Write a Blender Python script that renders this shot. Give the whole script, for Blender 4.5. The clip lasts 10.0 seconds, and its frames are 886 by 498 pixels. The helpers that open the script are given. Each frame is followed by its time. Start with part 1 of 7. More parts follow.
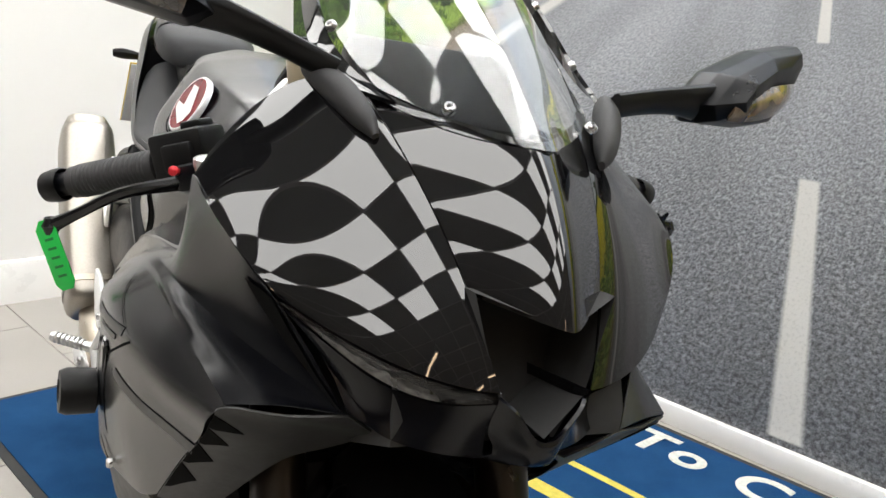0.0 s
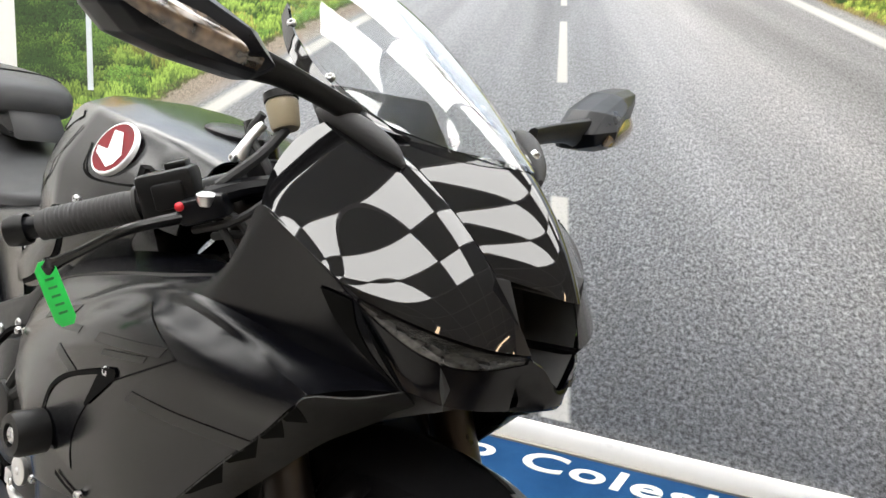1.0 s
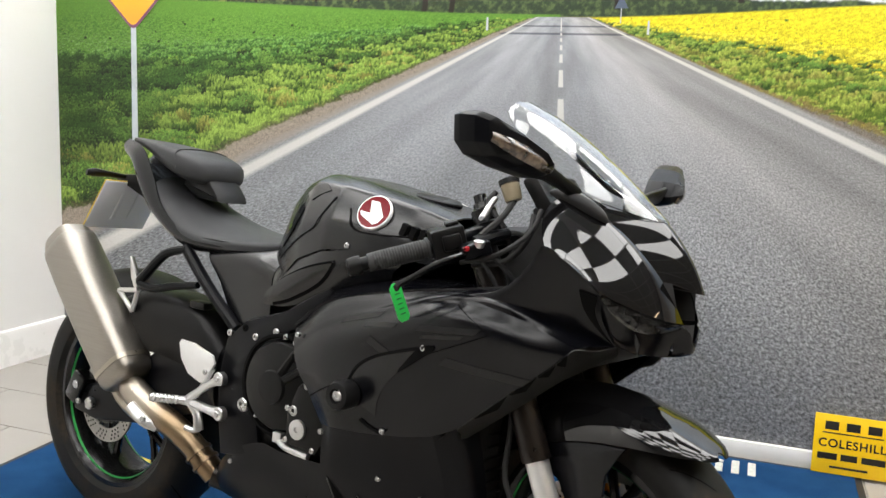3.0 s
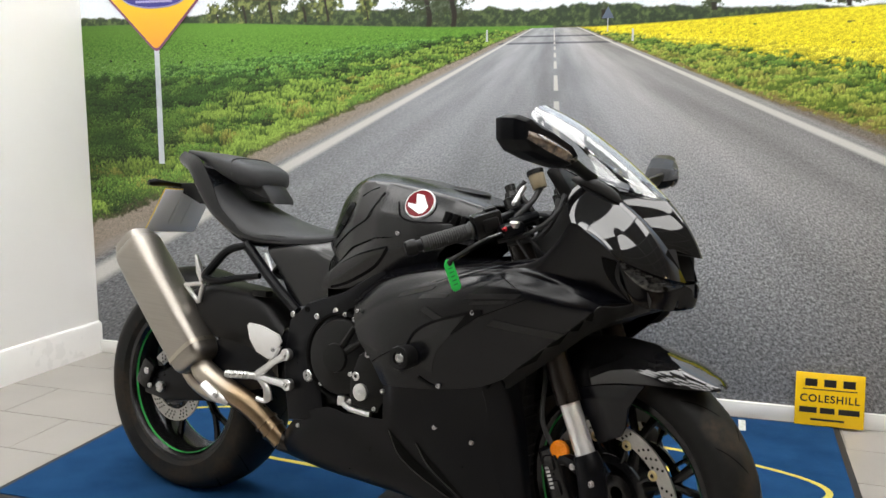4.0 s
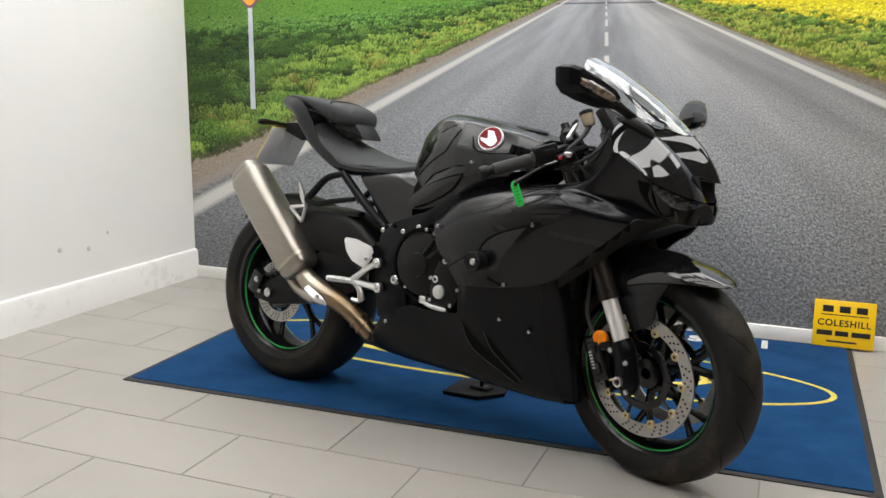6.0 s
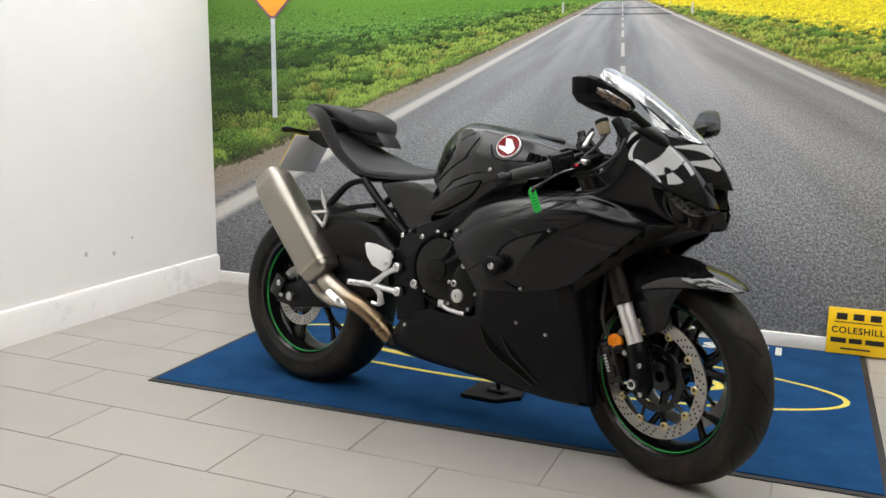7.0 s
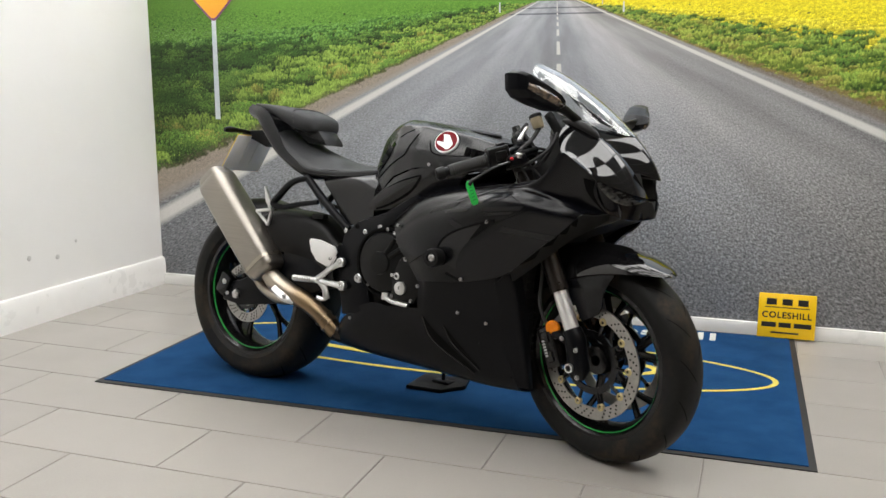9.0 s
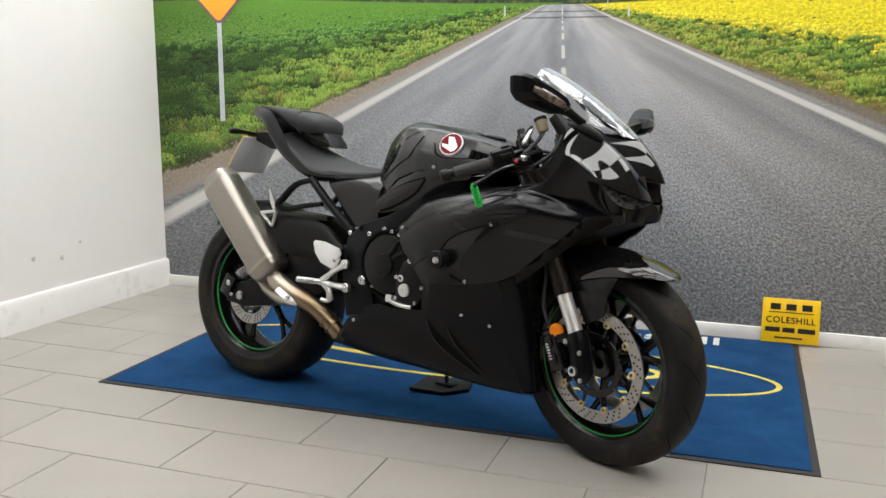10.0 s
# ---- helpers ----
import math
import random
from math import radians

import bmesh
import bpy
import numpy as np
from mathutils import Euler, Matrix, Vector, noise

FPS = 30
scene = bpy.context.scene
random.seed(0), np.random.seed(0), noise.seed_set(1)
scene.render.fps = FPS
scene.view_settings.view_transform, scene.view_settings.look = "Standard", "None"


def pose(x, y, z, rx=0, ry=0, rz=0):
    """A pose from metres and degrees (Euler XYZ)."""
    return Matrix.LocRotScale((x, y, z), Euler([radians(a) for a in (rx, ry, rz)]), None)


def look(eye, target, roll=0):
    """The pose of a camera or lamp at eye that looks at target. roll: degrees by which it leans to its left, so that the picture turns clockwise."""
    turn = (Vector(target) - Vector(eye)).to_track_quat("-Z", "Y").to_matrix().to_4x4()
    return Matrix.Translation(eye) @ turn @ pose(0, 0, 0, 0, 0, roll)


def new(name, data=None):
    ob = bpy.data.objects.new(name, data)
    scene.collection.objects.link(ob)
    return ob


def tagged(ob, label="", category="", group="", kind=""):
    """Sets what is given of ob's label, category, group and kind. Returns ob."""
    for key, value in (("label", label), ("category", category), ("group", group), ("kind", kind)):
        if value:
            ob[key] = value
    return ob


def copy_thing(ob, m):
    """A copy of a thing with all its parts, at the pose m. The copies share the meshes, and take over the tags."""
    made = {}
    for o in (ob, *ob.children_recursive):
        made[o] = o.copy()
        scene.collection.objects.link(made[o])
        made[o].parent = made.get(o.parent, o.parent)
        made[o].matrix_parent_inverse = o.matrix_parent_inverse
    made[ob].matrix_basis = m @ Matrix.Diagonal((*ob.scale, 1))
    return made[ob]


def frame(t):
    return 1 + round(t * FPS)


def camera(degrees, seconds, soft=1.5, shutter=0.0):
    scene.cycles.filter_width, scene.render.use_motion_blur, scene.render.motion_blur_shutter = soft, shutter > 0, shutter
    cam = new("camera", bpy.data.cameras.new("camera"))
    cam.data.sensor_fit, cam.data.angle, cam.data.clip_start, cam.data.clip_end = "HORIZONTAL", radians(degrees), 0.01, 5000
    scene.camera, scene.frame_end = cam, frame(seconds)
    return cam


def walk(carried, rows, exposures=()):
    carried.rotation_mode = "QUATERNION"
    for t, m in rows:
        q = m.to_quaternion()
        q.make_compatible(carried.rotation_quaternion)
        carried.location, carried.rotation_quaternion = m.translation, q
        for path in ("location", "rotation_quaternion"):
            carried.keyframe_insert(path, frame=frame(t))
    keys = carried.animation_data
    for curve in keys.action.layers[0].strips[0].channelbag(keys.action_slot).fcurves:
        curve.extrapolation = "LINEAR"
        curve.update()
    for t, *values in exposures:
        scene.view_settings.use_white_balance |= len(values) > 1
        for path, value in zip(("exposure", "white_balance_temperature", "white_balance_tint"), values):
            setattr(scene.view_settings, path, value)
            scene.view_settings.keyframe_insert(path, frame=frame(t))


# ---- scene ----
cam = camera(52.1, 10.0)
PATH = [
    (0, (0.553, -1.911, 1.016), (-0.895, -0.629, 0.508), 2.6),
    (0.3, (0.486, -1.999, 1.0), (-0.733, -0.496, 0.493), 2.8),
    (0.5, (0.453, -2.059, 0.998), (-0.629, -0.456, 0.49), 3.3),
    (0.8, (0.438, -2.153, 1.006), (-0.532, -0.461, 0.56), 3.5),
    (1, (0.442, -2.23, 1.019), (-0.474, -0.498, 0.618), 2.7),
    (1.5, (0.42, -2.427, 1.076), (-0.351, -0.61, 0.754), 1.9),
    (2, (0.319, -2.607, 1.078), (-0.245, -0.716, 0.753), 1.2),
    (2.5, (0.265, -2.802, 1.096), (-0.227, -0.887, 0.792), 2.1),
    (3, (0.265, -3.016, 1.112), (-0.402, -1.158, 0.792), 2.3),
    (3.2, (0.24, -3.086, 1.11), (-0.428, -1.226, 0.806), 2.1),
    (4.3, (0.255, -3.47, 1.114), (-0.366, -1.596, 0.79), -0.7),
    (4.5, (0.301, -3.538, 1.114), (-0.334, -1.672, 0.776), -1.2),
    (5, (0.343, -3.666, 1.118), (-0.317, -1.802, 0.819), 0.4),
    (5.5, (0.312, -3.764, 1.096), (-0.316, -1.898, 0.746), 1.5),
    (6, (0.353, -3.834, 1.101), (-0.36, -2.009, 0.699), 0.5),
    (6.2, (0.37, -3.864, 1.093), (-0.383, -2.057, 0.682), 0.5),
    (7.3, (0.371, -3.907, 1.103), (-0.366, -2.085, 0.729), 0.6),
    (7.5, (0.375, -3.919, 1.1), (-0.34, -2.089, 0.724), 0.6),
    (8, (0.394, -3.946, 1.099), (-0.297, -2.107, 0.722), 0.7),
    (8.5, (0.412, -3.96, 1.097), (-0.247, -2.109, 0.727), 0.3),
    (9, (0.421, -3.964, 1.091), (-0.223, -2.108, 0.713), 0.0),
    (9.5, (0.417, -3.961, 1.087), (-0.221, -2.104, 0.71), 0.1),
    (10, (0.419, -3.967, 1.086), (-0.232, -2.112, 0.717), 0.3),
]
walk(cam, [(t, look(eye, target, roll)) for t, eye, target, roll in PATH],
     exposures=((0, 0.57), (0.5, 0.98), (1.0, 1.02), (1.5, 0.83), (2.0, 0.55), (2.5, 0.60), (3.2, 0.48), (4.5, 0.26), (6.0, 0.25), (10, 0.25)))

# ---------------------------------------------------------------- light
import collections

world = bpy.data.worlds.new("world")
scene.world = world
world.use_nodes = True
world.node_tree.nodes["Background"].inputs[0].default_value = (0.9, 0.95, 1.0, 1)
world.node_tree.nodes["Background"].inputs[1].default_value = 0.05
PANEL_GLOW = 5.0


# ---------------------------------------------------------------- materials
class Nodes:
    """A small wrapper to write node trees shortly."""

    def __init__(self, name):
        self.mat = bpy.data.materials.new(name)
        self.mat.use_nodes = True
        self.tree = self.mat.node_tree
        self.bsdf = self.tree.nodes["Principled BSDF"]
        self.coord = None

    def node(self, kind):
        return self.tree.nodes.new(kind)

    def link(self, a, b):
        self.tree.links.new(a, b)

    def put(self, socket, value):
        if isinstance(value, bpy.types.NodeSocket):
            self.link(value, socket)
        else:
            socket.default_value = value

    def obj(self):
        if not self.coord:
            self.coord = self.node("ShaderNodeTexCoord")
        return self.coord.outputs["Object"]

    def noise(self, scale, detail=4.0, rough=0.55, vector=None):
        n = self.node("ShaderNodeTexNoise")
        n.inputs["Scale"].default_value = scale
        n.inputs["Detail"].default_value = detail
        n.inputs["Roughness"].default_value = rough
        self.link(vector or self.obj(), n.inputs["Vector"])
        return n.outputs["Fac"]

    def math(self, op, a, b=0.0, clamp=False):
        n = self.node("ShaderNodeMath")
        n.operation, n.use_clamp = op, clamp
        self.put(n.inputs[0], a)
        self.put(n.inputs[1], b)
        return n.outputs[0]

    def ramp(self, value, lo, hi, a=0.0, b=1.0):
        n = self.node("ShaderNodeMapRange")
        self.put(n.inputs[0], value)
        for i, v in zip((1, 2, 3, 4), (lo, hi, a, b)):
            self.put(n.inputs[i], v)
        return n.outputs[0]

    def mix(self, f, a, b, blend="MIX"):
        n = self.node("ShaderNodeMix")
        n.data_type, n.blend_type = "RGBA", blend
        for i, v in ((0, f), (6, a), (7, b)):
            if isinstance(v, tuple) and len(v) == 3:
                v = (*v, 1)
            self.put(n.inputs[i], v)
        return n.outputs[2]

    def bump(self, height, strength=0.2, distance=0.002):
        n = self.node("ShaderNodeBump")
        n.inputs["Strength"].default_value = strength
        n.inputs["Distance"].default_value = distance
        self.link(height, n.inputs["Height"])
        self.link(n.outputs[0], self.bsdf.inputs["Normal"])

    def set(self, **values):
        for key, value in values.items():
            if isinstance(value, tuple) and len(value) == 3:
                value = (*value, 1)
            self.put(self.bsdf.inputs[key.replace("_", " ")], value)
        return self


def surface(name, colour, rough=0.5, metal=0.0, vary=0.12, scale=40, bump=0.0, bump_scale=300, coat=0.0, spec=0.5, rough_vary=0.06):
    """A plain material with two scales of variation in colour and gloss."""
    n = Nodes(name)
    big, small = n.noise(scale * 0.15, 3), n.noise(scale, 5)
    f = n.math("ADD", n.math("MULTIPLY", big, 0.6), n.math("MULTIPLY", small, 0.4))
    dark, light = tuple(c * (1 - vary) for c in colour), tuple(min(1, c * (1 + vary)) for c in colour)
    n.set(Base_Color=n.mix(n.ramp(f, 0.3, 0.7), dark, light), Metallic=metal)
    n.set(Roughness=n.ramp(f, 0.3, 0.7, max(0.02, rough - rough_vary), rough + rough_vary))
    n.bsdf.inputs["Specular IOR Level"].default_value = spec
    if coat:
        n.bsdf.inputs["Coat Weight"].default_value = coat
        n.bsdf.inputs["Coat Roughness"].default_value = 0.015
        n.bsdf.inputs["Coat IOR"].default_value = 1.6
    if bump:
        n.bump(n.noise(bump_scale, 3), bump, 0.001)
    return n.mat


WALL = surface("white_paint", (0.80, 0.79, 0.77), 0.6, vary=0.02, scale=8, bump=0.15, bump_scale=220)
BACKW = surface("grey_showroom_paint", (0.13, 0.13, 0.13), 0.7, vary=0.04, scale=6)
TRIM = surface("white_gloss_paint", (0.82, 0.81, 0.79), 0.3, vary=0.03, scale=20)
CEIL = surface("ceiling_tile", (0.36, 0.36, 0.355), 0.9, vary=0.06, scale=120, bump=0.3)
GRID = surface("ceiling_grid_metal", (0.7, 0.7, 0.7), 0.4)
GROUT = surface("grout", (0.30, 0.28, 0.26), 0.9, vary=0.2, scale=60, bump=0.3)
MARK = surface("wall_filler", (0.55, 0.54, 0.52), 0.8)

tile = Nodes("floor_tile")
info = tile.node("ShaderNodeObjectInfo")
spread = tile.node("ShaderNodeVectorMath")
tile.link(tile.obj(), spread.inputs[0])
tile.link(info.outputs["Location"], spread.inputs[1])
VV = spread.outputs[0]
f = tile.math("ADD", tile.math("MULTIPLY", tile.noise(2.2, 5, 0.55, VV), 0.6), tile.math("MULTIPLY", tile.noise(150, 4, 0.6, VV), 0.4))
c = tile.mix(tile.ramp(f, 0.35, 0.65), (0.305, 0.286, 0.262), (0.352, 0.332, 0.303))
c = tile.mix(tile.ramp(info.outputs["Random"], 0, 1, 0.0, 0.4), c, (0.385, 0.365, 0.335))
tile.set(Base_Color=c, Roughness=tile.ramp(tile.noise(5, 3, 0.5, VV), 0.3, 0.7, 0.28, 0.36))
tile.bump(tile.noise(260, 3, 0.5, VV), 0.04, 0.0006)
TILE = tile.mat

# carpet mat: blue pile
carpet = Nodes("blue_carpet_pile")
f = carpet.noise(7, 4)
c = carpet.mix(carpet.ramp(f, 0.3, 0.7), (0.011, 0.054, 0.142), (0.020, 0.080, 0.196))
c = carpet.mix(carpet.ramp(carpet.noise(900, 2), 0.35, 0.75, 0, 0.55), c, (0.006, 0.030, 0.10))
c = carpet.mix(carpet.ramp(carpet.noise(160, 4, 0.8), 0.62, 0.80, 0, 0.35), c, (0.09, 0.14, 0.20))
carpet.set(Base_Color=c, Roughness=0.95)
carpet.bsdf.inputs["Specular IOR Level"].default_value = 0.05
carpet.bump(carpet.noise(700, 3), 0.6, 0.003)
CARPET = carpet.mat
MAT_YELLOW = surface("yellow_carpet_pile", (0.60, 0.50, 0.10), 0.95, vary=0.2, scale=500, bump=0.5, spec=0.15)
MAT_WHITE = surface("white_carpet_pile", (0.58, 0.59, 0.54), 0.95, vary=0.25, scale=500, bump=0.5, spec=0.15)
RUBBER = surface("black_rubber", (0.022, 0.022, 0.023), 0.7, vary=0.25, scale=60, bump=0.2)
SIGN = surface("yellow_sign_plastic", (0.82, 0.52, 0.012), 0.25, vary=0.04, scale=12, spec=0.4)
INK = surface("black_ink", (0.015, 0.013, 0.01), 0.4)

panel = Nodes("led_panel")
panel.set(Base_Color=(0.9, 0.9, 0.9), Roughness=0.5)
panel.bsdf.inputs["Emission Color"].default_value = (1.0, 0.985, 0.96, 1)
panel.bsdf.inputs["Emission Strength"].default_value = PANEL_GLOW
PANEL = panel.mat
tube_light = Nodes("warm_strip_light")
tube_light.set(Base_Color=(0.9, 0.8, 0.7))
tube_light.bsdf.inputs["Emission Color"].default_value = (1.0, 0.72, 0.45, 1)
tube_light.bsdf.inputs["Emission Strength"].default_value = 9.0
STRIP = tube_light.mat


# ---------------------------------------------------------------- building helpers
def quads(bm, grid, wrap=False, flip=False):
    """Faces over a grid of points, rows by columns."""
    vs = [[bm.verts.new(p) for p in row] for row in grid]
    for a, b in zip(vs, vs[1:]):
        n = len(a)
        for i in range(n if wrap else n - 1):
            j = (i + 1) % n
            f = (a[i], a[j], b[j], b[i])
            bm.faces.new(f[::-1] if flip else f)
    return vs


def box(bm, lo, hi, bevel=0.0, m=None, segs=2):
    """A box between two corners, its edges rounded."""
    c = [(a + b) / 2 for a, b in zip(lo, hi)]
    d = [abs(b - a) for a, b in zip(lo, hi)]
    r = bmesh.ops.create_cube(bm, size=1, matrix=Matrix.Translation(c) @ Matrix.Diagonal((*d, 1)))
    vs = r["verts"]
    if bevel:
        es = list({e for v in vs for e in v.link_edges})
        r = bmesh.ops.bevel(bm, geom=es, offset=bevel, segments=segs, affect="EDGES", profile=0.5)
        vs = list({v for f in r["faces"] for v in f.verts} | {v for v in vs if v.is_valid})
    if m is not None:
        bmesh.ops.transform(bm, matrix=m, verts=[v for v in vs if v.is_valid])
    return vs


def prism(bm, outline, lo, hi, bevel=0.0, axis=1):
    """An outline in two coordinates, extruded along the third axis from lo to hi."""
    def p(a, b, c):
        return {0: (c, a, b), 1: (a, c, b), 2: (a, b, c)}[axis]
    lower = [bm.verts.new(p(a, b, lo)) for a, b in outline]
    upper = [bm.verts.new(p(a, b, hi)) for a, b in outline]
    n = len(outline)
    fs = [bm.faces.new(lower), bm.faces.new(upper[::-1])]
    for i in range(n):
        j = (i + 1) % n
        fs.append(bm.faces.new((lower[j], lower[i], upper[i], upper[j])))
    bmesh.ops.recalc_face_normals(bm, faces=fs)
    if bevel:
        es = list({e for f in fs[:2] for e in f.edges})
        bmesh.ops.bevel(bm, geom=es, offset=bevel, segments=2, affect="EDGES", profile=0.5)


def spline(points, per=6):
    """Points on a smooth curve through the given ones."""
    ps = [Vector(p) for p in points]
    if len(ps) < 3:
        return [ps[0].lerp(ps[1], i / per) for i in range(per + 1)]
    ext = [2 * ps[0] - ps[1], *ps, 2 * ps[-1] - ps[-2]]
    out = []
    for i in range(1, len(ext) - 2):
        a, b, c, d = ext[i - 1:i + 3]
        for k in range(per):
            t = k / per
            out.append(0.5 * (2 * b + (c - a) * t + (2 * a - 5 * b + 4 * c - d) * t * t + (3 * b - a - 3 * c + d) * t ** 3))
    return out + [ps[-1]]


def taut(points, per=6):
    """As spline(), but by the root of each span, which keeps uneven spans from rippling."""
    ps = [Vector(p) for p in points]
    ext = [2 * ps[0] - ps[1], *ps, 2 * ps[-1] - ps[-2]]
    at = [0.0]
    for a, b in zip(ext, ext[1:]):
        at.append(at[-1] + max(1e-4, (b - a).length) ** 0.5)
    out = []
    for i in range(1, len(ext) - 2):
        (a, b, c, d), (ta, tb, tc, td) = ext[i - 1:i + 3], at[i - 1:i + 3]
        m0 = ((b - a) / (tb - ta) - (c - a) / (tc - ta) + (c - b) / (tc - tb)) * (tc - tb)
        m1 = ((c - b) / (tc - tb) - (d - b) / (td - tb) + (d - c) / (td - tc)) * (tc - tb)
        for k in range(per):
            t = k / per
            out.append((2 * t ** 3 - 3 * t * t + 1) * b + (t ** 3 - 2 * t * t + t) * m0 + (3 * t * t - 2 * t ** 3) * c + (t ** 3 - t * t) * m1)
    return out + [ps[-1]]


def taut_grid(rows, per_row, per_col):
    """A finer grid through the rows of points, with no ripples along them."""
    cols = [taut(c, per_row) for c in zip(*[taut(r, per_col) for r in rows])]
    return [list(r) for r in zip(*cols)]


def smooth_grid(rows, per_row=4, per_col=4, soft_rows=True):
    """A finer grid through the rows of points."""
    fine = [spline(r, per_col) for r in rows]
    cols = list(zip(*fine))
    if soft_rows:
        cols = [spline(c, per_row) for c in cols]
    return [list(r) for r in zip(*cols)]


def tube(bm, points, radius, segs=10, per=5, flat=1.0, caps=True):
    """A round bar along a smooth curve; radius may be one number or one for each point."""
    path = spline(points, per)
    radii = radius if isinstance(radius, (list, tuple)) else [radius] * len(points)
    rs = [v.x for v in spline([(r, 0, 0) for r in radii], per)]
    side = None
    rings = []
    for i, p in enumerate(path):
        d = (path[min(i + 1, len(path) - 1)] - path[max(i - 1, 0)]).normalized()
        if side is None:
            side = d.orthogonal().normalized()
        side = (side - d * side.dot(d)).normalized()
        up = d.cross(side)
        rings.append([p + (side * math.cos(a) + up * math.sin(a) * flat) * rs[i] for a in (2 * math.pi * k / segs for k in range(segs))])
    vs = quads(bm, rings, wrap=True)
    if caps:
        bm.faces.new(vs[0][::-1])
        bm.faces.new(vs[-1])


def lathe(bm, profile, centre=(0, 0, 0), axis=(0, 1, 0), segs=48, closed=False):
    """A turned body: profile rows of (along the axis, radius)."""
    ax = Vector(axis).normalized()
    side = ax.orthogonal().normalized()
    up = ax.cross(side)
    prof = list(profile) + ([profile[0]] if closed else [])
    rings = [[Vector(centre) + ax * a + (side * math.cos(t) + up * math.sin(t)) * max(r, 1e-5) for t in (2 * math.pi * k / segs for k in range(segs))] for a, r in prof]
    quads(bm, rings, wrap=True)
    bmesh.ops.remove_doubles(bm, verts=bm.verts[:], dist=2e-5)


def finish(name, bm, material, parent=None, label="", smooth=35, solid=0.0, fix=True):
    if fix:
        bmesh.ops.recalc_face_normals(bm, faces=bm.faces[:])
    me = bpy.data.meshes.new(name)
    bm.to_mesh(me)
    bm.free()
    me.materials.append(material)
    if smooth:
        me.polygons.foreach_set("use_smooth", [True] * len(me.polygons))
        me.set_sharp_from_angle(angle=radians(smooth))
        if solid:
            # open borders stay crisp
            used = collections.Counter(k for p in me.polygons for k in p.edge_keys)
            for e in me.edges:
                if used[e.key] == 1:
                    e.use_edge_sharp = True
    ob = new(name, me)
    if parent:
        ob.parent = parent
    if solid:
        m = ob.modifiers.new("thickness", "SOLIDIFY")
        m.thickness = solid
        m.offset = -1
    if label:
        ob["label"] = label
    return ob


def part(name, bm, material, parent, label="", **more):
    return finish(name, bm, material, parent, label, **more)


# ---------------------------------------------------------------- the room
X0, X1, Y0, Y1, TOP = -2.53, 8.2, -12.4, 0.0, 2.75


def slab(name, lo, hi, material, label, category="wall"):
    bm = bmesh.new()
    box(bm, lo, hi)
    return tagged(finish(name, bm, material, smooth=0), label, category, kind="structure")


slab("floor", (X0 - 0.6, Y0 - 0.15, -0.12), (X1 + 0.15, Y1 + 0.15, -0.004), GROUT, "tiled floor of pale grey stone-look tiles with darker grout", "floor")
slab("wall_north", (X0 - 0.15, Y1 + 0.004, -0.1), (X1 + 0.15, Y1 + 0.16, TOP), WALL, "white painted wall behind a printed road mural")
SLANT = pose(X0, 0, 0, 0, 0, -2.6) @ Matrix.Translation((-X0, 0, 0))
west = slab("wall_west", (X0 - 0.15, Y0 - 0.05, -0.1), (X0, Y1 + 0.003, TOP), WALL, "plain white painted wall with two small filled marks")
west.matrix_basis = SLANT
slab("wall_east", (X1, Y0, -0.1), (X1 + 0.15, Y1 + 0.003, TOP), BACKW, "plain grey painted showroom wall")
slab("wall_south", (X0 - 0.6, Y0 - 0.15, -0.1), (X1 + 0.15, Y0 - 0.001, TOP), BACKW, "plain grey painted showroom wall")

bm = bmesh.new()
box(bm, (X0 + 0.018, -0.016, 0), (X1, 0.0035, 0.058), 0.003)
tagged(finish("baseboard", bm, TRIM), "low white painted skirting board under the mural", "skirting board", kind="structure")
bm = bmesh.new()
prism(bm, [(X0 + 0.0005, 0.0), (X0 + 0.018, 0.0), (X0 + 0.018, 0.128), (X0 + 0.012, 0.142), (X0 + 0.0005, 0.147)], Y0, 0.003)
tagged(finish("baseboard", bm, TRIM), "tall white painted skirting board with a moulded top", "skirting board", kind="structure").matrix_basis = SLANT
bm = bmesh.new()
for y, z, r in ((-0.881, 0.299, 0.012), (-0.718, 0.276, 0.012), (-0.60, 0.33, 0.008)):
    lathe(bm, [(0.0, 0.0), (0.0, r), (0.0015, r * 0.8), (0.002, 0.0)], (X0, y, z), (1, 0, 0), 14)
tagged(finish("trim", bm, MARK), "small grey filler marks on the white wall", "filler marks", kind="structure").matrix_basis = SLANT

# ceiling with square light panels set chequerwise into a grid of tiles
CELL = 0.6


def lit_cell(i, j):
    """Chequerwise panels over the stand; extra ones fill the row along the mural to brighten it."""
    return i < 8 and j < 7 and ((i + j) % 2 == 1 or j == 0)


CX, CY = -2.53, -0.02
bm = bmesh.new()
box(bm, (X0 - 0.6, Y0 - 0.15, TOP + 0.012), (X1 + 0.15, Y1 + 0.16, TOP + 0.14))
nx, ny = int((X1 - CX) / CELL) + 1, int((CY - Y0) / CELL) + 1
for i in range(nx):
    for j in range(ny):
        xa, ya = CX + i * CELL, CY - j * CELL
        if not lit_cell(i, j):
            box(bm, (xa + 0.012, ya - CELL + 0.012, TOP + 0.002), (min(xa + CELL, X1) - 0.012, ya - 0.012, TOP + 0.011))
tagged(finish("ceiling", bm, CEIL, smooth=0), "suspended ceiling of pale mineral tiles", "ceiling", kind="structure")
bm = bmesh.new()
for i in range(nx + 1):
    box(bm, (CX + i * CELL - 0.012, Y0, TOP - 0.002), (CX + i * CELL + 0.012, Y1, TOP + 0.0015))
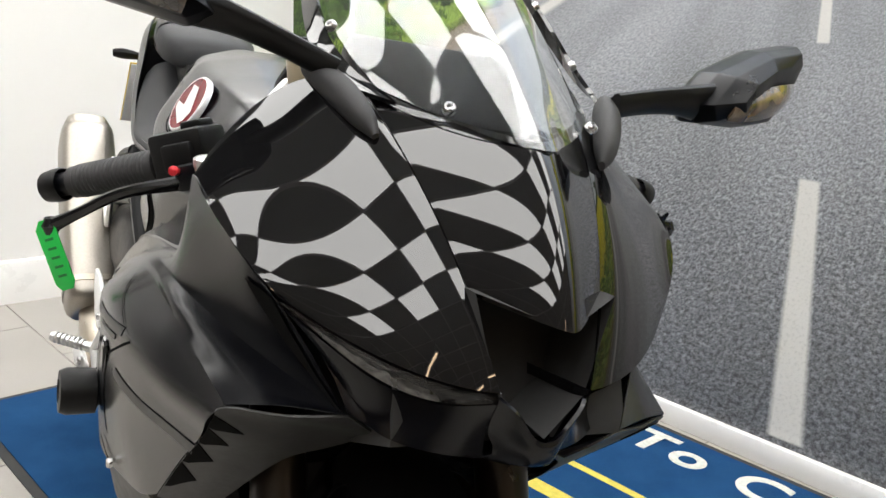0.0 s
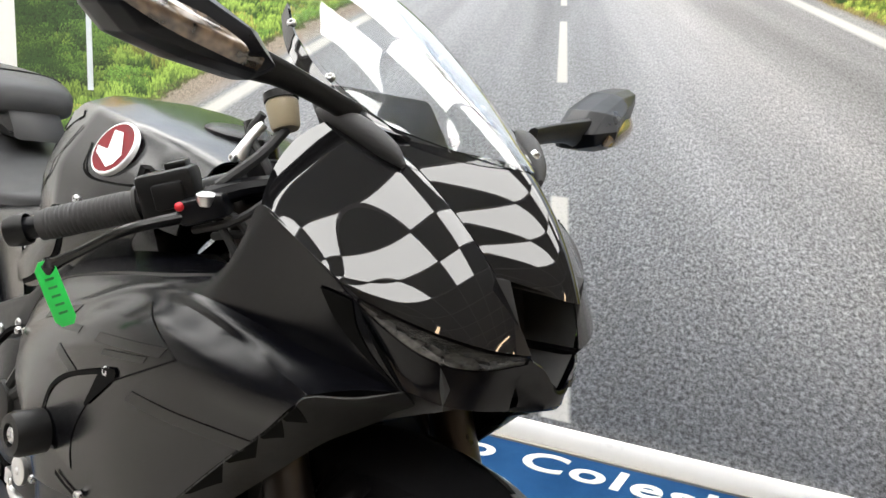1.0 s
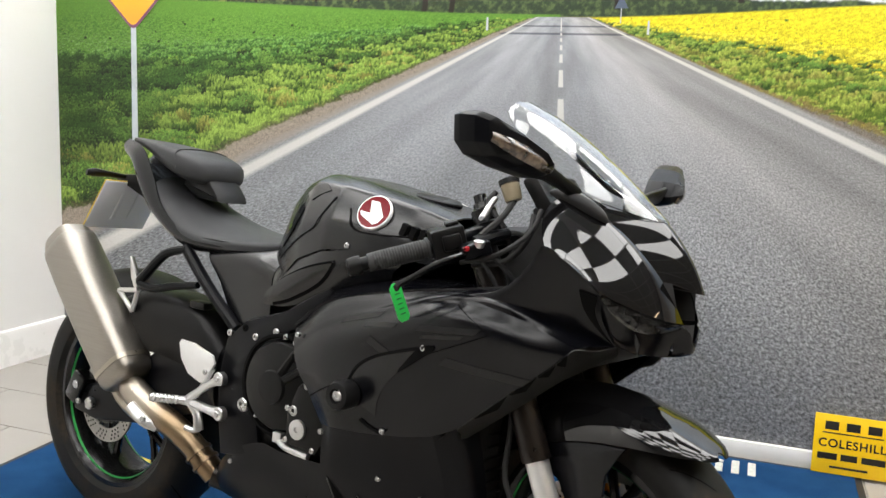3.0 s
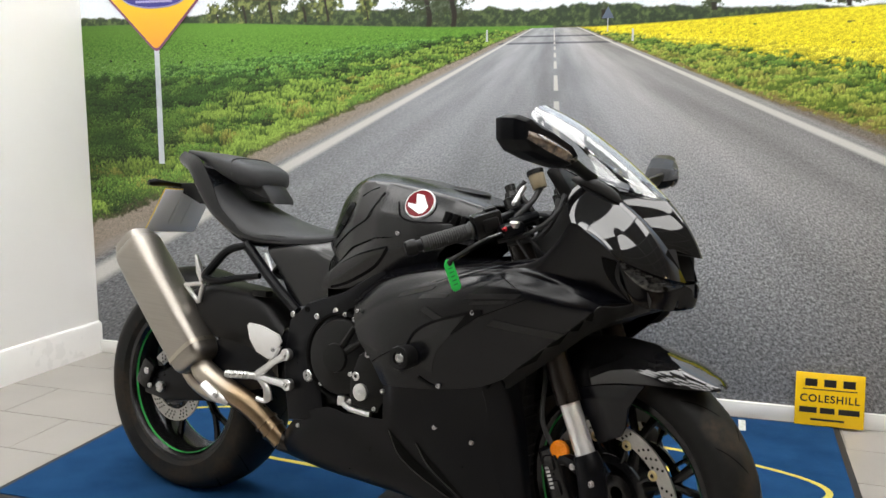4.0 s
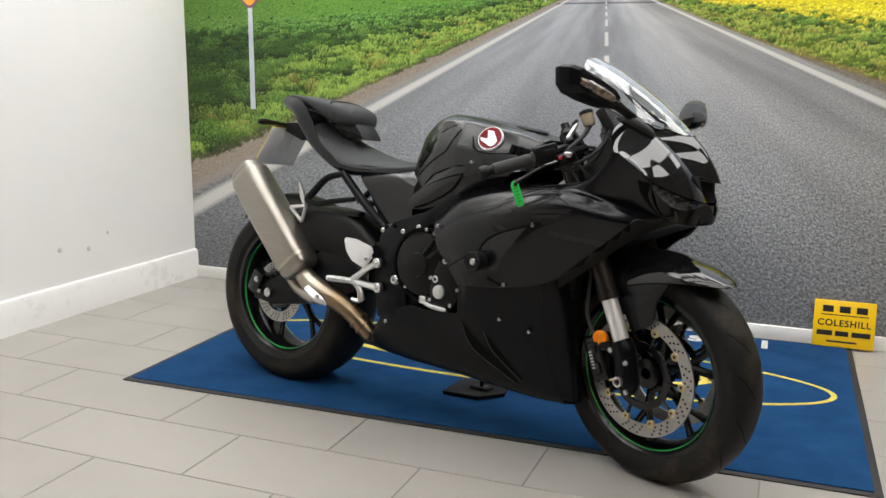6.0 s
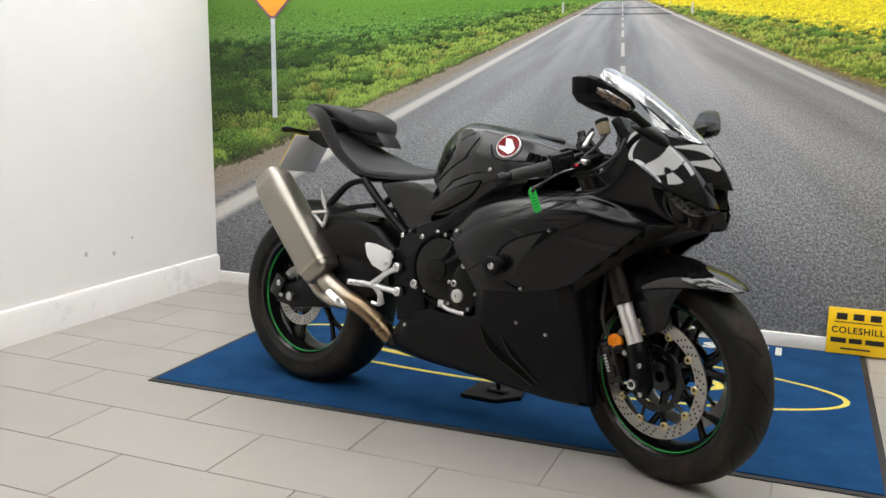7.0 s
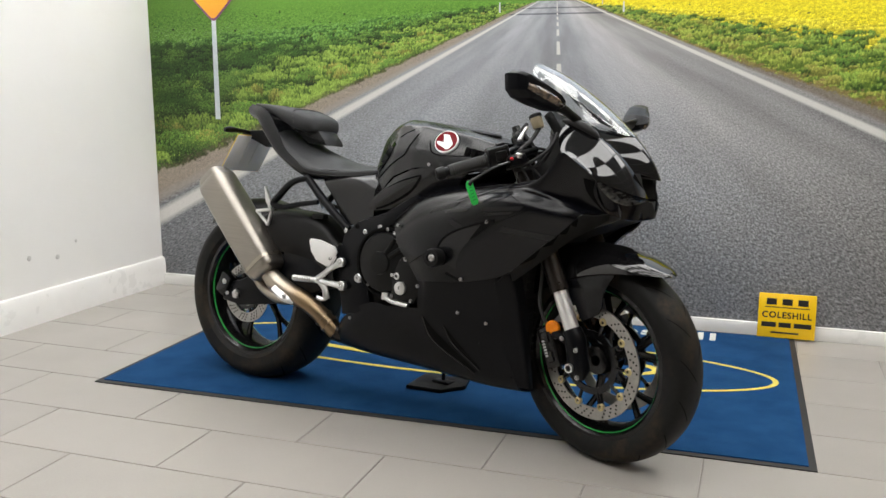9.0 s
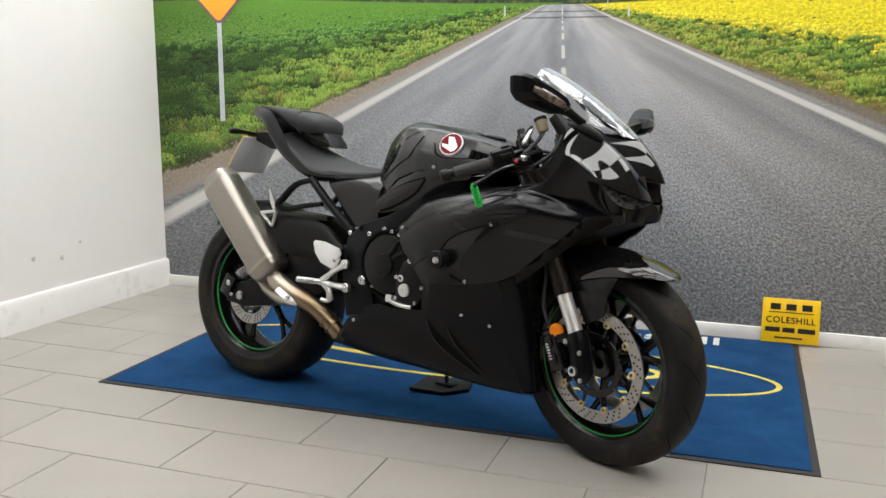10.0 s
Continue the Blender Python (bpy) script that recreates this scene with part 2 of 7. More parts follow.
for j in range(ny + 1):
    box(bm, (X0, CY - j * CELL - 0.012, TOP - 0.004), (X1, CY - j * CELL + 0.012, TOP - 0.0025))
tagged(finish("ceiling_grid", bm, GRID, smooth=0), "white metal ceiling grid", "ceiling grid", kind="structure")
first = None
for i in range(nx):
    for j in range(ny):
        if lit_cell(i, j):
            xa, ya = CX + (i + 0.5) * CELL, CY - (j + 0.5) * CELL
            if first is None:
                first = tagged(new("ceiling_light"), "square white flat light panel set in the ceiling", "ceiling light", "ceiling lights")
                bm = bmesh.new()
                box(bm, (-0.285, -0.285, 0.0), (0.285, 0.285, 0.01))
                part("diffuser", bm, PANEL, first, smooth=0)
                bm = bmesh.new()
                for a, b in (((-0.3, -0.3), (0.3, -0.285)), ((-0.3, 0.285), (0.3, 0.3)), ((-0.3, -0.285), (-0.285, 0.285)), ((0.285, -0.285), (0.3, 0.285))):
                    box(bm, (*a, -0.003), (*b, 0.011))
                part("frame", bm, GRID, first, smooth=0)
                first.matrix_basis = Matrix.Translation((xa, ya, TOP + 0.004))
            else:
                copy_thing(first, Matrix.Translation((xa, ya, TOP + 0.004)))
# warm strip lights far down the showroom
strip0 = None
for k, (sx, sy) in enumerate(((4.4, -1.2), (5.6, -0.9), (4.9, -2.6), (6.6, -1.8), (6.9, -4.2), (4.2, -4.4), (7.4, -0.8), (3.2, -3.4), (3.4, -5.4), (1.2, -5.9), (2.4, -6.8), (1.4, -8.2))):
    if strip0 is None:
        strip0 = tagged(new("strip_light"), "slim warm white strip light hanging under the ceiling", "strip light", "strip lights")
        bm = bmesh.new()
        box(bm, (-0.025, -0.6, 0.0), (0.025, 0.6, 0.02), 0.004)
        part("tube", bm, STRIP, strip0)
        bm = bmesh.new()
        box(bm, (-0.035, -0.61, 0.0205), (0.035, 0.61, 0.05), 0.004)
        box(bm, (-0.005, -0.505, 0.049), (0.005, -0.495, 0.30))
        box(bm, (-0.005, 0.495, 0.049), (0.005, 0.505, 0.30))
        part("housing", bm, GRID, strip0)
        strip0.matrix_basis = pose(sx, sy, TOP - 0.30, 0, 0, 12)
    else:
        copy_thing(strip0, pose(sx, sy, TOP - 0.30, 0, 0, 12 + 25 * (k % 2)))

# ---------------------------------------------------------------- the printed mural
VX, VZ = -0.438, 1.408   # where the printed road ends at its crest
VR = 1.443               # where its edges would meet
GX, GZ = 1.35, 0.36      # the finely painted stretch: left wall to GX, above GZ
MTOP = 2.45
MX = 3.1


def lattice(u, v, seed):
    """Smooth value noise in 0..1 over two arrays."""
    rng = np.random.RandomState(seed)
    table = rng.rand(256, 256)
    iu, iv = np.floor(u).astype(int), np.floor(v).astype(int)
    fu, fv = u - iu, v - iv
    fu, fv = fu * fu * (3 - 2 * fu), fv * fv * (3 - 2 * fv)
    a, b = table[iu % 256, iv % 256], table[(iu + 1) % 256, iv % 256]
    c, d = table[iu % 256, (iv + 1) % 256], table[(iu + 1) % 256, (iv + 1) % 256]
    return (a * (1 - fu) + b * fu) * (1 - fv) + (c * (1 - fu) + d * fu) * fv


def cloudy(u, v, seed, octaves=4, fall=0.55):
    total, weight, amp = 0, 0, 1.0
    for k in range(octaves):
        total = total + amp * lattice(u * 2 ** k, v * 2 ** k, seed + k)
        weight += amp
        amp *= fall
    return total / weight


def step(a, b, x):
    t = np.clip((x - a) / (b - a), 0, 1)
    return t * t * (3 - 2 * t)


def blend(base, colour, f):
    return base * (1 - f[..., None]) + np.asarray(colour) * f[..., None]


BUSH = ((0.0015, 0.006, 0.002), (0.050, 0.125, 0.020))
LEAFY = ((0.004, 0.016, 0.003), (0.140, 0.275, 0.045))
GRASS = ((0.018, 0.055, 0.006), (0.290, 0.430, 0.075))
STRAW = ((0.110, 0.120, 0.020), (0.400, 0.400, 0.090))
RAPE = ((0.46, 0.40, 0.020), (0.92, 0.82, 0.070))


LIME = ((0.075, 0.130, 0.016), (0.400, 0.480, 0.085))
CROP = ((0.024, 0.085, 0.012), (0.190, 0.390, 0.085))


def clump_kind(S, X, d, pick, patch):
    """Which growth stands at a place of the print."""
    if S < 0:
        if S > -3.55:
            if X < -2.15 and patch < 0.45:
                return LEAFY if pick < 0.7 else BUSH
            return STRAW if pick < 0.10 else GRASS if pick < 0.88 else LEAFY
        if S > -4.5:
            if X < -2.05:
                return BUSH if patch < 0.50 or pick < 0.2 else LEAFY if pick < 0.75 else GRASS
            return GRASS if patch > 0.42 or pick < 0.3 else LEAFY if pick < 0.7 else BUSH
        if S > -5.35 - 4.4 * max(0.0, -1.62 - X):
            return BUSH if pick < (0.72 if X < -1.6 else 0.55) else LEAFY
        return CROP
    if S < 3.9:
        return STRAW if pick < 0.25 else LIME if pick < 0.75 else GRASS
    if S < 5.8:
        return GRASS if patch < 0.30 else STRAW if pick < 0.12 else LIME if pick < 0.80 else LEAFY
    return RAPE if S > 7.2 or pick < 0.45 else GRASS if pick < 0.8 else LEAFY


def stamp_clumps(col, xs, zs):
    """Overlapping lit clumps of leaves and blades over the verges, painted from far to near."""
    rng = np.random.RandomState(77)
    ragged = rng.rand(256, 256)
    soft = (ragged + np.roll(ragged, 1, 0) + np.roll(ragged, 1, 1) + np.roll(ragged, (1, 1), (0, 1))) / 4
    tall = (soft + np.roll(soft, 1, 0) + np.roll(soft, 2, 0) + np.roll(soft, 3, 0)) / 4
    d = 0.016
    while d < 1.12:
        r = 0.007 + 0.130 * d
        for lo, hi in ((-13.0, -2.45), (2.60, 9.6)):
            x = VX + lo * d + rng.rand() * r
            while x < VX + hi * d:
                x += r * (0.55 + 0.55 * rng.rand())
                if not xs[0] - r < x < GX + r:
                    continue
                S = (x - VX) / d
                cx, cz = x + (rng.rand() - 0.5) * r, VZ - d + (rng.rand() - 0.5) * 0.7 * r
                patch = 0.5 + 0.5 * math.sin(S * 1.6 + 2.4 * math.sin(d * 11.0) + 5.0 * d) * math.sin(math.log(d) * 6.0 + S * 0.9 + 1.3 * math.sin(S * 2.3))
                dark, light = clump_kind((x - VX) / (VR - VZ + d) if S < 0 else S, x, d, rng.rand(), patch)
                if (light[0] > 0.8 and rng.rand() < 0.4) or (light is CROP[1] and (rng.rand() < 0.3 or d < 0.04)):
                    continue
                grassy = light[0] > 0.2
                size = (0.55 if light is CROP[1] else 0.75 if grassy else 1.0) * (0.40 + 1.15 * rng.rand() ** 2)
                w, h = size * r * (0.7 + 0.7 * rng.rand()), size * r * (0.5 + 0.5 * rng.rand()) * (0.8 if S > 0 else 1.0)
                i0, i1 = np.searchsorted(xs, (cx - w, cx + w))
                j0, j1 = np.searchsorted(zs, (cz - h, cz + h))
                if i1 - i0 < 2 or j1 - j0 < 2:
                    continue
                u = ((xs[i0:i1] - cx) / w)[None, :]
                v = ((zs[j0:j1] - cz) / h)[:, None]
                ou, ov = rng.randint(0, 256, 2)
                pick = np.ix_((np.arange(j1 - j0) + ov) % 256, (np.arange(i1 - i0) + ou) % 256)
                n = (tall if grassy else soft)[pick] - 0.5
                tone = np.clip(0.18 + 0.78 * v - 0.16 * u + (2.2 if grassy else 1.5) * n + 0.45 * (rng.rand() - 0.5), 0, 1) ** 1.2
                f = np.clip((1.0 - u * u - v * v + 3.4 * n) * 2.6, 0, 1) * 0.95
                shade = 0.45 + 0.55 * min(1.0, max(0.0, (x + 2.45) / 0.9)) if S < -2.8 else 1.0
                c = (np.asarray(dark) * (1 - tone[..., None]) + np.asarray(light) * tone[..., None]) * shade
                block = col[j0:j1, i0:i1]
                block[...] = block * (1 - f[..., None]) + c * f[..., None]
        d += 0.26 * r


def paint(X, Z):
    """The printed landscape's colours at points of the wall, but for the road, which the material draws."""
    down = np.maximum(VZ - Z, 0.004)
    S = (X - VX) / down
    D = np.log(down)
    # leafy textures, coarser towards the foot of the print; lit from above
    near = step(0.05, 0.75, down)

    def leafy(seed, a, b, octaves=4, tall=1.0):
        return cloudy(X * a, Z * a * tall, seed, octaves, 0.6) * (1 - near) + cloudy(X * b, Z * b * tall, seed + 40, octaves, 0.6) * near

    def lit(seed, a, b, shift, octaves=3, tall=1.0):
        lo = leafy(seed, a, b, octaves, tall)
        Zs = Z + shift * (0.4 + near)
        hi = cloudy(X * a, Zs * a * tall, seed, octaves, 0.6) * (1 - near) + cloudy(X * b, Zs * b * tall, seed + 40, octaves, 0.6) * near
        return np.clip(0.5 + 2.6 * (lo - hi), 0, 1)

    u, v = X * 9.0, Z * 14.0
    big, mid = leafy(3, 12, 6), lit(11, 34, 17, 0.014)
    fine = lit(23, 120, 60, 0.005, 3, 0.8)
    blade = leafy(31, 230, 120, 2, 0.35)
    # sky: pale, a little bluer upwards
    col = blend(np.ones(X.shape + (3,)) * (0.80, 0.86, 0.93), (0.50, 0.66, 0.90), step(1.5, 2.3, Z) * (0.35 + 0.4 * cloudy(X * 1.5, Z * 3, 51)))
    # far hills and wood edge
    left = step(-0.5, -1.3, X)
    edge = 1.455 + 0.022 * cloudy(X * 9, X * 0 + 2, 61) + left * (0.012 + 0.03 * cloudy(X * 14, X * 0 + 7, 62))
    edge = edge + 0.045 * np.exp(-((X + 0.43) / 0.42) ** 2) * cloudy(X * 22, X * 0, 63) * 0.8 - 0.012 * step(-0.2, 0.4, X)
    clump = cloudy(X * 60, Z * 60, 64, 4, 0.7)
    wood = blend(np.ones(X.shape + (3,)) * (0.030, 0.048, 0.026), (0.105, 0.150, 0.055), step(0.40, 0.78, clump))
    f = step(0.004, -0.004, Z - edge - 0.012 * (clump - 0.5))
    col = col * (1 - f[..., None]) + wood * f[..., None]
    # single trees: x, foot, crown centre height, crown half width, half height, how dark
    for k, (tx, foot, cz, hw, hh, dark) in enumerate((
            (-0.925, 1.372, 1.60, 0.15, 0.155, 1), (-0.825, 1.380, 1.585, 0.105, 0.15, 1), (-1.72, 1.45, 1.525, 0.10, 0.075, 0.35),
            (-1.60, 1.45, 1.535, 0.08, 0.085, 0.5), (-1.45, 1.45, 1.51, 0.06, 0.06, 0.45), (-1.35, 1.45, 1.55, 0.075, 0.10, 0.35),
            (-1.18, 1.45, 1.52, 0.045, 0.07, 0.1), (-1.85, 1.45, 1.495, 0.06, 0.045, 0.15), (-0.26, 1.43, 1.462, 0.02, 0.028, 1),
            (0.12, 1.45, 1.478, 0.035, 0.03, 0.9), (0.55, 1.45, 1.475, 0.06, 0.02, 0.8))):
        crown = cloudy(X * 45 + k * 9, Z * 45, 70 + k, 4, 0.75)
        r = ((X - tx) / hw) ** 2 + ((Z - cz) / hh) ** 2
        f = step(0.0, 0.09, crown - 0.22 - 0.30 * r * (r > 0.25)) * (r < 1.5)
        leaf = blend(np.ones(X.shape + (3,)) * (0.040, 0.055, 0.022), (0.27 - 0.18 * dark, 0.31 - 0.19 * dark, 0.075), step(0.4, 0.75, cloudy(X * 70, Z * 70, 90 + k)))
        col = col * (1 - f[..., None]) + leaf * f[..., None]
        trunk = step(0.011 * dark + 0.002, 0.006 * dark + 0.001, np.abs(X - tx - 0.006 * np.sin(Z * 40))) * (Z < cz) * (Z > foot)
        col = blend(col, (0.022, 0.017, 0.013), trunk)
    # green field on the one side
    horizon = 1.462 + 0.004 * (cloudy(X * 3, X * 0, 101) - 0.5)
    horizon = horizon - 0.05 * step(-2.2, -0.55, X)
    rows = cloudy(X * 130, (Z - 1.2) * 420 / (0.6 + 3 * down), 103, 3, 0.8)
    field = blend(np.ones(X.shape + (3,)) * (0.070, 0.190, 0.020), (0.145, 0.310, 0.042), step(0.38, 0.62, rows))
    field = blend(field, (0.125, 0.285, 0.034), step(1.36, 1.44, Z) * 0.85)
    field = field * (0.62 + 0.38 * step(-2.7, -1.6, X))[..., None]
    field = blend(field, (0.22, 0.34, 0.14), step(0.45, 0.9, fine) * step(1.39, 1.25, Z) * 0.7)
    f = step(0.003, -0.003, Z - horizon) * (X < VX)
    col = col * (1 - f[..., None]) + field * f[..., None]
    # ditch with bushes and long grass
    grass = blend(np.ones(X.shape + (3,)) * (0.020, 0.055, 0.006), (0.180, 0.310, 0.030), step(0.34, 0.64, 0.5 * fine + 0.5 * blade))
    grass = blend(grass, (0.30, 0.40, 0.05), step(0.5, 0.9, mid) * 0.5)
    lump = lit(17, 15, 8, 0.035)
    bush = blend(np.ones(X.shape + (3,)) * (0.006, 0.016, 0.005), (0.055, 0.135, 0.016), step(0.44, 0.64, 0.40 * lump + 0.3 * mid + 0.30 * fine))
    bush = blend(bush, (0.115, 0.25, 0.022), step(0.54, 0.70, 0.60 * lump + 0.40 * mid) * (0.25 + 0.75 * fine))
    bush = bush * (0.45 + 0.55 * step(-2.35, -1.35, X))[..., None]
    ditch = step(-9.4 - 2.5 * (mid - 0.5), -8.4, S + 3.0 * (big - 0.5)) * step(-3.6, -4.2, S + 3.4 * (lump - 0.5))
    grassy = step(-9.8 - 2.0 * (mid - 0.5), -9.0, S) * (S < 0) * (Z < 1.40)
    shade = step(0.42, 0.60, cloudy(X * 16, Z * 20, 141, 4, 0.65)) * step(-1.5, -2.1, X) * step(-4.6, -3.2, S)
    grass = grass * (1 - 0.72 * shade)[..., None]
    col = col * (1 - grassy[..., None]) + grass * grassy[..., None]
    f = ditch * step(0.30, 0.50, 0.7 * big + 0.3 * lump) * 0.95 * (Z < 1.385)
    col = col * (1 - f[..., None]) + bush * f[..., None]
    # rape field and weeds on the other side
    rhor = 1.402 + 0.052 * step(VX, 0.9, X)
    yellow = blend(np.ones(X.shape + (3,)) * (0.58, 0.48, 0.015), (0.84, 0.74, 0.030), step(0.2, 0.7, cloudy(X * 110, Z * 240, 121, 3, 0.8)))
    yellow = blend(yellow, (0.28, 0.30, 0.02), step(0.55, 0.85, fine) * step(1.39, 1.26, Z) * 0.75)
    f = step(0.003, -0.003, Z - rhor) * (X > VX)
    col = col * (1 - f[..., None]) + yellow * f[..., None]
    weeds = blend(np.ones(X.shape + (3,)) * (0.052, 0.110, 0.012), (0.27, 0.36, 0.05), step(0.32, 0.7, 0.5 * fine + 0.5 * blade))
    weeds = blend(weeds, (0.030, 0.075, 0.012), step(0.50, 0.60, big) * step(0.42, 0.56, 0.5 * mid + 0.5 * lump) * 0.6)
    weeds = blend(weeds, (0.15, 0.11, 0.045), step(0.60, 0.70, cloudy(X * 9, Z * 14, 151, 4, 0.6)) * 0.6)
    weeds = blend(weeds, (0.45, 0.40, 0.03), step(0.60, 0.75, mid) * step(4.2, 3.0, S) * 0.4)
    f = (S > 0) * step(8.3 + 2.0 * (mid - 0.5), 7.4, S + 2.0 * (fine - 0.5) + 1.6 * (big - 0.5) + 1.4 * step(0.3, 1.2, X)) * (Z < 1.402)
    col = col * (1 - f[..., None]) + weeds * f[..., None]
    stamp_clumps(col, X[0], Z[:, 0])
    # shade of the trees and the bare edge beside the road
    SR = (X - VX) / np.maximum(VR - Z, 0.004)
    rim = SR + 0.16 * (big - 0.5) + 0.08 * (mid - 0.5)
    f = step(-2.56, -2.42, rim + 0.14 * (fine - 0.5)) * (S < 0) * (Z < 1.40)
    col = blend(col, (0.075, 0.062, 0.035), f * 0.75)
    f = step(-2.43, -2.37, rim + 0.06 * (fine - 0.5)) * (S < 0) * (Z < 1.40)
    col = blend(col, (0.31, 0.26, 0.215), f * 0.96)
    wide = 0.25 * step(1.25, 1.0, Z)
    f = step(2.66, 2.52, SR - wide + 0.4 * (mid - 0.5)) * (S > 0) * (Z < 1.40)
    col = blend(col, (0.22, 0.15, 0.065), f * 0.8)
    f = step(2.46, 2.40, SR - wide + 0.12 * (fine - 0.5)) * (S > 0) * (Z < 1.40)
    col = blend(col, (0.20, 0.175, 0.15), f * 0.96)
    return np.clip(col, 0, 1)


xs = np.concatenate([np.arange(X0 + 0.001, GX, 0.0034), np.arange(GX, MX, 0.04), [MX]])
zs = np.concatenate([[0.05], np.arange(0.10, GZ, 0.05), np.arange(GZ, 1.72, 0.0034), np.arange(1.72, MTOP, 0.02), [MTOP]])
GRX, GRZ = np.meshgrid(xs, zs)
nv, nu = GRX.shape
me = bpy.data.meshes.new("mural")
me.vertices.add(nu * nv)
me.vertices.foreach_set("co", np.stack([GRX, np.full_like(GRX, -0.0), GRZ], -1).ravel())
ids = np.arange(nu * nv).reshape(nv, nu)
faces = np.stack([ids[:-1, :-1], ids[:-1, 1:], ids[1:, 1:], ids[1:, :-1]], -1).reshape(-1, 4)
me.loops.add(faces.size)
me.loops.foreach_set("vertex_index", faces.ravel())
me.polygons.add(len(faces))
me.polygons.foreach_set("loop_start", np.arange(0, faces.size, 4))
me.update(calc_edges=True)
paint_layer = me.color_attributes.new("print", "FLOAT_COLOR", "POINT")
rgba = np.ones((nv, nu, 4))
rgba[..., :3] = paint(GRX, GRZ)
paint_layer.data.foreach_set("color", rgba.ravel())

n = Nodes("printed_mural_film")
sep = n.node("ShaderNodeSeparateXYZ")
n.link(n.obj(), sep.inputs[0])
PX, PZ = sep.outputs[0], sep.outputs[2]
down = n.math("MAXIMUM", n.math("SUBTRACT", VZ, PZ), 0.0005)
side = n.math("DIVIDE", n.math("SUBTRACT", PX, VX), n.math("MAXIMUM", n.math("SUBTRACT", VR, PZ), 0.0005))
wob = n.math("MULTIPLY", n.math("SUBTRACT", n.noise(26, 4), 0.5), 0.08)
edge_n = n.math("ADD", side, wob)


def band(value, lo, hi, soft):
    return n.math("MULTIPLY", n.ramp(value, lo - soft, lo + soft), n.ramp(value, hi - soft, hi + soft, 1.0, 0.0))


road = n.math("MULTIPLY", band(edge_n, -2.18, 2.46, 0.04), n.ramp(PZ, VZ - 0.006, VZ - 0.003, 1, 0))
# asphalt: coarse grain near the foot, worn paler wheel tracks, brownish verge
comb = n.node("ShaderNodeCombineXYZ")
n.link(n.math("DIVIDE", PX, n.math("ADD", down, 0.25)), comb.inputs[0])
n.link(n.math("MULTIPLY", n.math("LOGARITHM", n.math("ADD", down, 0.25), 2.718), 1.0), comb.inputs[1])
grain = n.noise(150, 3, 0.75, comb.outputs[0])
speck = n.noise(85, 2, 0.7, comb.outputs[0])
streak = n.node("ShaderNodeCombineXYZ")
n.link(n.math("MULTIPLY", side, 2.2), streak.inputs[0])
n.link(n.math("MULTIPLY", n.math("LOGARITHM", down, 2.718), 0.9), streak.inputs[1])
track = n.noise(1.0, 3, 0.5, streak.outputs[0])
pale = n.math("ADD", n.math("MULTIPLY", n.ramp(n.math("ABSOLUTE", n.math("SUBTRACT", side, 0.95)), 0.0, 0.75, 1, 0), 0.55),
              n.math("MULTIPLY", n.ramp(n.math("ABSOLUTE", n.math("ADD", side, 1.0)), 0.0, 0.9, 1, 0), 0.30))
pale = n.math("ADD", pale, n.ramp(track, 0.35, 0.7, -0.15, 0.35))
pale = n.math("MULTIPLY", pale, n.ramp(down, 0.10, 1.15, 1.0, 0.25))
tone = n.math("ADD", n.math("MULTIPLY", pale, 0.30), n.ramp(down, 0.03, 1.3, 0.32, 0.140))
fade = n.ramp(down, 0.15, 0.85, 0.16, 1.0)
tone = n.math("MULTIPLY", tone, n.math("ADD", 1.0, n.math("MULTIPLY", fade, n.ramp(grain, 0.36, 0.64, -0.58, 0.65))))
tone = n.math("MULTIPLY", tone, n.math("ADD", 1.0, n.math("MULTIPLY", fade, n.ramp(speck, 0.34, 0.66, -0.32, 0.34))))
asphalt = n.mix(1.0, n.mix(n.ramp(side, 0.3, 1.3), (0.95, 0.985, 1.05), (0.985, 0.975, 0.98)), tone, "MULTIPLY")
gravel = n.mix(n.ramp(speck, 0.3, 0.7), (0.29, 0.25, 0.215), (0.37, 0.33, 0.29))
asphalt = n.mix(n.math("ADD", n.ramp(side, -2.12, -2.04, 0.9, 0.0), n.ramp(side, 2.36, 2.44, 0.0, 0.12), True), asphalt, gravel)
# shadow bars printed far down the road
bars = n.math("ADD", band(PZ, 1.346, 1.3525, 0.0015), band(PZ, 1.3715, 1.3765, 0.0012))
asphalt = n.mix(n.math("MULTIPLY", bars, 0.7, True), asphalt, (0.045, 0.05, 0.07))
# painted lines
lines = n.math("ADD", band(side, 2.19, 2.32, 0.025), band(side, -2.00, -1.86, 0.03))
centre = band(side, 0.021, 0.084, 0.006)
dashes = band(PZ, 0.075, 0.690, 0.003)
for lo, hi in ((0.985, 1.137), (1.176, 1.232), (1.256, 1.283), (1.297, 1.313), (1.324, 1.336), (1.344, 1.352), (1.358, 1.400)):
    dashes = n.math("ADD", dashes, band(PZ, lo, hi, 0.002))
lines = n.math("ADD", lines, n.math("MULTIPLY", centre, dashes), True)
lines = n.math("MULTIPLY", lines, n.ramp(grain, 0.25, 0.5, 0.72, 0.97))
asphalt = n.mix(lines, asphalt, (0.66, 0.65, 0.62))
attr = n.node("ShaderNodeAttribute")
attr.attribute_name = "print"
leaf = n.node("ShaderNodeMapping")
n.link(n.obj(), leaf.inputs[0])
leaf.inputs["Rotation"].default_value = (0, radians(14), 0)
leaf.inputs["Scale"].default_value = (330, 1, 150)
blades = n.noise(1.0, 4, 0.7, leaf.outputs[0])
tuft = n.noise(75, 4, 0.7)
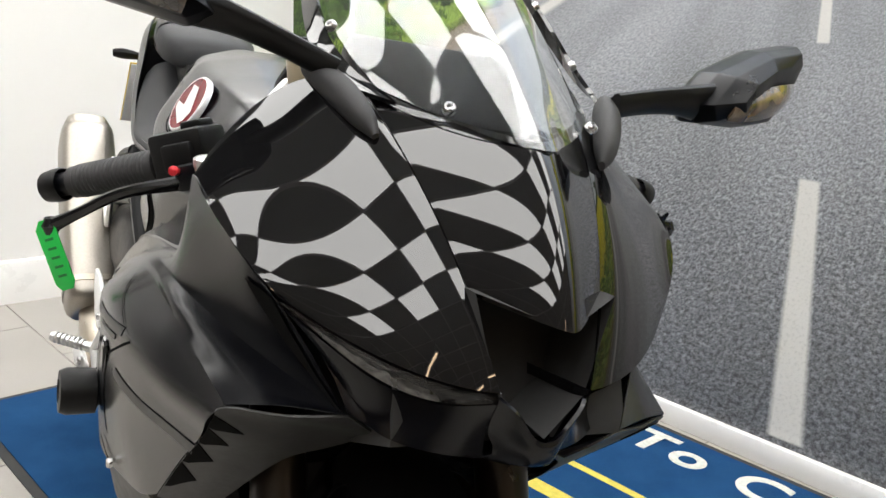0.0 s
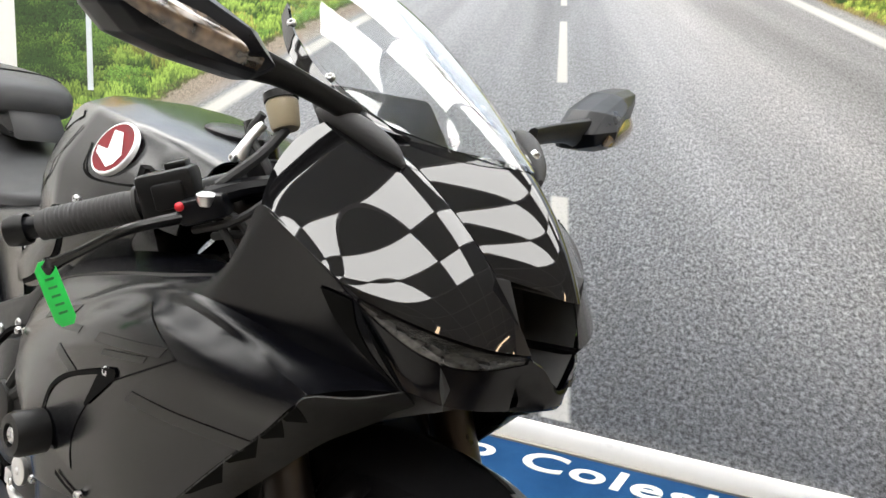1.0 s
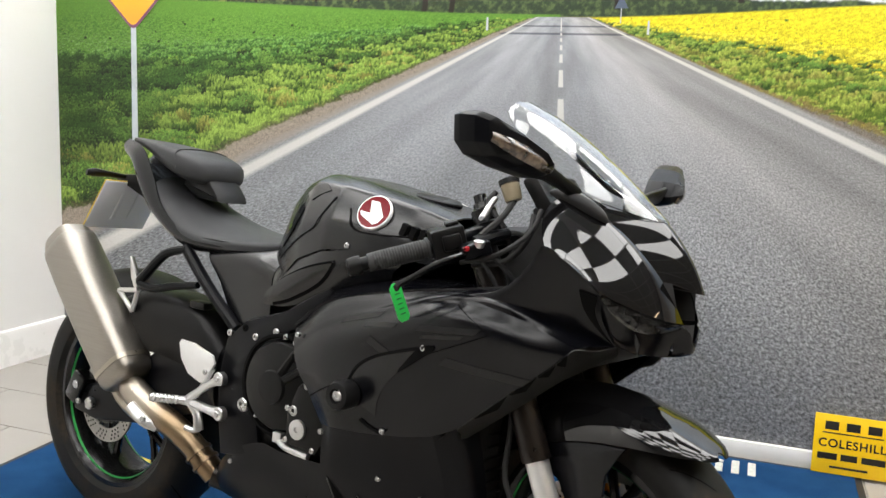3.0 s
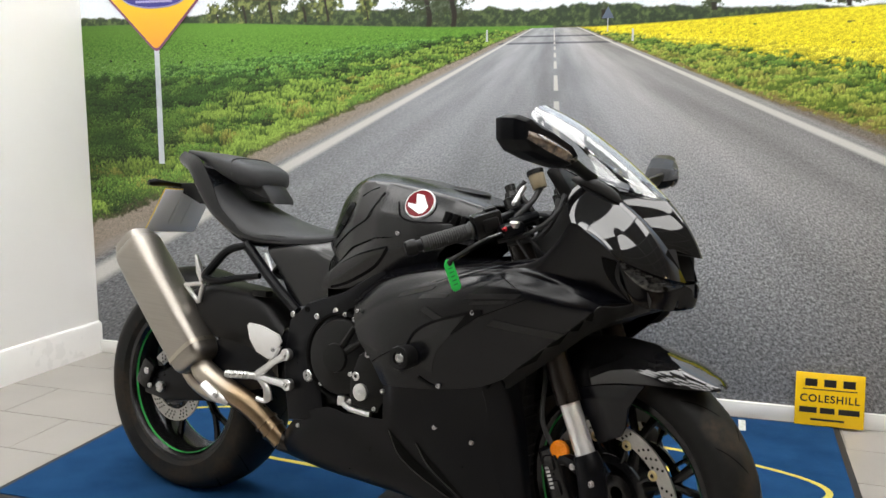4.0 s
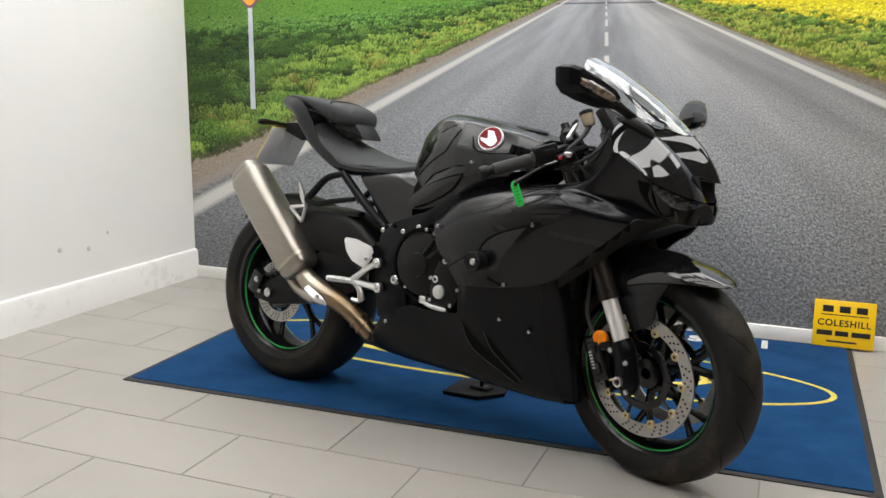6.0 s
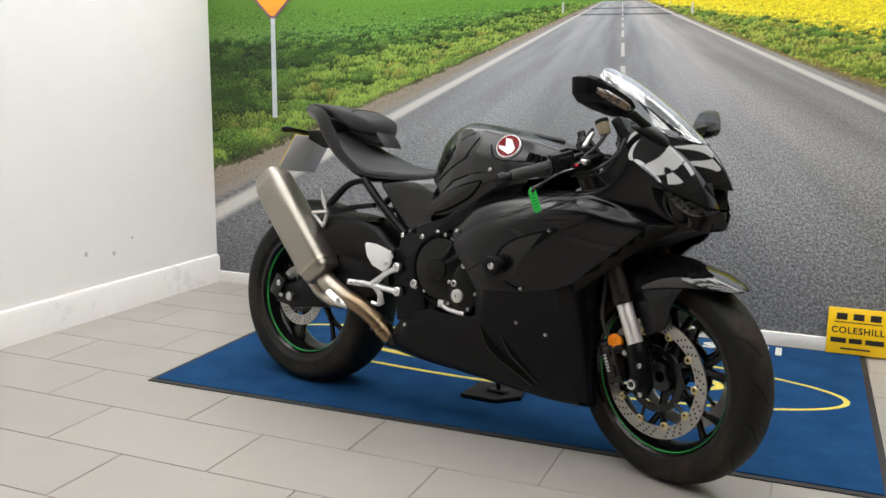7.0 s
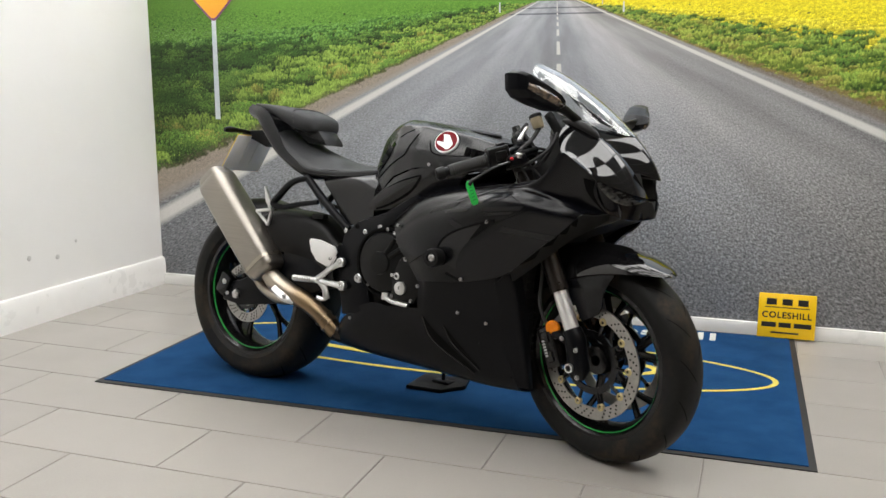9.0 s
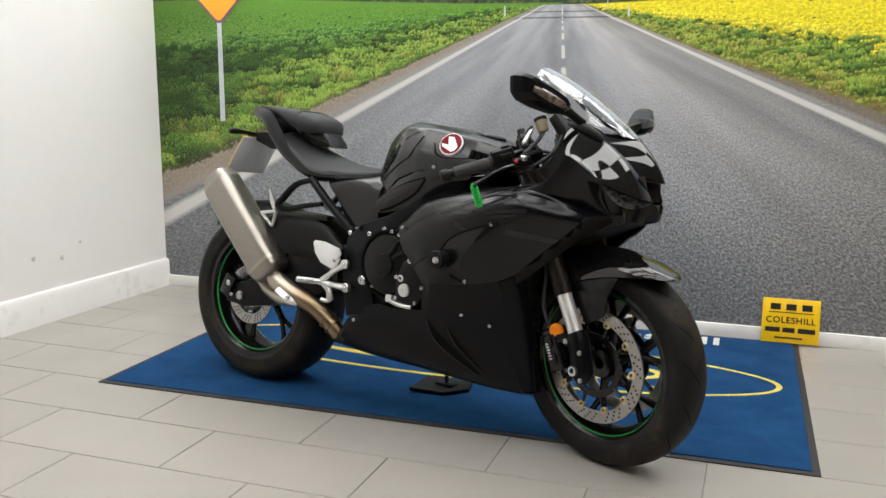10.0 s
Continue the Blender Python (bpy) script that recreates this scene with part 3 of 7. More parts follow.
shine = n.math("MULTIPLY", n.ramp(blades, 0.40, 0.60, 0.72, 1.34), n.ramp(tuft, 0.40, 0.60, 0.86, 1.14))
shine = n.math("ADD", 1.0, n.math("MULTIPLY", n.math("SUBTRACT", shine, 1.0), n.ramp(PZ, 1.30, 1.46, 1.0, 0.25)))
veg = n.mix(1.0, attr.outputs["Color"], shine, "MULTIPLY")
n.set(Base_Color=n.mix(road, veg, asphalt), Roughness=0.42)
n.bsdf.inputs["Specular IOR Level"].default_value = 0.35
me.materials.append(n.mat)
mural = tagged(new("mural", me), "printed wall mural of a straight country road between a green field and yellow rape", "wall mural", kind="structure")
mural.matrix_basis = Matrix.Translation((0, 0.0, 0))


def flat(name, outline, y, material, parent, label=""):
    """A thin printed shape on the wall."""
    bm = bmesh.new()
    prism(bm, outline, y - 0.0008, y + 0.0002)
    return part(name, bm, material, parent, label, smooth=0)


P_YELLOW = Nodes("print_yellow")
sep = P_YELLOW.node("ShaderNodeSeparateXYZ")
P_YELLOW.link(P_YELLOW.obj(), sep.inputs[0])
P_YELLOW.set(Base_Color=P_YELLOW.mix(P_YELLOW.ramp(sep.outputs[2], 1.38, 1.66), (0.84, 0.36, 0.03), (0.86, 0.66, 0.02)), Roughness=0.42)
P_YELLOW = P_YELLOW.mat
P_BLUE = surface("print_blue", (0.05, 0.045, 0.26), 0.42)
P_LILAC = surface("print_lilac", (0.40, 0.37, 0.62), 0.42)
P_PURPLE = surface("print_purple", (0.22, 0.08, 0.16), 0.42)
P_POLE = surface("print_grey_pole", (0.50, 0.54, 0.58), 0.42, vary=0.2, scale=30)


def diamond(cx, cz, w, h, r):
    """A lozenge with rounded corners."""
    out = []
    for k, (dx, dz) in enumerate(((w, 0), (0, h), (-w, 0), (0, -h))):
        p, q = Vector((dx, dz)), Vector(((w, 0), (0, h), (-w, 0), (0, -h))[k - 1])
        nxt = Vector(((0, h), (-w, 0), (0, -h), (w, 0))[k])
        a, b = p + (q - p).normalized() * r, p + (nxt - p).normalized() * r
        for i in range(5):
            t = i / 4
            v = a * (1 - t) ** 2 + p * 2 * t * (1 - t) + b * t * t
            out.append((cx + v.x, cz + v.y))
    return out


SX, SZ = -2.147, 1.600
flat("printed_pole", [(SX - 0.014, 0.872), (SX + 0.014, 0.872), (SX + 0.012, 1.40), (SX - 0.012, 1.40)], -0.0015, P_POLE, mural, "printed grey sign post")
sign = flat("printed_road_sign", diamond(SX, SZ, 0.262, 0.262, 0.035), -0.003, P_PURPLE, mural, "printed yellow diamond road sign with an oval badge")
flat("sign_face", diamond(SX, SZ, 0.248, 0.248, 0.03), -0.0045, P_YELLOW, sign)
ell = [(SX + 0.165 * math.cos(a), 1.582 + 0.056 * math.sin(a)) for a in (2 * math.pi * k / 40 for k in range(40))]
flat("sign_oval", ell, -0.006, P_LILAC, sign)
ell = [(SX + 0.158 * math.cos(a), 1.582 + 0.050 * math.sin(a)) for a in (2 * math.pi * k / 40 for k in range(40))]
flat("sign_oval", ell, -0.0075, P_BLUE, sign)
for a, b in ((-0.11, -0.045), (-0.03, 0.04), (0.055, 0.12)):
    flat("sign_bar", [(SX + a, 1.575), (SX + b, 1.575), (SX + b + 0.008, 1.600), (SX + a + 0.008, 1.600)], -0.009, P_YELLOW, sign)
flat("sign_bar", [(SX - 0.09, 1.550), (SX + 0.09, 1.550), (SX + 0.09, 1.559), (SX - 0.09, 1.559)], -0.009, P_LILAC, sign)
# far triangular sign and roadside posts of the print
flat("printed_far_sign", [(-0.262, 1.432), (-0.218, 1.432), (-0.240, 1.474)], -0.0015, surface("print_grey_blue", (0.10, 0.13, 0.20), 0.42), mural)
flat("printed_post", [(-0.2415, 1.385), (-0.2385, 1.385), (-0.2385, 1.432), (-0.2415, 1.432)], -0.0015, P_POLE, mural)
for px, pz in ((-0.150, 1.372), (-0.690, 1.380)):
    flat("printed_post", [(px - 0.004, pz - 0.022), (px + 0.004, pz - 0.022), (px + 0.003, pz + 0.022), (px - 0.003, pz + 0.022)], -0.0015, P_POLE, mural)

# ---------------------------------------------------------------- the mat on the floor
MAT = pose(-0.590, -0.722, 0, 0, 0, 0.9)
ML, MW = 1.213, 0.684


bm = bmesh.new()
box(bm, (-ML, -MW, -0.0005), (ML, MW, 0.0045), 0.002)
door_mat = tagged(finish("floor_mat", bm, RUBBER), "large blue carpet mat with black rubber edging and white lettering", "mat")
door_mat.matrix_basis = MAT
bm = bmesh.new()
box(bm, (-ML + 0.022, -MW + 0.022, 0.004), (ML - 0.022, MW - 0.022, 0.0085), 0.0015)
part("carpet", bm, CARPET, door_mat, "blue cut pile")


def ring(bm, cx, cy, a, b, w, z0, z1, n=120):
    rows = []
    for k in range(n + 1):
        t = 2 * math.pi * k / n
        rows.append([Vector((cx + (a + d) * math.cos(t), cy + (b + d) * math.sin(t), z)) for d, z in ((-w, z0), (-w, z1), (0, z1), (0, z0))])
    quads(bm, rows)


bm = bmesh.new()
ring(bm, -0.012, 0.055, 1.145, 0.285, 0.020, 0.006, 0.0095)
part("yellow_ring", bm, MAT_YELLOW, door_mat, "woven yellow oval ring")
bm = bmesh.new()
ring(bm, -0.012, 0.055, 0.74, 0.155, 0.040, 0.006, 0.0095)
part("yellow_ring", bm, MAT_YELLOW, door_mat, "woven yellow oval ring")


def lettering(text, size, material, m, parent, name="lettering", depth=0.0008, align="LEFT", stretch=1.0):
    """Words in the built-in font, as a mesh."""
    cu = bpy.data.curves.new(name, "FONT")
    cu.body, cu.size, cu.extrude, cu.align_x = text, size, depth, align
    cu.space_character, cu.offset = 1.12, size * 0.022
    tmp = bpy.data.objects.new(name, cu)
    scene.collection.objects.link(tmp)
    dg = bpy.context.evaluated_depsgraph_get()
    mesh = bpy.data.meshes.new_from_object(tmp.evaluated_get(dg))
    bpy.data.objects.remove(tmp)
    bpy.data.curves.remove(cu)
    mesh.transform(Matrix.Diagonal((stretch, 1, 1, 1)))
    mesh.materials.clear()
    mesh.materials.append(material)
    ob = new(name, mesh)
    ob.parent = parent
    ob.matrix_basis = m
    return ob


# each letter a piece of its own, spaced as one line of print
line = "To Coleshill"
ends = []
for k in range(len(line)):
    probe = lettering(line[:k + 1].rstrip(), 0.150, MAT_WHITE, Matrix(), None, depth=0.001)
    ends.append(max(v.co.x for v in probe.data.vertices))
    bpy.data.objects.remove(probe)
squeeze = 0.985 / ends[-1]
for k, ch in enumerate(line):
    if ch != " ":
        one = lettering(ch, 0.150, MAT_WHITE, Matrix(), door_mat, "letter", 0.001)
        own = max(v.co.x for v in one.data.vertices)
        one.data.transform(Matrix.Diagonal((squeeze, 1, 1, 1)) @ Matrix.Translation((ends[k] - own, 0, 0)))
        one.matrix_basis = pose(-0.085, 0.53, 0.009)

# ---------------------------------------------------------------- the yellow sign by the wall
TILTED = pose(0.576, -0.052, 0.010, -12, 0, 0)
bm = bmesh.new()
box(bm, (-0.113, -0.002, 0), (0.113, 0.002, 0.185), 0.0015)
plaque = tagged(finish("plastic_sign", bm, SIGN), "small yellow plastic sign with black lettering leaning on the skirting", "sign")
plaque.matrix_basis = TILTED
UPRIGHT = pose(0, -0.0025, 0, 90, 0, 0)
line, ends = "COLESHILL", []
for k in range(len(line)):
    probe = lettering(line[:k + 1], 0.036, INK, Matrix(), None, depth=0.0003)
    ends.append(max(v.co.x for v in probe.data.vertices))
    bpy.data.objects.remove(probe)
for k, ch in enumerate(line):
    one = lettering(ch, 0.036, INK, Matrix(), plaque, "letter", 0.0003)
    own = max(v.co.x for v in one.data.vertices)
    one.data.transform(Matrix.Translation((ends[k] - own - ends[-1] / 2, 0, 0)))
    one.matrix_basis = UPRIGHT @ pose(0, 0.083, 0)


def bar(parent, x0, x1, z0, z1, material=INK, y=-0.0028):
    bm = bmesh.new()
    box(bm, (x0, y, z0), (x1, y + 0.0006, z1))
    return part("ink_bar", bm, material, parent, smooth=0)


for a in (-0.062, 0.0, 0.062):
    bar(plaque, a - 0.020, a + 0.020, 0.137, 0.163)
bar(plaque, -0.088, 0.088, 0.125, 0.129)
for a, b in ((-0.098, -0.040), (-0.030, 0.018), (0.030, 0.098)):
    bar(plaque, a, b, 0.044, 0.064)
for a, b in ((-0.06, 0.05),):
    bar(plaque, a, b, 0.018, 0.025)

# ---------------------------------------------------------------- the motorcycle
GLOSS = surface("gloss_black_paint", (0.005, 0.005, 0.0055), 0.3, vary=0.1, scale=20, coat=1.0, spec=0.0, rough_vary=0.02)
SATIN = surface("satin_black_paint", (0.0018, 0.0020, 0.0034), 0.235, vary=0.06, scale=60, spec=0.33, rough_vary=0.01)
SATIN2 = surface("satin_black_tank_paint", (0.003, 0.0032, 0.0044), 0.23, vary=0.06, scale=60, spec=0.48, rough_vary=0.01)
GREYP = surface("dark_grey_graphic", (0.011, 0.011, 0.0115), 0.38, vary=0.08, scale=60, spec=0.3)
PLASTIC = surface("black_moulded_plastic", (0.006, 0.006, 0.0063), 0.40, vary=0.18, scale=120, bump=0.10, bump_scale=900, spec=0.2)
# near-black that stands for the shade inside slots, gaps and holes
DARK = surface("recess_shade_black", (0.006, 0.006, 0.006), 0.9, vary=0.2, scale=80, spec=0.05)
CAVITY = surface("dull_inner_plastic", (0.040, 0.040, 0.040), 0.85, vary=0.2, scale=80, spec=0.10)
ty = Nodes("scuffed_tyre_rubber")
dust = ty.math("MULTIPLY", ty.ramp(ty.noise(9, 3), 0.50, 0.64), ty.ramp(ty.noise(70, 4, 0.7), 0.35, 0.65, 0.25, 1.0))
ty.set(Base_Color=ty.mix(dust, ty.mix(ty.noise(60, 4), (0.0065, 0.0065, 0.0065), (0.012, 0.0118, 0.0115)), (0.038, 0.029, 0.020)), Roughness=ty.ramp(dust, 0, 1, 0.50, 0.75))
ty.bsdf.inputs["Specular IOR Level"].default_value = 0.17
ty.bump(ty.noise(500, 3), 0.2, 0.001)
TYRE = ty.mat
SEAT = surface("seat_vinyl", (0.026, 0.027, 0.029), 0.55, vary=0.15, scale=90, bump=0.25, bump_scale=700, spec=0.3)
RIM = surface("black_rim_paint", (0.006, 0.006, 0.0065), 0.20, vary=0.15, scale=40, spec=0.4)
GREEN = surface("green_rim_tape", (0.02, 0.34, 0.06), 0.4, vary=0.1)
ALU = surface("cast_aluminium", (0.66, 0.66, 0.66), 0.34, 1.0, vary=0.10, scale=120)
POLISH = surface("polished_aluminium", (0.86, 0.86, 0.86), 0.36, 0.75, vary=0.05, scale=80)
STEEL = surface("steel_bolt", (0.52, 0.52, 0.52), 0.28, 1.0, vary=0.15, scale=300)
DISC = surface("brake_disc_steel", (0.40, 0.39, 0.37), 0.36, 1.0, vary=0.18, scale=200)
BRASS = surface("brass_bobbin", (0.62, 0.52, 0.28), 0.35, 1.0, vary=0.1)
BRONZE = surface("dark_bronze_tube", (0.013, 0.0095, 0.0075), 0.30, 0.35, vary=0.2, scale=60)
MOULDED = surface("dark_grey_moulded_plastic", (0.014, 0.014, 0.0135), 0.42, vary=0.15, scale=120, bump=0.08, bump_scale=900, spec=0.4)
ENGINE = surface("black_engine_paint", (0.005, 0.005, 0.005), 0.36, vary=0.25, scale=90, bump=0.2, bump_scale=500, spec=0.18)
FRAMEP = surface("frame_and_belly_shade_paint", (0.0026, 0.0029, 0.0042), 0.32, vary=0.15, scale=90, spec=0.17)
AMBER = surface("amber_lens", (0.80, 0.23, 0.006), 0.25, vary=0.12, scale=200, spec=0.3)
RED = surface("red_anodised", (0.50, 0.02, 0.03), 0.3, 0.3)
BADGE = surface("badge_dark_red", (0.15, 0.005, 0.010), 0.22, 0.0, vary=0.1, spec=0.25)
BADGE_W = surface("badge_silver_white", (0.70, 0.68, 0.68), 0.3, 0.3, vary=0.05)
TAN = surface("brake_fluid_pot", (0.27, 0.225, 0.15), 0.3, vary=0.1)
PLATEM = surface("number_plate_back", (0.80, 0.80, 0.80), 0.45, vary=0.08, scale=12)
PLATEY = surface("number_plate_yellow", (0.72, 0.50, 0.03), 0.4)
TAGM = surface("green_tag_plastic", (0.015, 0.46, 0.07), 0.42, vary=0.08, scale=60)
INK2 = surface("dark_green_ink", (0.01, 0.14, 0.03), 0.5)
LETTER = surface("pale_decal", (0.42, 0.42, 0.42), 0.4)

mt = Nodes("brushed_titanium")
sep = mt.node("ShaderNodeSeparateXYZ")
mt.link(mt.obj(), sep.inputs[0])
stretch = mt.node("ShaderNodeMapping")
mt.link(mt.obj(), stretch.inputs[0])
stretch.inputs["Rotation"].default_value = (0, radians(-47), 0)
stretch.inputs["Scale"].default_value = (3, 260, 260)
brush = mt.noise(1.0, 3, 0.6, stretch.outputs[0])
mt.set(Base_Color=mt.mix(mt.ramp(brush, 0.3, 0.7), (0.325, 0.300, 0.266), (0.365, 0.338, 0.302)), Metallic=1.0, Roughness=mt.ramp(brush, 0.3, 0.7, 0.33, 0.39))
TITAN = mt.mat
hp = Nodes("heat_tinted_pipe")
sep = hp.node("ShaderNodeSeparateXYZ")
hp.link(hp.obj(), sep.inputs[0])
warm = hp.ramp(hp.math("ADD", sep.outputs[0], hp.math("MULTIPLY", hp.noise(14, 3), 0.06)), -1.08, -0.98)
hp.set(Base_Color=hp.mix(warm, (0.44, 0.395, 0.33), (0.27, 0.195, 0.12)), Metallic=1.0, Roughness=hp.ramp(hp.noise(60), 0.3, 0.7, 0.26, 0.38))
PIPE = hp.mat

gl = Nodes("smoked_screen")
gl.set(Base_Color=(0.93, 0.95, 0.95), Roughness=0.01)
gl.bsdf.inputs["IOR"].default_value = 1.5
gl.bsdf.inputs["Transmission Weight"].default_value = 1.0
SCREEN = gl.mat
gl = Nodes("smoked_lens")
gl.set(Base_Color=gl.mix(gl.ramp(gl.noise(70, 3), 0.35, 0.65), (0.012, 0.012, 0.013), (0.085, 0.085, 0.082)), Roughness=0.05)
gl.bsdf.inputs["Coat Weight"].default_value = 0.6
LENS = gl.mat
gl = Nodes("amber_clear_lens")
gl.set(Roughness=0.12)
gl.bsdf.inputs["Coat Weight"].default_value = 0.8
gl.set(Base_Color=gl.mix(gl.ramp(gl.noise(55, 2), 0.35, 0.65), (0.030, 0.024, 0.020), (0.15, 0.105, 0.07)))
SIGNAL = gl.mat
gl = Nodes("mirror_glass")
gl.set(Base_Color=(0.85, 0.86, 0.88), Metallic=1.0, Roughness=0.02)
MIRROR = gl.mat

bike = tagged(new("motorcycle"), "black faired sports motorcycle standing partly on a blue mat", "motorcycle")
HEADING, LEANED = -14.5, 7.0
bike.matrix_basis = pose(0.029, -1.504, 0.0, 0, 0, HEADING) @ pose(0, 0, 0, -LEANED, 0, 0)


def B(x, s, h):
    """A point of the machine: ahead of the front axle, to its right, up."""
    return Vector((x, -s, h))


def Bs(rows, side=1):
    return [[B(x, s * side, h) for x, s, h in row] for row in rows]


# steering: turned a little to the right
RAKE = math.tan(radians(24))
AXIS = Vector((-math.sin(radians(24)), 0, math.cos(radians(24))))
PIVOT = Vector((-0.03, 0, 0.30))
STEER = Matrix.Translation(PIVOT) @ Matrix.Rotation(radians(-15), 4, AXIS) @ Matrix.Translation(-PIVOT)
UNSTEER = STEER.inverted()


def turned(bm):
    bmesh.ops.transform(bm, matrix=STEER, verts=bm.verts[:])
    return bm


def mirror_side(bm):
    bmesh.ops.transform(bm, matrix=Matrix.Diagonal((1, -1, 1, 1)), verts=bm.verts[:])
    bmesh.ops.reverse_faces(bm, faces=bm.faces[:])
    return bm


def panel(name, rows, material, side=1, label="", per_row=5, per_col=5, solid=0.003, parent=None, soft_rows=True, smooth=50):
    bm = bmesh.new()
    quads(bm, smooth_grid(Bs(rows, side), per_row, per_col, soft_rows), flip=side > 0)
    return part(name, bm, material, parent or bike, label, fix=False, solid=solid, smooth=smooth)


def bolt(place, axis, r=0.006, parent=None, material=None, tall=0.004):
    bm = bmesh.new()
    lathe(bm, [(-0.002, r), (tall * 0.6, r), (tall, r * 0.8), (tall, r * 0.45), (tall * 0.4, r * 0.4), (tall * 0.4, 0)], place, axis, 12)
    return part("bolt", bm, material or STEEL, parent or bike)


def on_grid(grid, a, b, lift=0.0):
    """A point at the fractions a (across the rows) and b (along them) of a fine grid, lifted off it."""
    ra, rb = a * (len(grid) - 1), b * (len(grid[0]) - 1)
    i, j = min(int(ra), len(grid) - 2), min(int(rb), len(grid[0]) - 2)
    fa, fb = ra - i, rb - j
    p00, p01, p10, p11 = grid[i][j], grid[i][j + 1], grid[i + 1][j], grid[i + 1][j + 1]
    p = (p00 * (1 - fb) + p01 * fb) * (1 - fa) + (p10 * (1 - fb) + p11 * fb) * fa
    nrm = (p01 - p00).cross(p10 - p00).normalized()
    if nrm.y * p.y < 0:
        nrm = -nrm
    return p + nrm * lift


def decal(grid, corners, lift=0.0008, n=8):
    """A thin four-cornered shape that follows a fine grid."""
    bm = bmesh.new()
    rows = []
    for i in range(n + 1):
        f = i / n
        la = [corners[0][k] * (1 - f) + corners[1][k] * f for k in (0, 1)]
        lb = [corners[3][k] * (1 - f) + corners[2][k] * f for k in (0, 1)]
        rows.append([on_grid(grid, la[0] * (1 - g) + lb[0] * g, la[1] * (1 - g) + lb[1] * g, lift) for g in (j / n for j in range(n + 1))])
    quads(bm, rows)
    return bm


def seek(grid, x, h, lift=0.0):
    """The point of a fine grid at the given length and height, lifted outwards."""
    best = None
    for i in range(len(grid) - 1):
        for j in range(len(grid[0]) - 1):
            p, e, f = grid[i][j], grid[i][j + 1] - grid[i][j], grid[i + 1][j] - grid[i][j]
            det = e.x * f.z - f.x * e.z
            if abs(det) < 1e-12:
                continue
            a = ((x - p.x) * f.z - f.x * (h - p.z)) / det
            b = (e.x * (h - p.z) - (x - p.x) * e.z) / det
            out = max(0, -a, a - 1) + max(0, -b, b - 1)
            if best is None or out < best[0]:
                n = e.cross(f).normalized()
                if n.y * p.y < 0:
                    n = -n
                best = (out, Vector((x, p.y + e.y * a + f.y * b, h)) + n * lift)
                if out == 0:
                    return best[1]
    return best[1]


def draped(grid, upper, lower, lift=0.001, per=5):
    """A thin strip between two lines of (length, height), laid over a fine grid."""
    bm = bmesh.new()
    ups, lows = (spline([(x, 0, h) for x, h in line], per) for line in (upper, lower))
    quads(bm, [[seek(grid, p.x + (q.x - p.x) * f, p.z + (q.z - p.z) * f, lift) for f in (0, 0.33, 0.67, 1)] for p, q in zip(ups, lows)])
    return bm


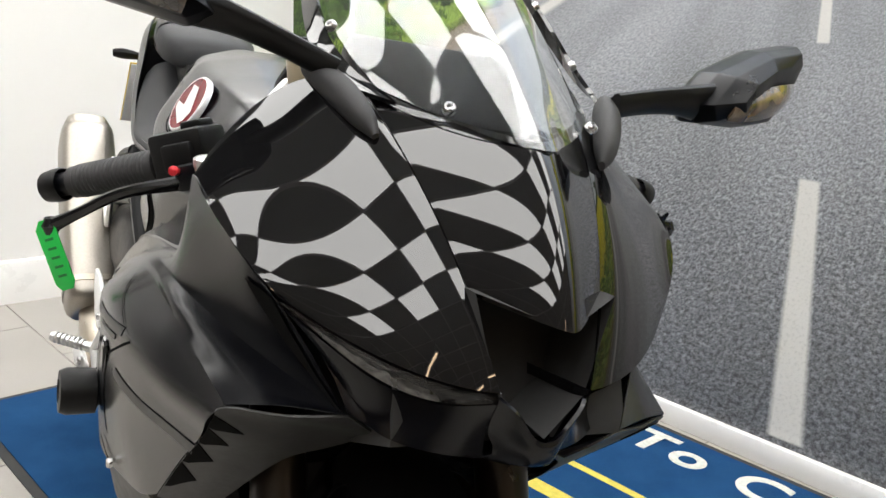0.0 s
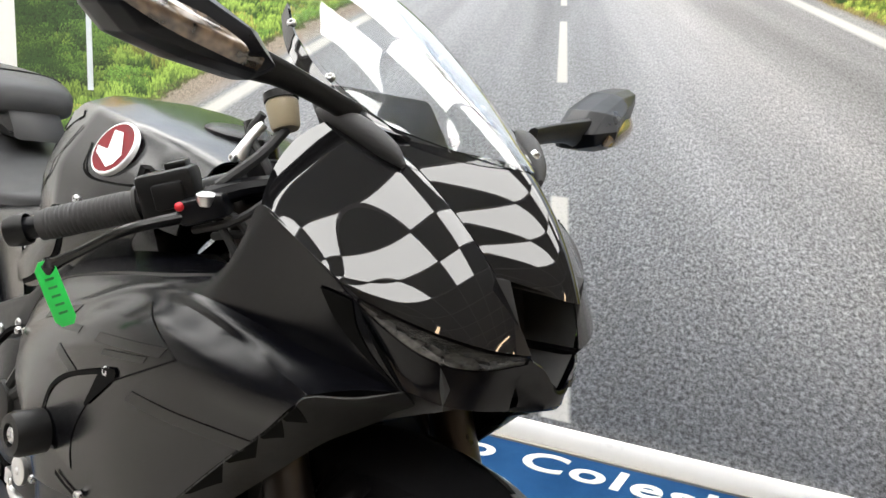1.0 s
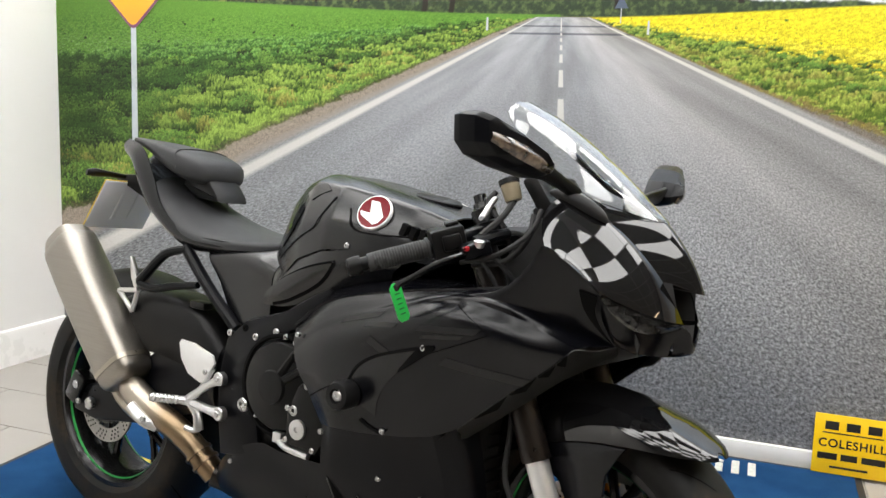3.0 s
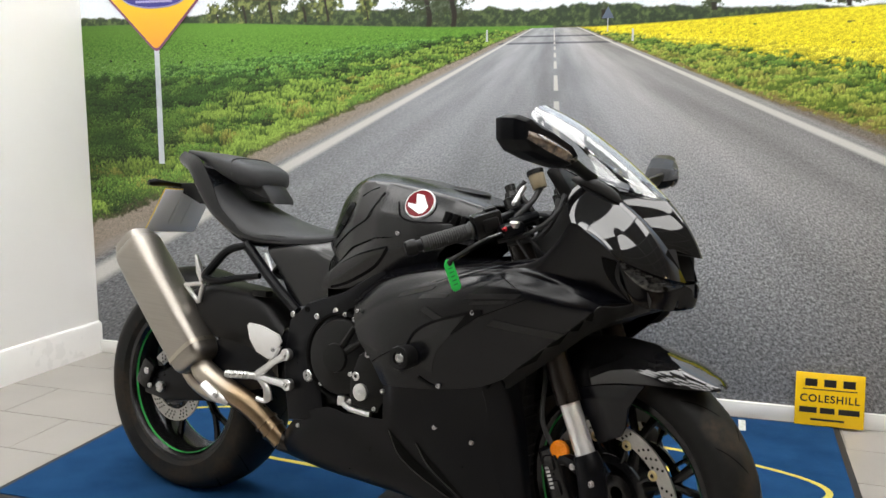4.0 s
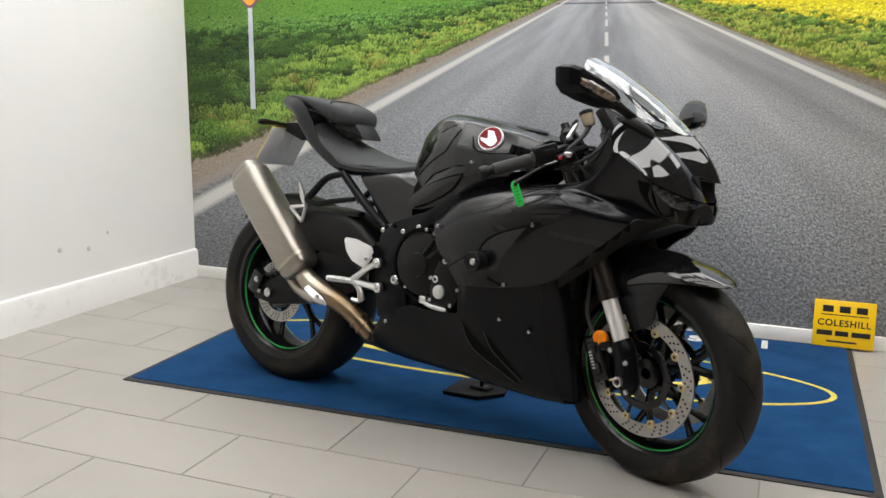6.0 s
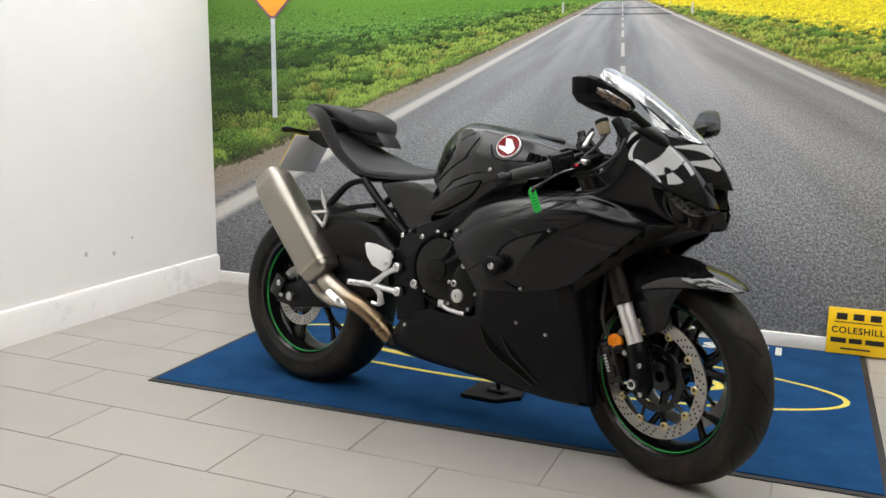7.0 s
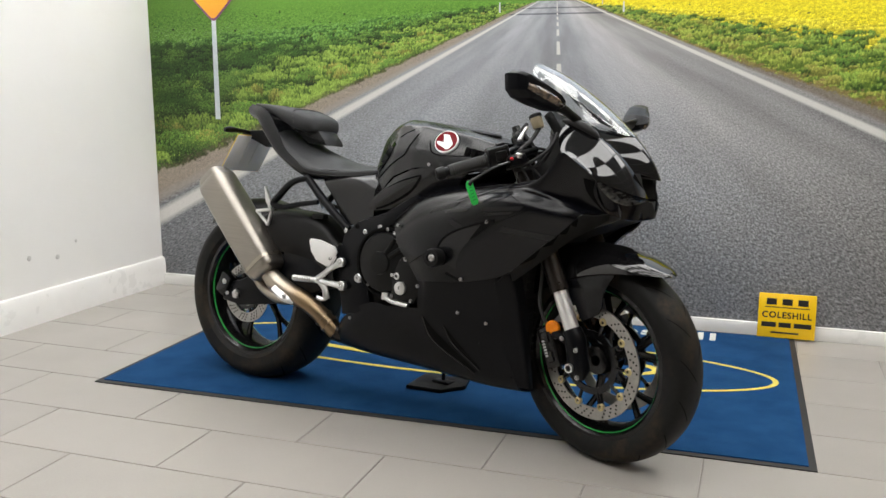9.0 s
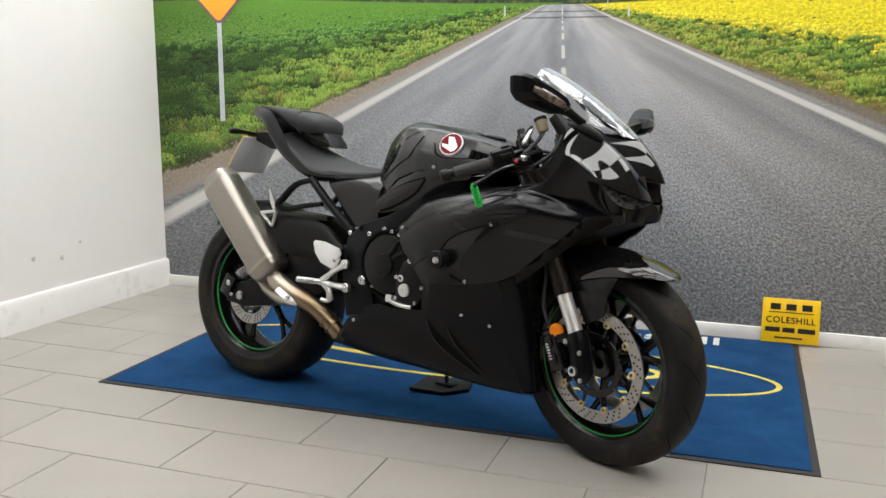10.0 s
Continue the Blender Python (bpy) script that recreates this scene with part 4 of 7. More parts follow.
# ---- wheels
def wheel(name, centre, R, half, rimr, tag, steer, discs):
    """A wheel about the y axis: rim with spokes, and its tyre, stripe, discs as sub-parts."""
    c = Vector(centre)
    bm = bmesh.new()
    w = half * 0.86
    rim_prof = [(-w, rimr + 0.012), (-w, rimr - 0.002), (-w * 0.86, rimr - 0.010), (-w * 0.55, rimr - 0.022), (-w * 0.3, rimr - 0.028), (w * 0.3, rimr - 0.028),
                (w * 0.55, rimr - 0.022), (w * 0.86, rimr - 0.010), (w, rimr - 0.002), (w, rimr + 0.012), (w * 0.8, rimr + 0.004), (-w * 0.8, rimr + 0.004)]
    lathe(bm, rim_prof, c, (0, 1, 0), 72, closed=True)
    hubw = half * 0.75
    lathe(bm, [(-hubw, 0.016), (-hubw, 0.040), (-hubw * 0.7, 0.046), (-hubw * 0.4, 0.036), (hubw * 0.4, 0.036), (hubw * 0.7, 0.046), (hubw, 0.040), (hubw, 0.016)], c, (0, 1, 0), 32, closed=True)
    rim = part(name, turned(bm) if steer else bm, RIM, bike, "black painted cast wheel rim with forked spokes")
    n = 5 if "rear" in name else 6
    for k in range(n):
        bm = bmesh.new()
        a = 2 * math.pi * k / n + 0.35
        base = c + Vector((math.cos(a), 0, math.sin(a))) * 0.035
        fork_p = c + Vector((math.cos(a), 0, math.sin(a))) * (rimr * 0.52)
        tube(bm, [base, (base + fork_p) / 2, fork_p], [0.017, 0.012, 0.013], 8, 3, flat=1.3)
        for d in (-0.20, 0.20):
            tip = c + Vector((math.cos(a + d), 0, math.sin(a + d))) * (rimr - 0.02)
            tube(bm, [fork_p - (fork_p - c) * 0.04, (fork_p + tip) / 2, tip], [0.010, 0.009, 0.012], 8, 3, flat=1.3)
        part("spoke", turned(bm) if steer else bm, RIM, rim)
    # tyre with a rounded crown and shallow grooves
    bm = bmesh.new()
    prof = [(-w * 0.98, rimr + 0.008), (-half * 0.97, rimr + 0.022), (-half, R - (R - rimr) * 0.48)]
    crown = R - (R - rimr) * 0.48
    for k in range(13):
        t = math.pi * (k + 1) / 14
        prof.append((-half * math.cos(t), crown + (R - crown) * math.sin(t) ** 0.85))
    prof += [(half, crown), (half * 0.97, rimr + 0.022), (w * 0.98, rimr + 0.008)]
    lathe(bm, prof, c, (0, 1, 0), 96)
    tyre = part("tyre", turned(bm) if steer else bm, TYRE, rim, tag)
    # tread grooves: thin dark inlays that follow the crown
    bm = bmesh.new()
    for k in range(16):
        for sgn in (-1, 1):
            a0 = 2 * math.pi * (k + (0.5 if sgn > 0 else 0)) / 16
            rows = []
            for i in range(7):
                f = i / 6
                y = sgn * half * (0.12 + 0.74 * f)
                t = math.acos(max(-1, min(1, -y / half)))
                r = crown + (R - crown) * math.sin(t) ** 0.85 + 0.0007
                a = a0 + 0.22 * f
                wd = 0.008 * (1 - 0.5 * abs(f - 0.4))
                rows.append([c + Vector((math.cos(a - wd) * r, y, math.sin(a - wd) * r)), c + Vector((math.cos(a + wd) * r, y, math.sin(a + wd) * r))])
            quads(bm, rows)
    tagged(part("tread_groove", turned(bm) if steer else bm, DARK, rim, fix=False), kind="stuff")
    for sgn in (-1, 1):
        bm = bmesh.new()
        lathe(bm, [(sgn * w * 0.865, rimr - 0.0107), (sgn * w * 0.800, rimr - 0.0134)], c, (0, 1, 0), 96)
        part("rim_stripe", turned(bm) if steer else bm, GREEN, rim, "thin green rim tape")
    for dy, dr in discs:
        bm = bmesh.new()
        lathe(bm, [(dy - 0.0025, dr), (dy + 0.0025, dr), (dy + 0.0025, dr - 0.034), (dy - 0.0025, dr - 0.034)], c, (0, 1, 0), 80, closed=True)
        part("brake_disc", turned(bm) if steer else bm, DISC, rim, "drilled steel brake disc")
        bm = bmesh.new()
        for ringno, (rr, m) in enumerate(((dr - 0.008, 40), (dr - 0.017, 40), (dr - 0.026, 40))):
            for k in range(m):
                a = 2 * math.pi * (k + ringno * 0.33) / m
                if k % 4 == 3:
                    continue
                p = c + Vector((math.cos(a) * rr, dy, math.sin(a) * rr))
                sg = 1 if dy > 0 else -1
                lathe_small = [p + Vector((math.cos(q) * 0.0031, sg * 0.0029, math.sin(q) * 0.0031)) for q in (2 * math.pi * i / 8 for i in range(8))]
                bm.faces.new([bm.verts.new(v) for v in lathe_small])
        tagged(part("disc_hole", turned(bm) if steer else bm, DARK, rim, fix=False, smooth=0), kind="stuff")
        bm = bmesh.new()
        lathe(bm, [(dy - 0.003, dr * 0.56), (dy + 0.003, dr * 0.56), (dy + 0.003, dr * 0.44), (dy - 0.003, dr * 0.44)], c, (0, 1, 0), 48, closed=True)
        for k in range(10):
            a = 2 * math.pi * k / 10
            p0, p1 = (c + Vector((math.cos(a) * q, dy, math.sin(a) * q)) for q in (dr * 0.52, dr - 0.036))
            tube(bm, [p0, (p0 + p1) / 2, p1], 0.005, 6, 2)
        part("disc_carrier", turned(bm) if steer else bm, RIM, rim)
        if dr > 0.13:
            sg = 1 if dy > 0 else -1
            for k in range(10):
                a = 2 * math.pi * k / 10
                bm = bmesh.new()
                p = c + Vector((math.cos(a) * (dr - 0.036), dy, math.sin(a) * (dr - 0.036)))
                lathe(bm, [(-0.004, 0.0112), (0.004, 0.0112), (0.0056, 0.0095), (0.0056, 0.0055), (0.002, 0.005), (0.002, 0)], p, (0, sg, 0), 14)
                part("disc_bobbin", turned(bm) if steer else bm, BRASS, rim)
    return rim


FRONT = (0.004, 0.012, 0.300)
REAR = (-1.345, 0.022, 0.315)
wheel("front_wheel", FRONT, 0.300, 0.060, 0.218, "black sports tyre with scuffed tread", True, ((-0.066, 0.165), (0.066, 0.165)))
wheel("rear_wheel", REAR, 0.315, 0.095, 0.214, "wide black sports tyre", False, ((-0.098, 0.105),))


# ---- front fork, brakes and mudguard
def fork_x(h):
    return 0.022 - (h - 0.30) * RAKE


for side in (1, -1):
    s = 0.108 * side
    bm = bmesh.new()
    tube(bm, [B(fork_x(h), s, h) for h in (0.50, 0.62, 0.86)], 0.0265, 20, 3)
    part("fork_upper_tube", turned(bm), BRONZE, bike, "dark bronze anodised fork tube")
    bm = bmesh.new()
    tube(bm, [B(fork_x(h), s, h) for h in (0.385, 0.45, 0.515)], 0.0215, 20, 3)
    part("fork_lower_tube", turned(bm), POLISH, bike, "polished chrome fork slider")
    bm = bmesh.new()
    tube(bm, [B(fork_x(0.40), s, 0.40), B(fork_x(0.37), s, 0.37), B(0.0, s, 0.32), B(0.004, s, 0.29), B(0.004, s, 0.262)], [0.026, 0.030, 0.030, 0.032, 0.018], 14, 4)
    tube(bm, [B(-0.02, s, 0.36), B(-0.07, s, 0.375), B(-0.10, s, 0.36)], [0.018, 0.014, 0.010], 8, 3)
    part("fork_foot", turned(bm), FRAMEP, bike, "black cast fork foot")
    bm = bmesh.new()
    lathe(bm, [(0.0, 0.012), (0.008, 0.0135), (0.010, 0.0135), (0.010, 0.009), (-0.004, 0.0085), (-0.004, 0)], B(0.0, s + 0.031 * side, 0.300), (0, -side, 0), 20)
    part("axle_end", turned(bm), ALU, bike)
    # caliper behind the leg
    bm = bmesh.new()
    m = Matrix.Translation(B(-0.098, 0.088 * side, 0.335)) @ Matrix.Rotation(radians(-22), 4, "Y")
    box(bm, (-0.030, -0.032, -0.062), (0.026, 0.032, 0.062), 0.010, m, 3)
    box(bm, (-0.016, -0.040, -0.045), (0.014, 0.040, -0.010), 0.008, m, 2)
    box(bm, (-0.016, -0.040, 0.010), (0.014, 0.040, 0.045), 0.008, m, 2)
    caliper = part("brake_caliper", turned(bm), RIM, bike, "black radial brake caliper")
    for k in range(6):
        bm = bmesh.new()
        box(bm, (-0.004, 0, -0.030 + k * 0.0085), (0.006, 0.0015, -0.025 + k * 0.0085), 0, Matrix.Translation(B(-0.105, 0.1285 * side, 0.336)) @ Matrix.Rotation(radians(-22), 4, "Y"))
        part("decal_bar", turned(bm), LETTER, caliper, smooth=0)
    bm = bmesh.new()
    lathe(bm, [(0.0, 0.022), (0.006, 0.022), (0.009, 0.019), (0.0095, 0.0)], UNSTEER @ B(-0.114, 0.100, 0.380) if side > 0 else Matrix.Diagonal((1, -1, 1, 1)) @ (UNSTEER @ B(-0.114, 0.100, 0.380)), (0.25, -side, 0), 24)
    refl = part("reflector", turned(bm), AMBER, bike, "round amber side reflector")
    bm = bmesh.new()
    tube(bm, [B(-0.10, 0.10 * side, 0.37), B(-0.13, 0.12 * side, 0.45), B(-0.14, 0.10 * side, 0.56), B(-0.20, 0.05 * side, 0.72)], 0.0055, 8, 5)
    part("brake_hose", turned(bm), RUBBER, bike)
    for dx, dh in ((0.014, 0.352), (-0.035, 0.376), (0.02, 0.275)):
        bm = bmesh.new()
        lathe(bm, [(-0.002, 0.007), (0.004, 0.007), (0.005, 0.005), (0.002, 0.0035), (0.002, 0)], B(dx, s + 0.026 * side, dh), (0, -side, 0), 12)
        part("bolt", turned(bm), STEEL, bike)

bm = bmesh.new()
rows = []
for x in np.concatenate([np.linspace(-0.185, 0.20, 20), (0.210, 0.218, 0.224, 0.227)]):
    ridge = float(np.interp(x, (-0.185, -0.12, -0.05, 0.0, 0.06, 0.10, 0.16, 0.21, 0.242), (0.585, 0.616, 0.630, 0.632, 0.629, 0.621, 0.606, 0.586, 0.570)))
    edge = float(np.interp(x, (-0.185, -0.12, -0.053, -0.012, 0.048, 0.10, 0.144, 0.21, 0.242), (0.470, 0.505, 0.534, 0.548, 0.562, 0.569, 0.572, 0.571, 0.566)))
    wide = float(np.interp(x, (-0.185, 0.08, 0.14, 0.18, 0.215, 0.224, 0.227), (0.084, 0.084, 0.076, 0.062, 0.036, 0.020, 0.010)))
    row = []
    for f in np.linspace(-1, 1, 19):
        row.append(Vector((x - 0.010 * (1 - f * f), -wide * math.copysign(min(1, abs(f) * 1.08), f), ridge - (ridge - edge) * (0.35 * f * f + 0.65 * abs(f) ** 4.5))))
    rows.append(row)
quads(bm, rows)
part("front_mudguard", turned(bm), GLOSS, bike, "gloss black front mudguard", fix=False, solid=0.003, smooth=60)
for side in (1, -1):
    bm = bmesh.new()
    prism(bm, [(-0.135, 0.515), (-0.053, 0.532), (-0.012, 0.546), (0.048, 0.559), (0.100, 0.566), (0.084, 0.545), (0.062, 0.509), (0.059, 0.472), (0.047, 0.449), (-0.008, 0.418), (-0.036, 0.470), (-0.10, 0.490)], -0.077 * side, -0.085 * side, 0.002)
    part("mudguard_stay", turned(bm), SATIN, bike, "black mudguard side panel")

# ---- upper cowl, nose and screen
def fair(rows, dr, dc, nr, nc):
    """A fair surface of low degree near the rows of points, as a fine grid."""
    P = np.array(rows, dtype=float)

    def along(Q):
        if len(Q) < 2:
            return np.zeros(1)
        c = np.concatenate([[0.0], np.cumsum(np.linalg.norm(np.diff(Q, axis=0), axis=2).mean(1))])
        return c / c[-1]

    u, v = np.meshgrid(along(P), along(P.transpose(1, 0, 2)), indexing="ij")
    terms = [(i, j) for i in range(dr + 1) for j in range(dc + 1)]
    A = np.stack([(u ** i * v ** j).ravel() for i, j in terms], 1)
    c = np.linalg.lstsq(A, P.reshape(-1, 3), rcond=None)[0]
    u, v = np.meshgrid(np.linspace(0, 1, nr), np.linspace(0, 1, nc), indexing="ij")
    return (np.stack([(u ** i * v ** j).ravel() for i, j in terms], 1) @ c).reshape(nr, nc, 3)


MID = 0.015   # the front cowls sit a little to the right of the datum plane


def over(s, side):
    """The same distance from the cowls' own middle, on either side."""
    return s if side > 0 else 2 * MID - s


def sided(grid, side):
    return [[B(x, over(s, side), h) for x, s, h in row] for row in grid]


cowl_rows = [
    [(-0.0539, 0.1145, 0.9468), (0.0047, 0.0985, 0.8980), (0.052, 0.083, 0.857), (0.090, 0.069, 0.815), (0.113, 0.053, 0.758)],
    [(-0.070, 0.128, 0.950), (-0.0135, 0.1235, 0.9045), (0.040, 0.113, 0.857), (0.081, 0.099, 0.811), (0.103, 0.084, 0.764)],
    [(-0.086, 0.145, 0.952), (-0.037, 0.150, 0.909), (0.018, 0.146, 0.858), (0.062, 0.132, 0.809), (0.085, 0.116, 0.773)],
    [(-0.096, 0.187, 0.922), (-0.056, 0.192, 0.889), (-0.009, 0.188, 0.852), (0.031, 0.175, 0.816), (0.055, 0.154, 0.785)],
    [(-0.066, 0.236, 0.870), (-0.042, 0.232, 0.856), (-0.016, 0.223, 0.839), (0.005, 0.209, 0.822), (0.023, 0.190, 0.801)]]
# the lenses lie undercut below the cowls' lower crease
lamp_edge = [(0.110, 0.052, 0.753), (0.080, 0.069, 0.741), (0.056, 0.089, 0.734), (0.040, 0.125, 0.753), (0.022, 0.157, 0.773), (0.020, 0.189, 0.798)]
upper_skin = fair(cowl_rows, 3, 2, 25, 29)
lamp_low = fair([[r] for r in lamp_edge], 4, 0, 25, 1)[:, 0]
lamp_skin = np.zeros((25, 11, 3))
for i in range(25):
    for j in range(11):
        f = j / 10
        e0, e2 = upper_skin[i, -1], lamp_low[i]
        lamp_skin[i, j] = e0 * (1 - f) + e2 * f - np.array((0.8, 0.5, 0.0)) * 0.010 * math.sin(math.pi * f) * math.sin(math.pi * i / 24)
spine = fair([[(0.046, 0.0, 0.930), (0.080, 0.0, 0.896), (0.109, 0.0, 0.856), (0.131, 0.0, 0.812)]], 0, 2, 1, 21)[0]
nose_grid = []
for f in np.linspace(-0.985, 0.985, 41):
    g = (math.sqrt(f * f + 0.0144) - 0.12) / (math.sqrt(1.0144) - 0.12)
    row = []
    for j in range(21):
        edge = upper_skin[0, j]
        row.append(Vector((spine[j, 0] + (edge[0] - spine[j, 0]) * g, -MID - (edge[1] - MID) * f, spine[j, 2] + (edge[2] - spine[j, 2]) * g)))
    nose_grid.append(row)
bm = bmesh.new()
quads(bm, nose_grid, flip=True)
part("nose_panel", bm, GLOSS, bike, "gloss black centre nose panel", fix=False, solid=0.001, smooth=70)
for side in (1, -1):
    bm = bmesh.new()
    quads(bm, sided(upper_skin, side), flip=side > 0)
    part("upper_cowl", bm, GLOSS, bike, "gloss black upper cowl", fix=False, solid=0.001, smooth=70)
    bm = bmesh.new()
    quads(bm, sided(lamp_skin, side), flip=side > 0)
    # the inner cheek beside the intake
    quads(bm, [[B(lamp_skin[0, j][0], over(lamp_skin[0, j][1], side), lamp_skin[0, j][2]), B(lamp_skin[0, j][0] - 0.07, over(lamp_skin[0, j][1] - 0.010, side), lamp_skin[0, j][2] - 0.004)] for j in range(11)], flip=side < 0)
    bmesh.ops.remove_doubles(bm, verts=bm.verts[:], dist=1e-5)
    head = part("headlight", bm, GLOSS, bike, "dark headlight recess with smoked lens", fix=False, solid=0.001, smooth=25)
    face = sided(lamp_skin, side)
    part("lens", decal(face, [(0.02, 0.10), (0.98, 0.06), (0.98, 0.94), (0.02, 0.90)], 0.0012, 16), LENS, head, "smoked grey lens", fix=False, smooth=70)
    # chin below the lamps
    chin = [
        [tuple(lamp_low[0]), tuple(lamp_low[6]), tuple(lamp_low[12]), tuple(lamp_low[18]), tuple(lamp_low[24])],
        [(0.098, 0.050, 0.731), (0.074, 0.076, 0.722), (0.050, 0.106, 0.722), (0.026, 0.128, 0.732), (0.010, 0.150, 0.760)],
        [(0.088, 0.044, 0.702), (0.075, 0.078, 0.702), (0.058, 0.104, 0.705), (0.042, 0.116, 0.710), (0.031, 0.128, 0.7145)]]
    chin = [[(x, over(q, side) * side, h) for x, q, h in row] for row in chin]
    panel("chin_cowl", chin, SATIN, side, "satin black chin cowl", 4, 4, 0.002)
# the beak: two prongs with a dip between them
lip = []
for (xe, we, he), (xm, wm, hm), (xc, wc, hc) in (
        ((0.112, 0.038, 0.757), (0.122, 0.026, 0.748), (0.124, 0.008, 0.730)),
        ((0.098, 0.035, 0.731), (0.116, 0.022, 0.728), (0.124, 0.008, 0.722)),
        ((0.088, 0.029, 0.702), (0.102, 0.018, 0.702), (0.108, 0.007, 0.703)),
        ((0.0, 0.10, 0.700), (0.0, 0.05, 0.695), (0.0, 0.01, 0.693))):
    lip.append([(xe, MID + we, he), (xm, MID + wm, hm), (xc, MID + wc, hc), (xc, MID - wc, hc), (xm, MID - wm, hm), (xe, MID - we, he)])
panel("nose_tip", lip, SATIN, 1, "satin black pointed nose below the air intake", 4, 4, 0.003)
bm = bmesh.new()
deep = [[B(0.094, MID + 0.060, 0.828), B(0.126, MID, 0.812), B(0.094, MID - 0.060, 0.828), B(0.108, MID - 0.037, 0.756), B(0.120, MID, 0.729), B(0.108, MID + 0.037, 0.756)],
        [B(-0.05, MID + 0.055, 0.82), B(-0.05, MID, 0.82), B(-0.05, MID - 0.055, 0.82), B(-0.05, MID - 0.045, 0.735), B(-0.05, MID, 0.71), B(-0.05, MID + 0.045, 0.735)]]
vs = quads(bm, deep, wrap=True)
bm.faces.new(vs[1])
part("air_intake", bm, CAVITY, bike, "black central air intake duct", fix=False)

screen_rows = [
    [(0.052, 0.0, 0.924), (-0.030, 0.0, 0.993), (-0.110, 0.0, 1.050), (-0.185, 0.0, 1.095), (-0.245, 0.0, 1.122)],
    [(0.035, 0.034, 0.927), (-0.038, 0.042, 0.991), (-0.114, 0.046, 1.046), (-0.187, 0.044, 1.091), (-0.246, 0.036, 1.120)],
    [(0.002, 0.071, 0.936), (-0.055, 0.083, 0.977), (-0.124, 0.088, 1.026), (-0.193, 0.083, 1.075), (-0.247, 0.066, 1.112)],
    [(-0.045, 0.108, 0.949), (-0.090, 0.117, 0.971), (-0.140, 0.121, 1.000), (-0.200, 0.116, 1.046), (-0.246, 0.092, 1.096)]]
full = [[(x, 2 * 0.010 - s, h) for x, s, h in r] for r in screen_rows[:0:-1]] + [[(x, s + 0.010 * (1 - s / 0.12), h) for x, s, h in r] for r in screen_rows]
screen = panel("windscreen", full, SCREEN, 1, "clear curved windscreen", 5, 6, 0.002, smooth=80)
for side in (1, -1):
    stay = [[(-0.030, 0.098, 0.939), (-0.075, 0.120, 0.960), (-0.128, 0.125, 0.988), (-0.190, 0.121, 1.034), (-0.225, 0.108, 1.068)],
            [(-0.050, 0.126, 0.944), (-0.090, 0.138, 0.958), (-0.135, 0.136, 0.976), (-0.190, 0.128, 1.014), (-0.226, 0.113, 1.052)]]
    panel("screen_stay", stay, GLOSS, side, "gloss black screen edge bracket", 3, 5, 0.004)
    bolt(B(-0.003, 0.066 * side, 0.943), (0.6, -0.3 * side, 0.75), 0.0055)
    bolt(B(-0.128, 0.122 * side, 0.992), (0.3, -0.7 * side, 0.6), 0.005)
    bolt(B(-0.205, 0.118 * side, 1.046), (0.3, -0.7 * side, 0.6), 0.005)

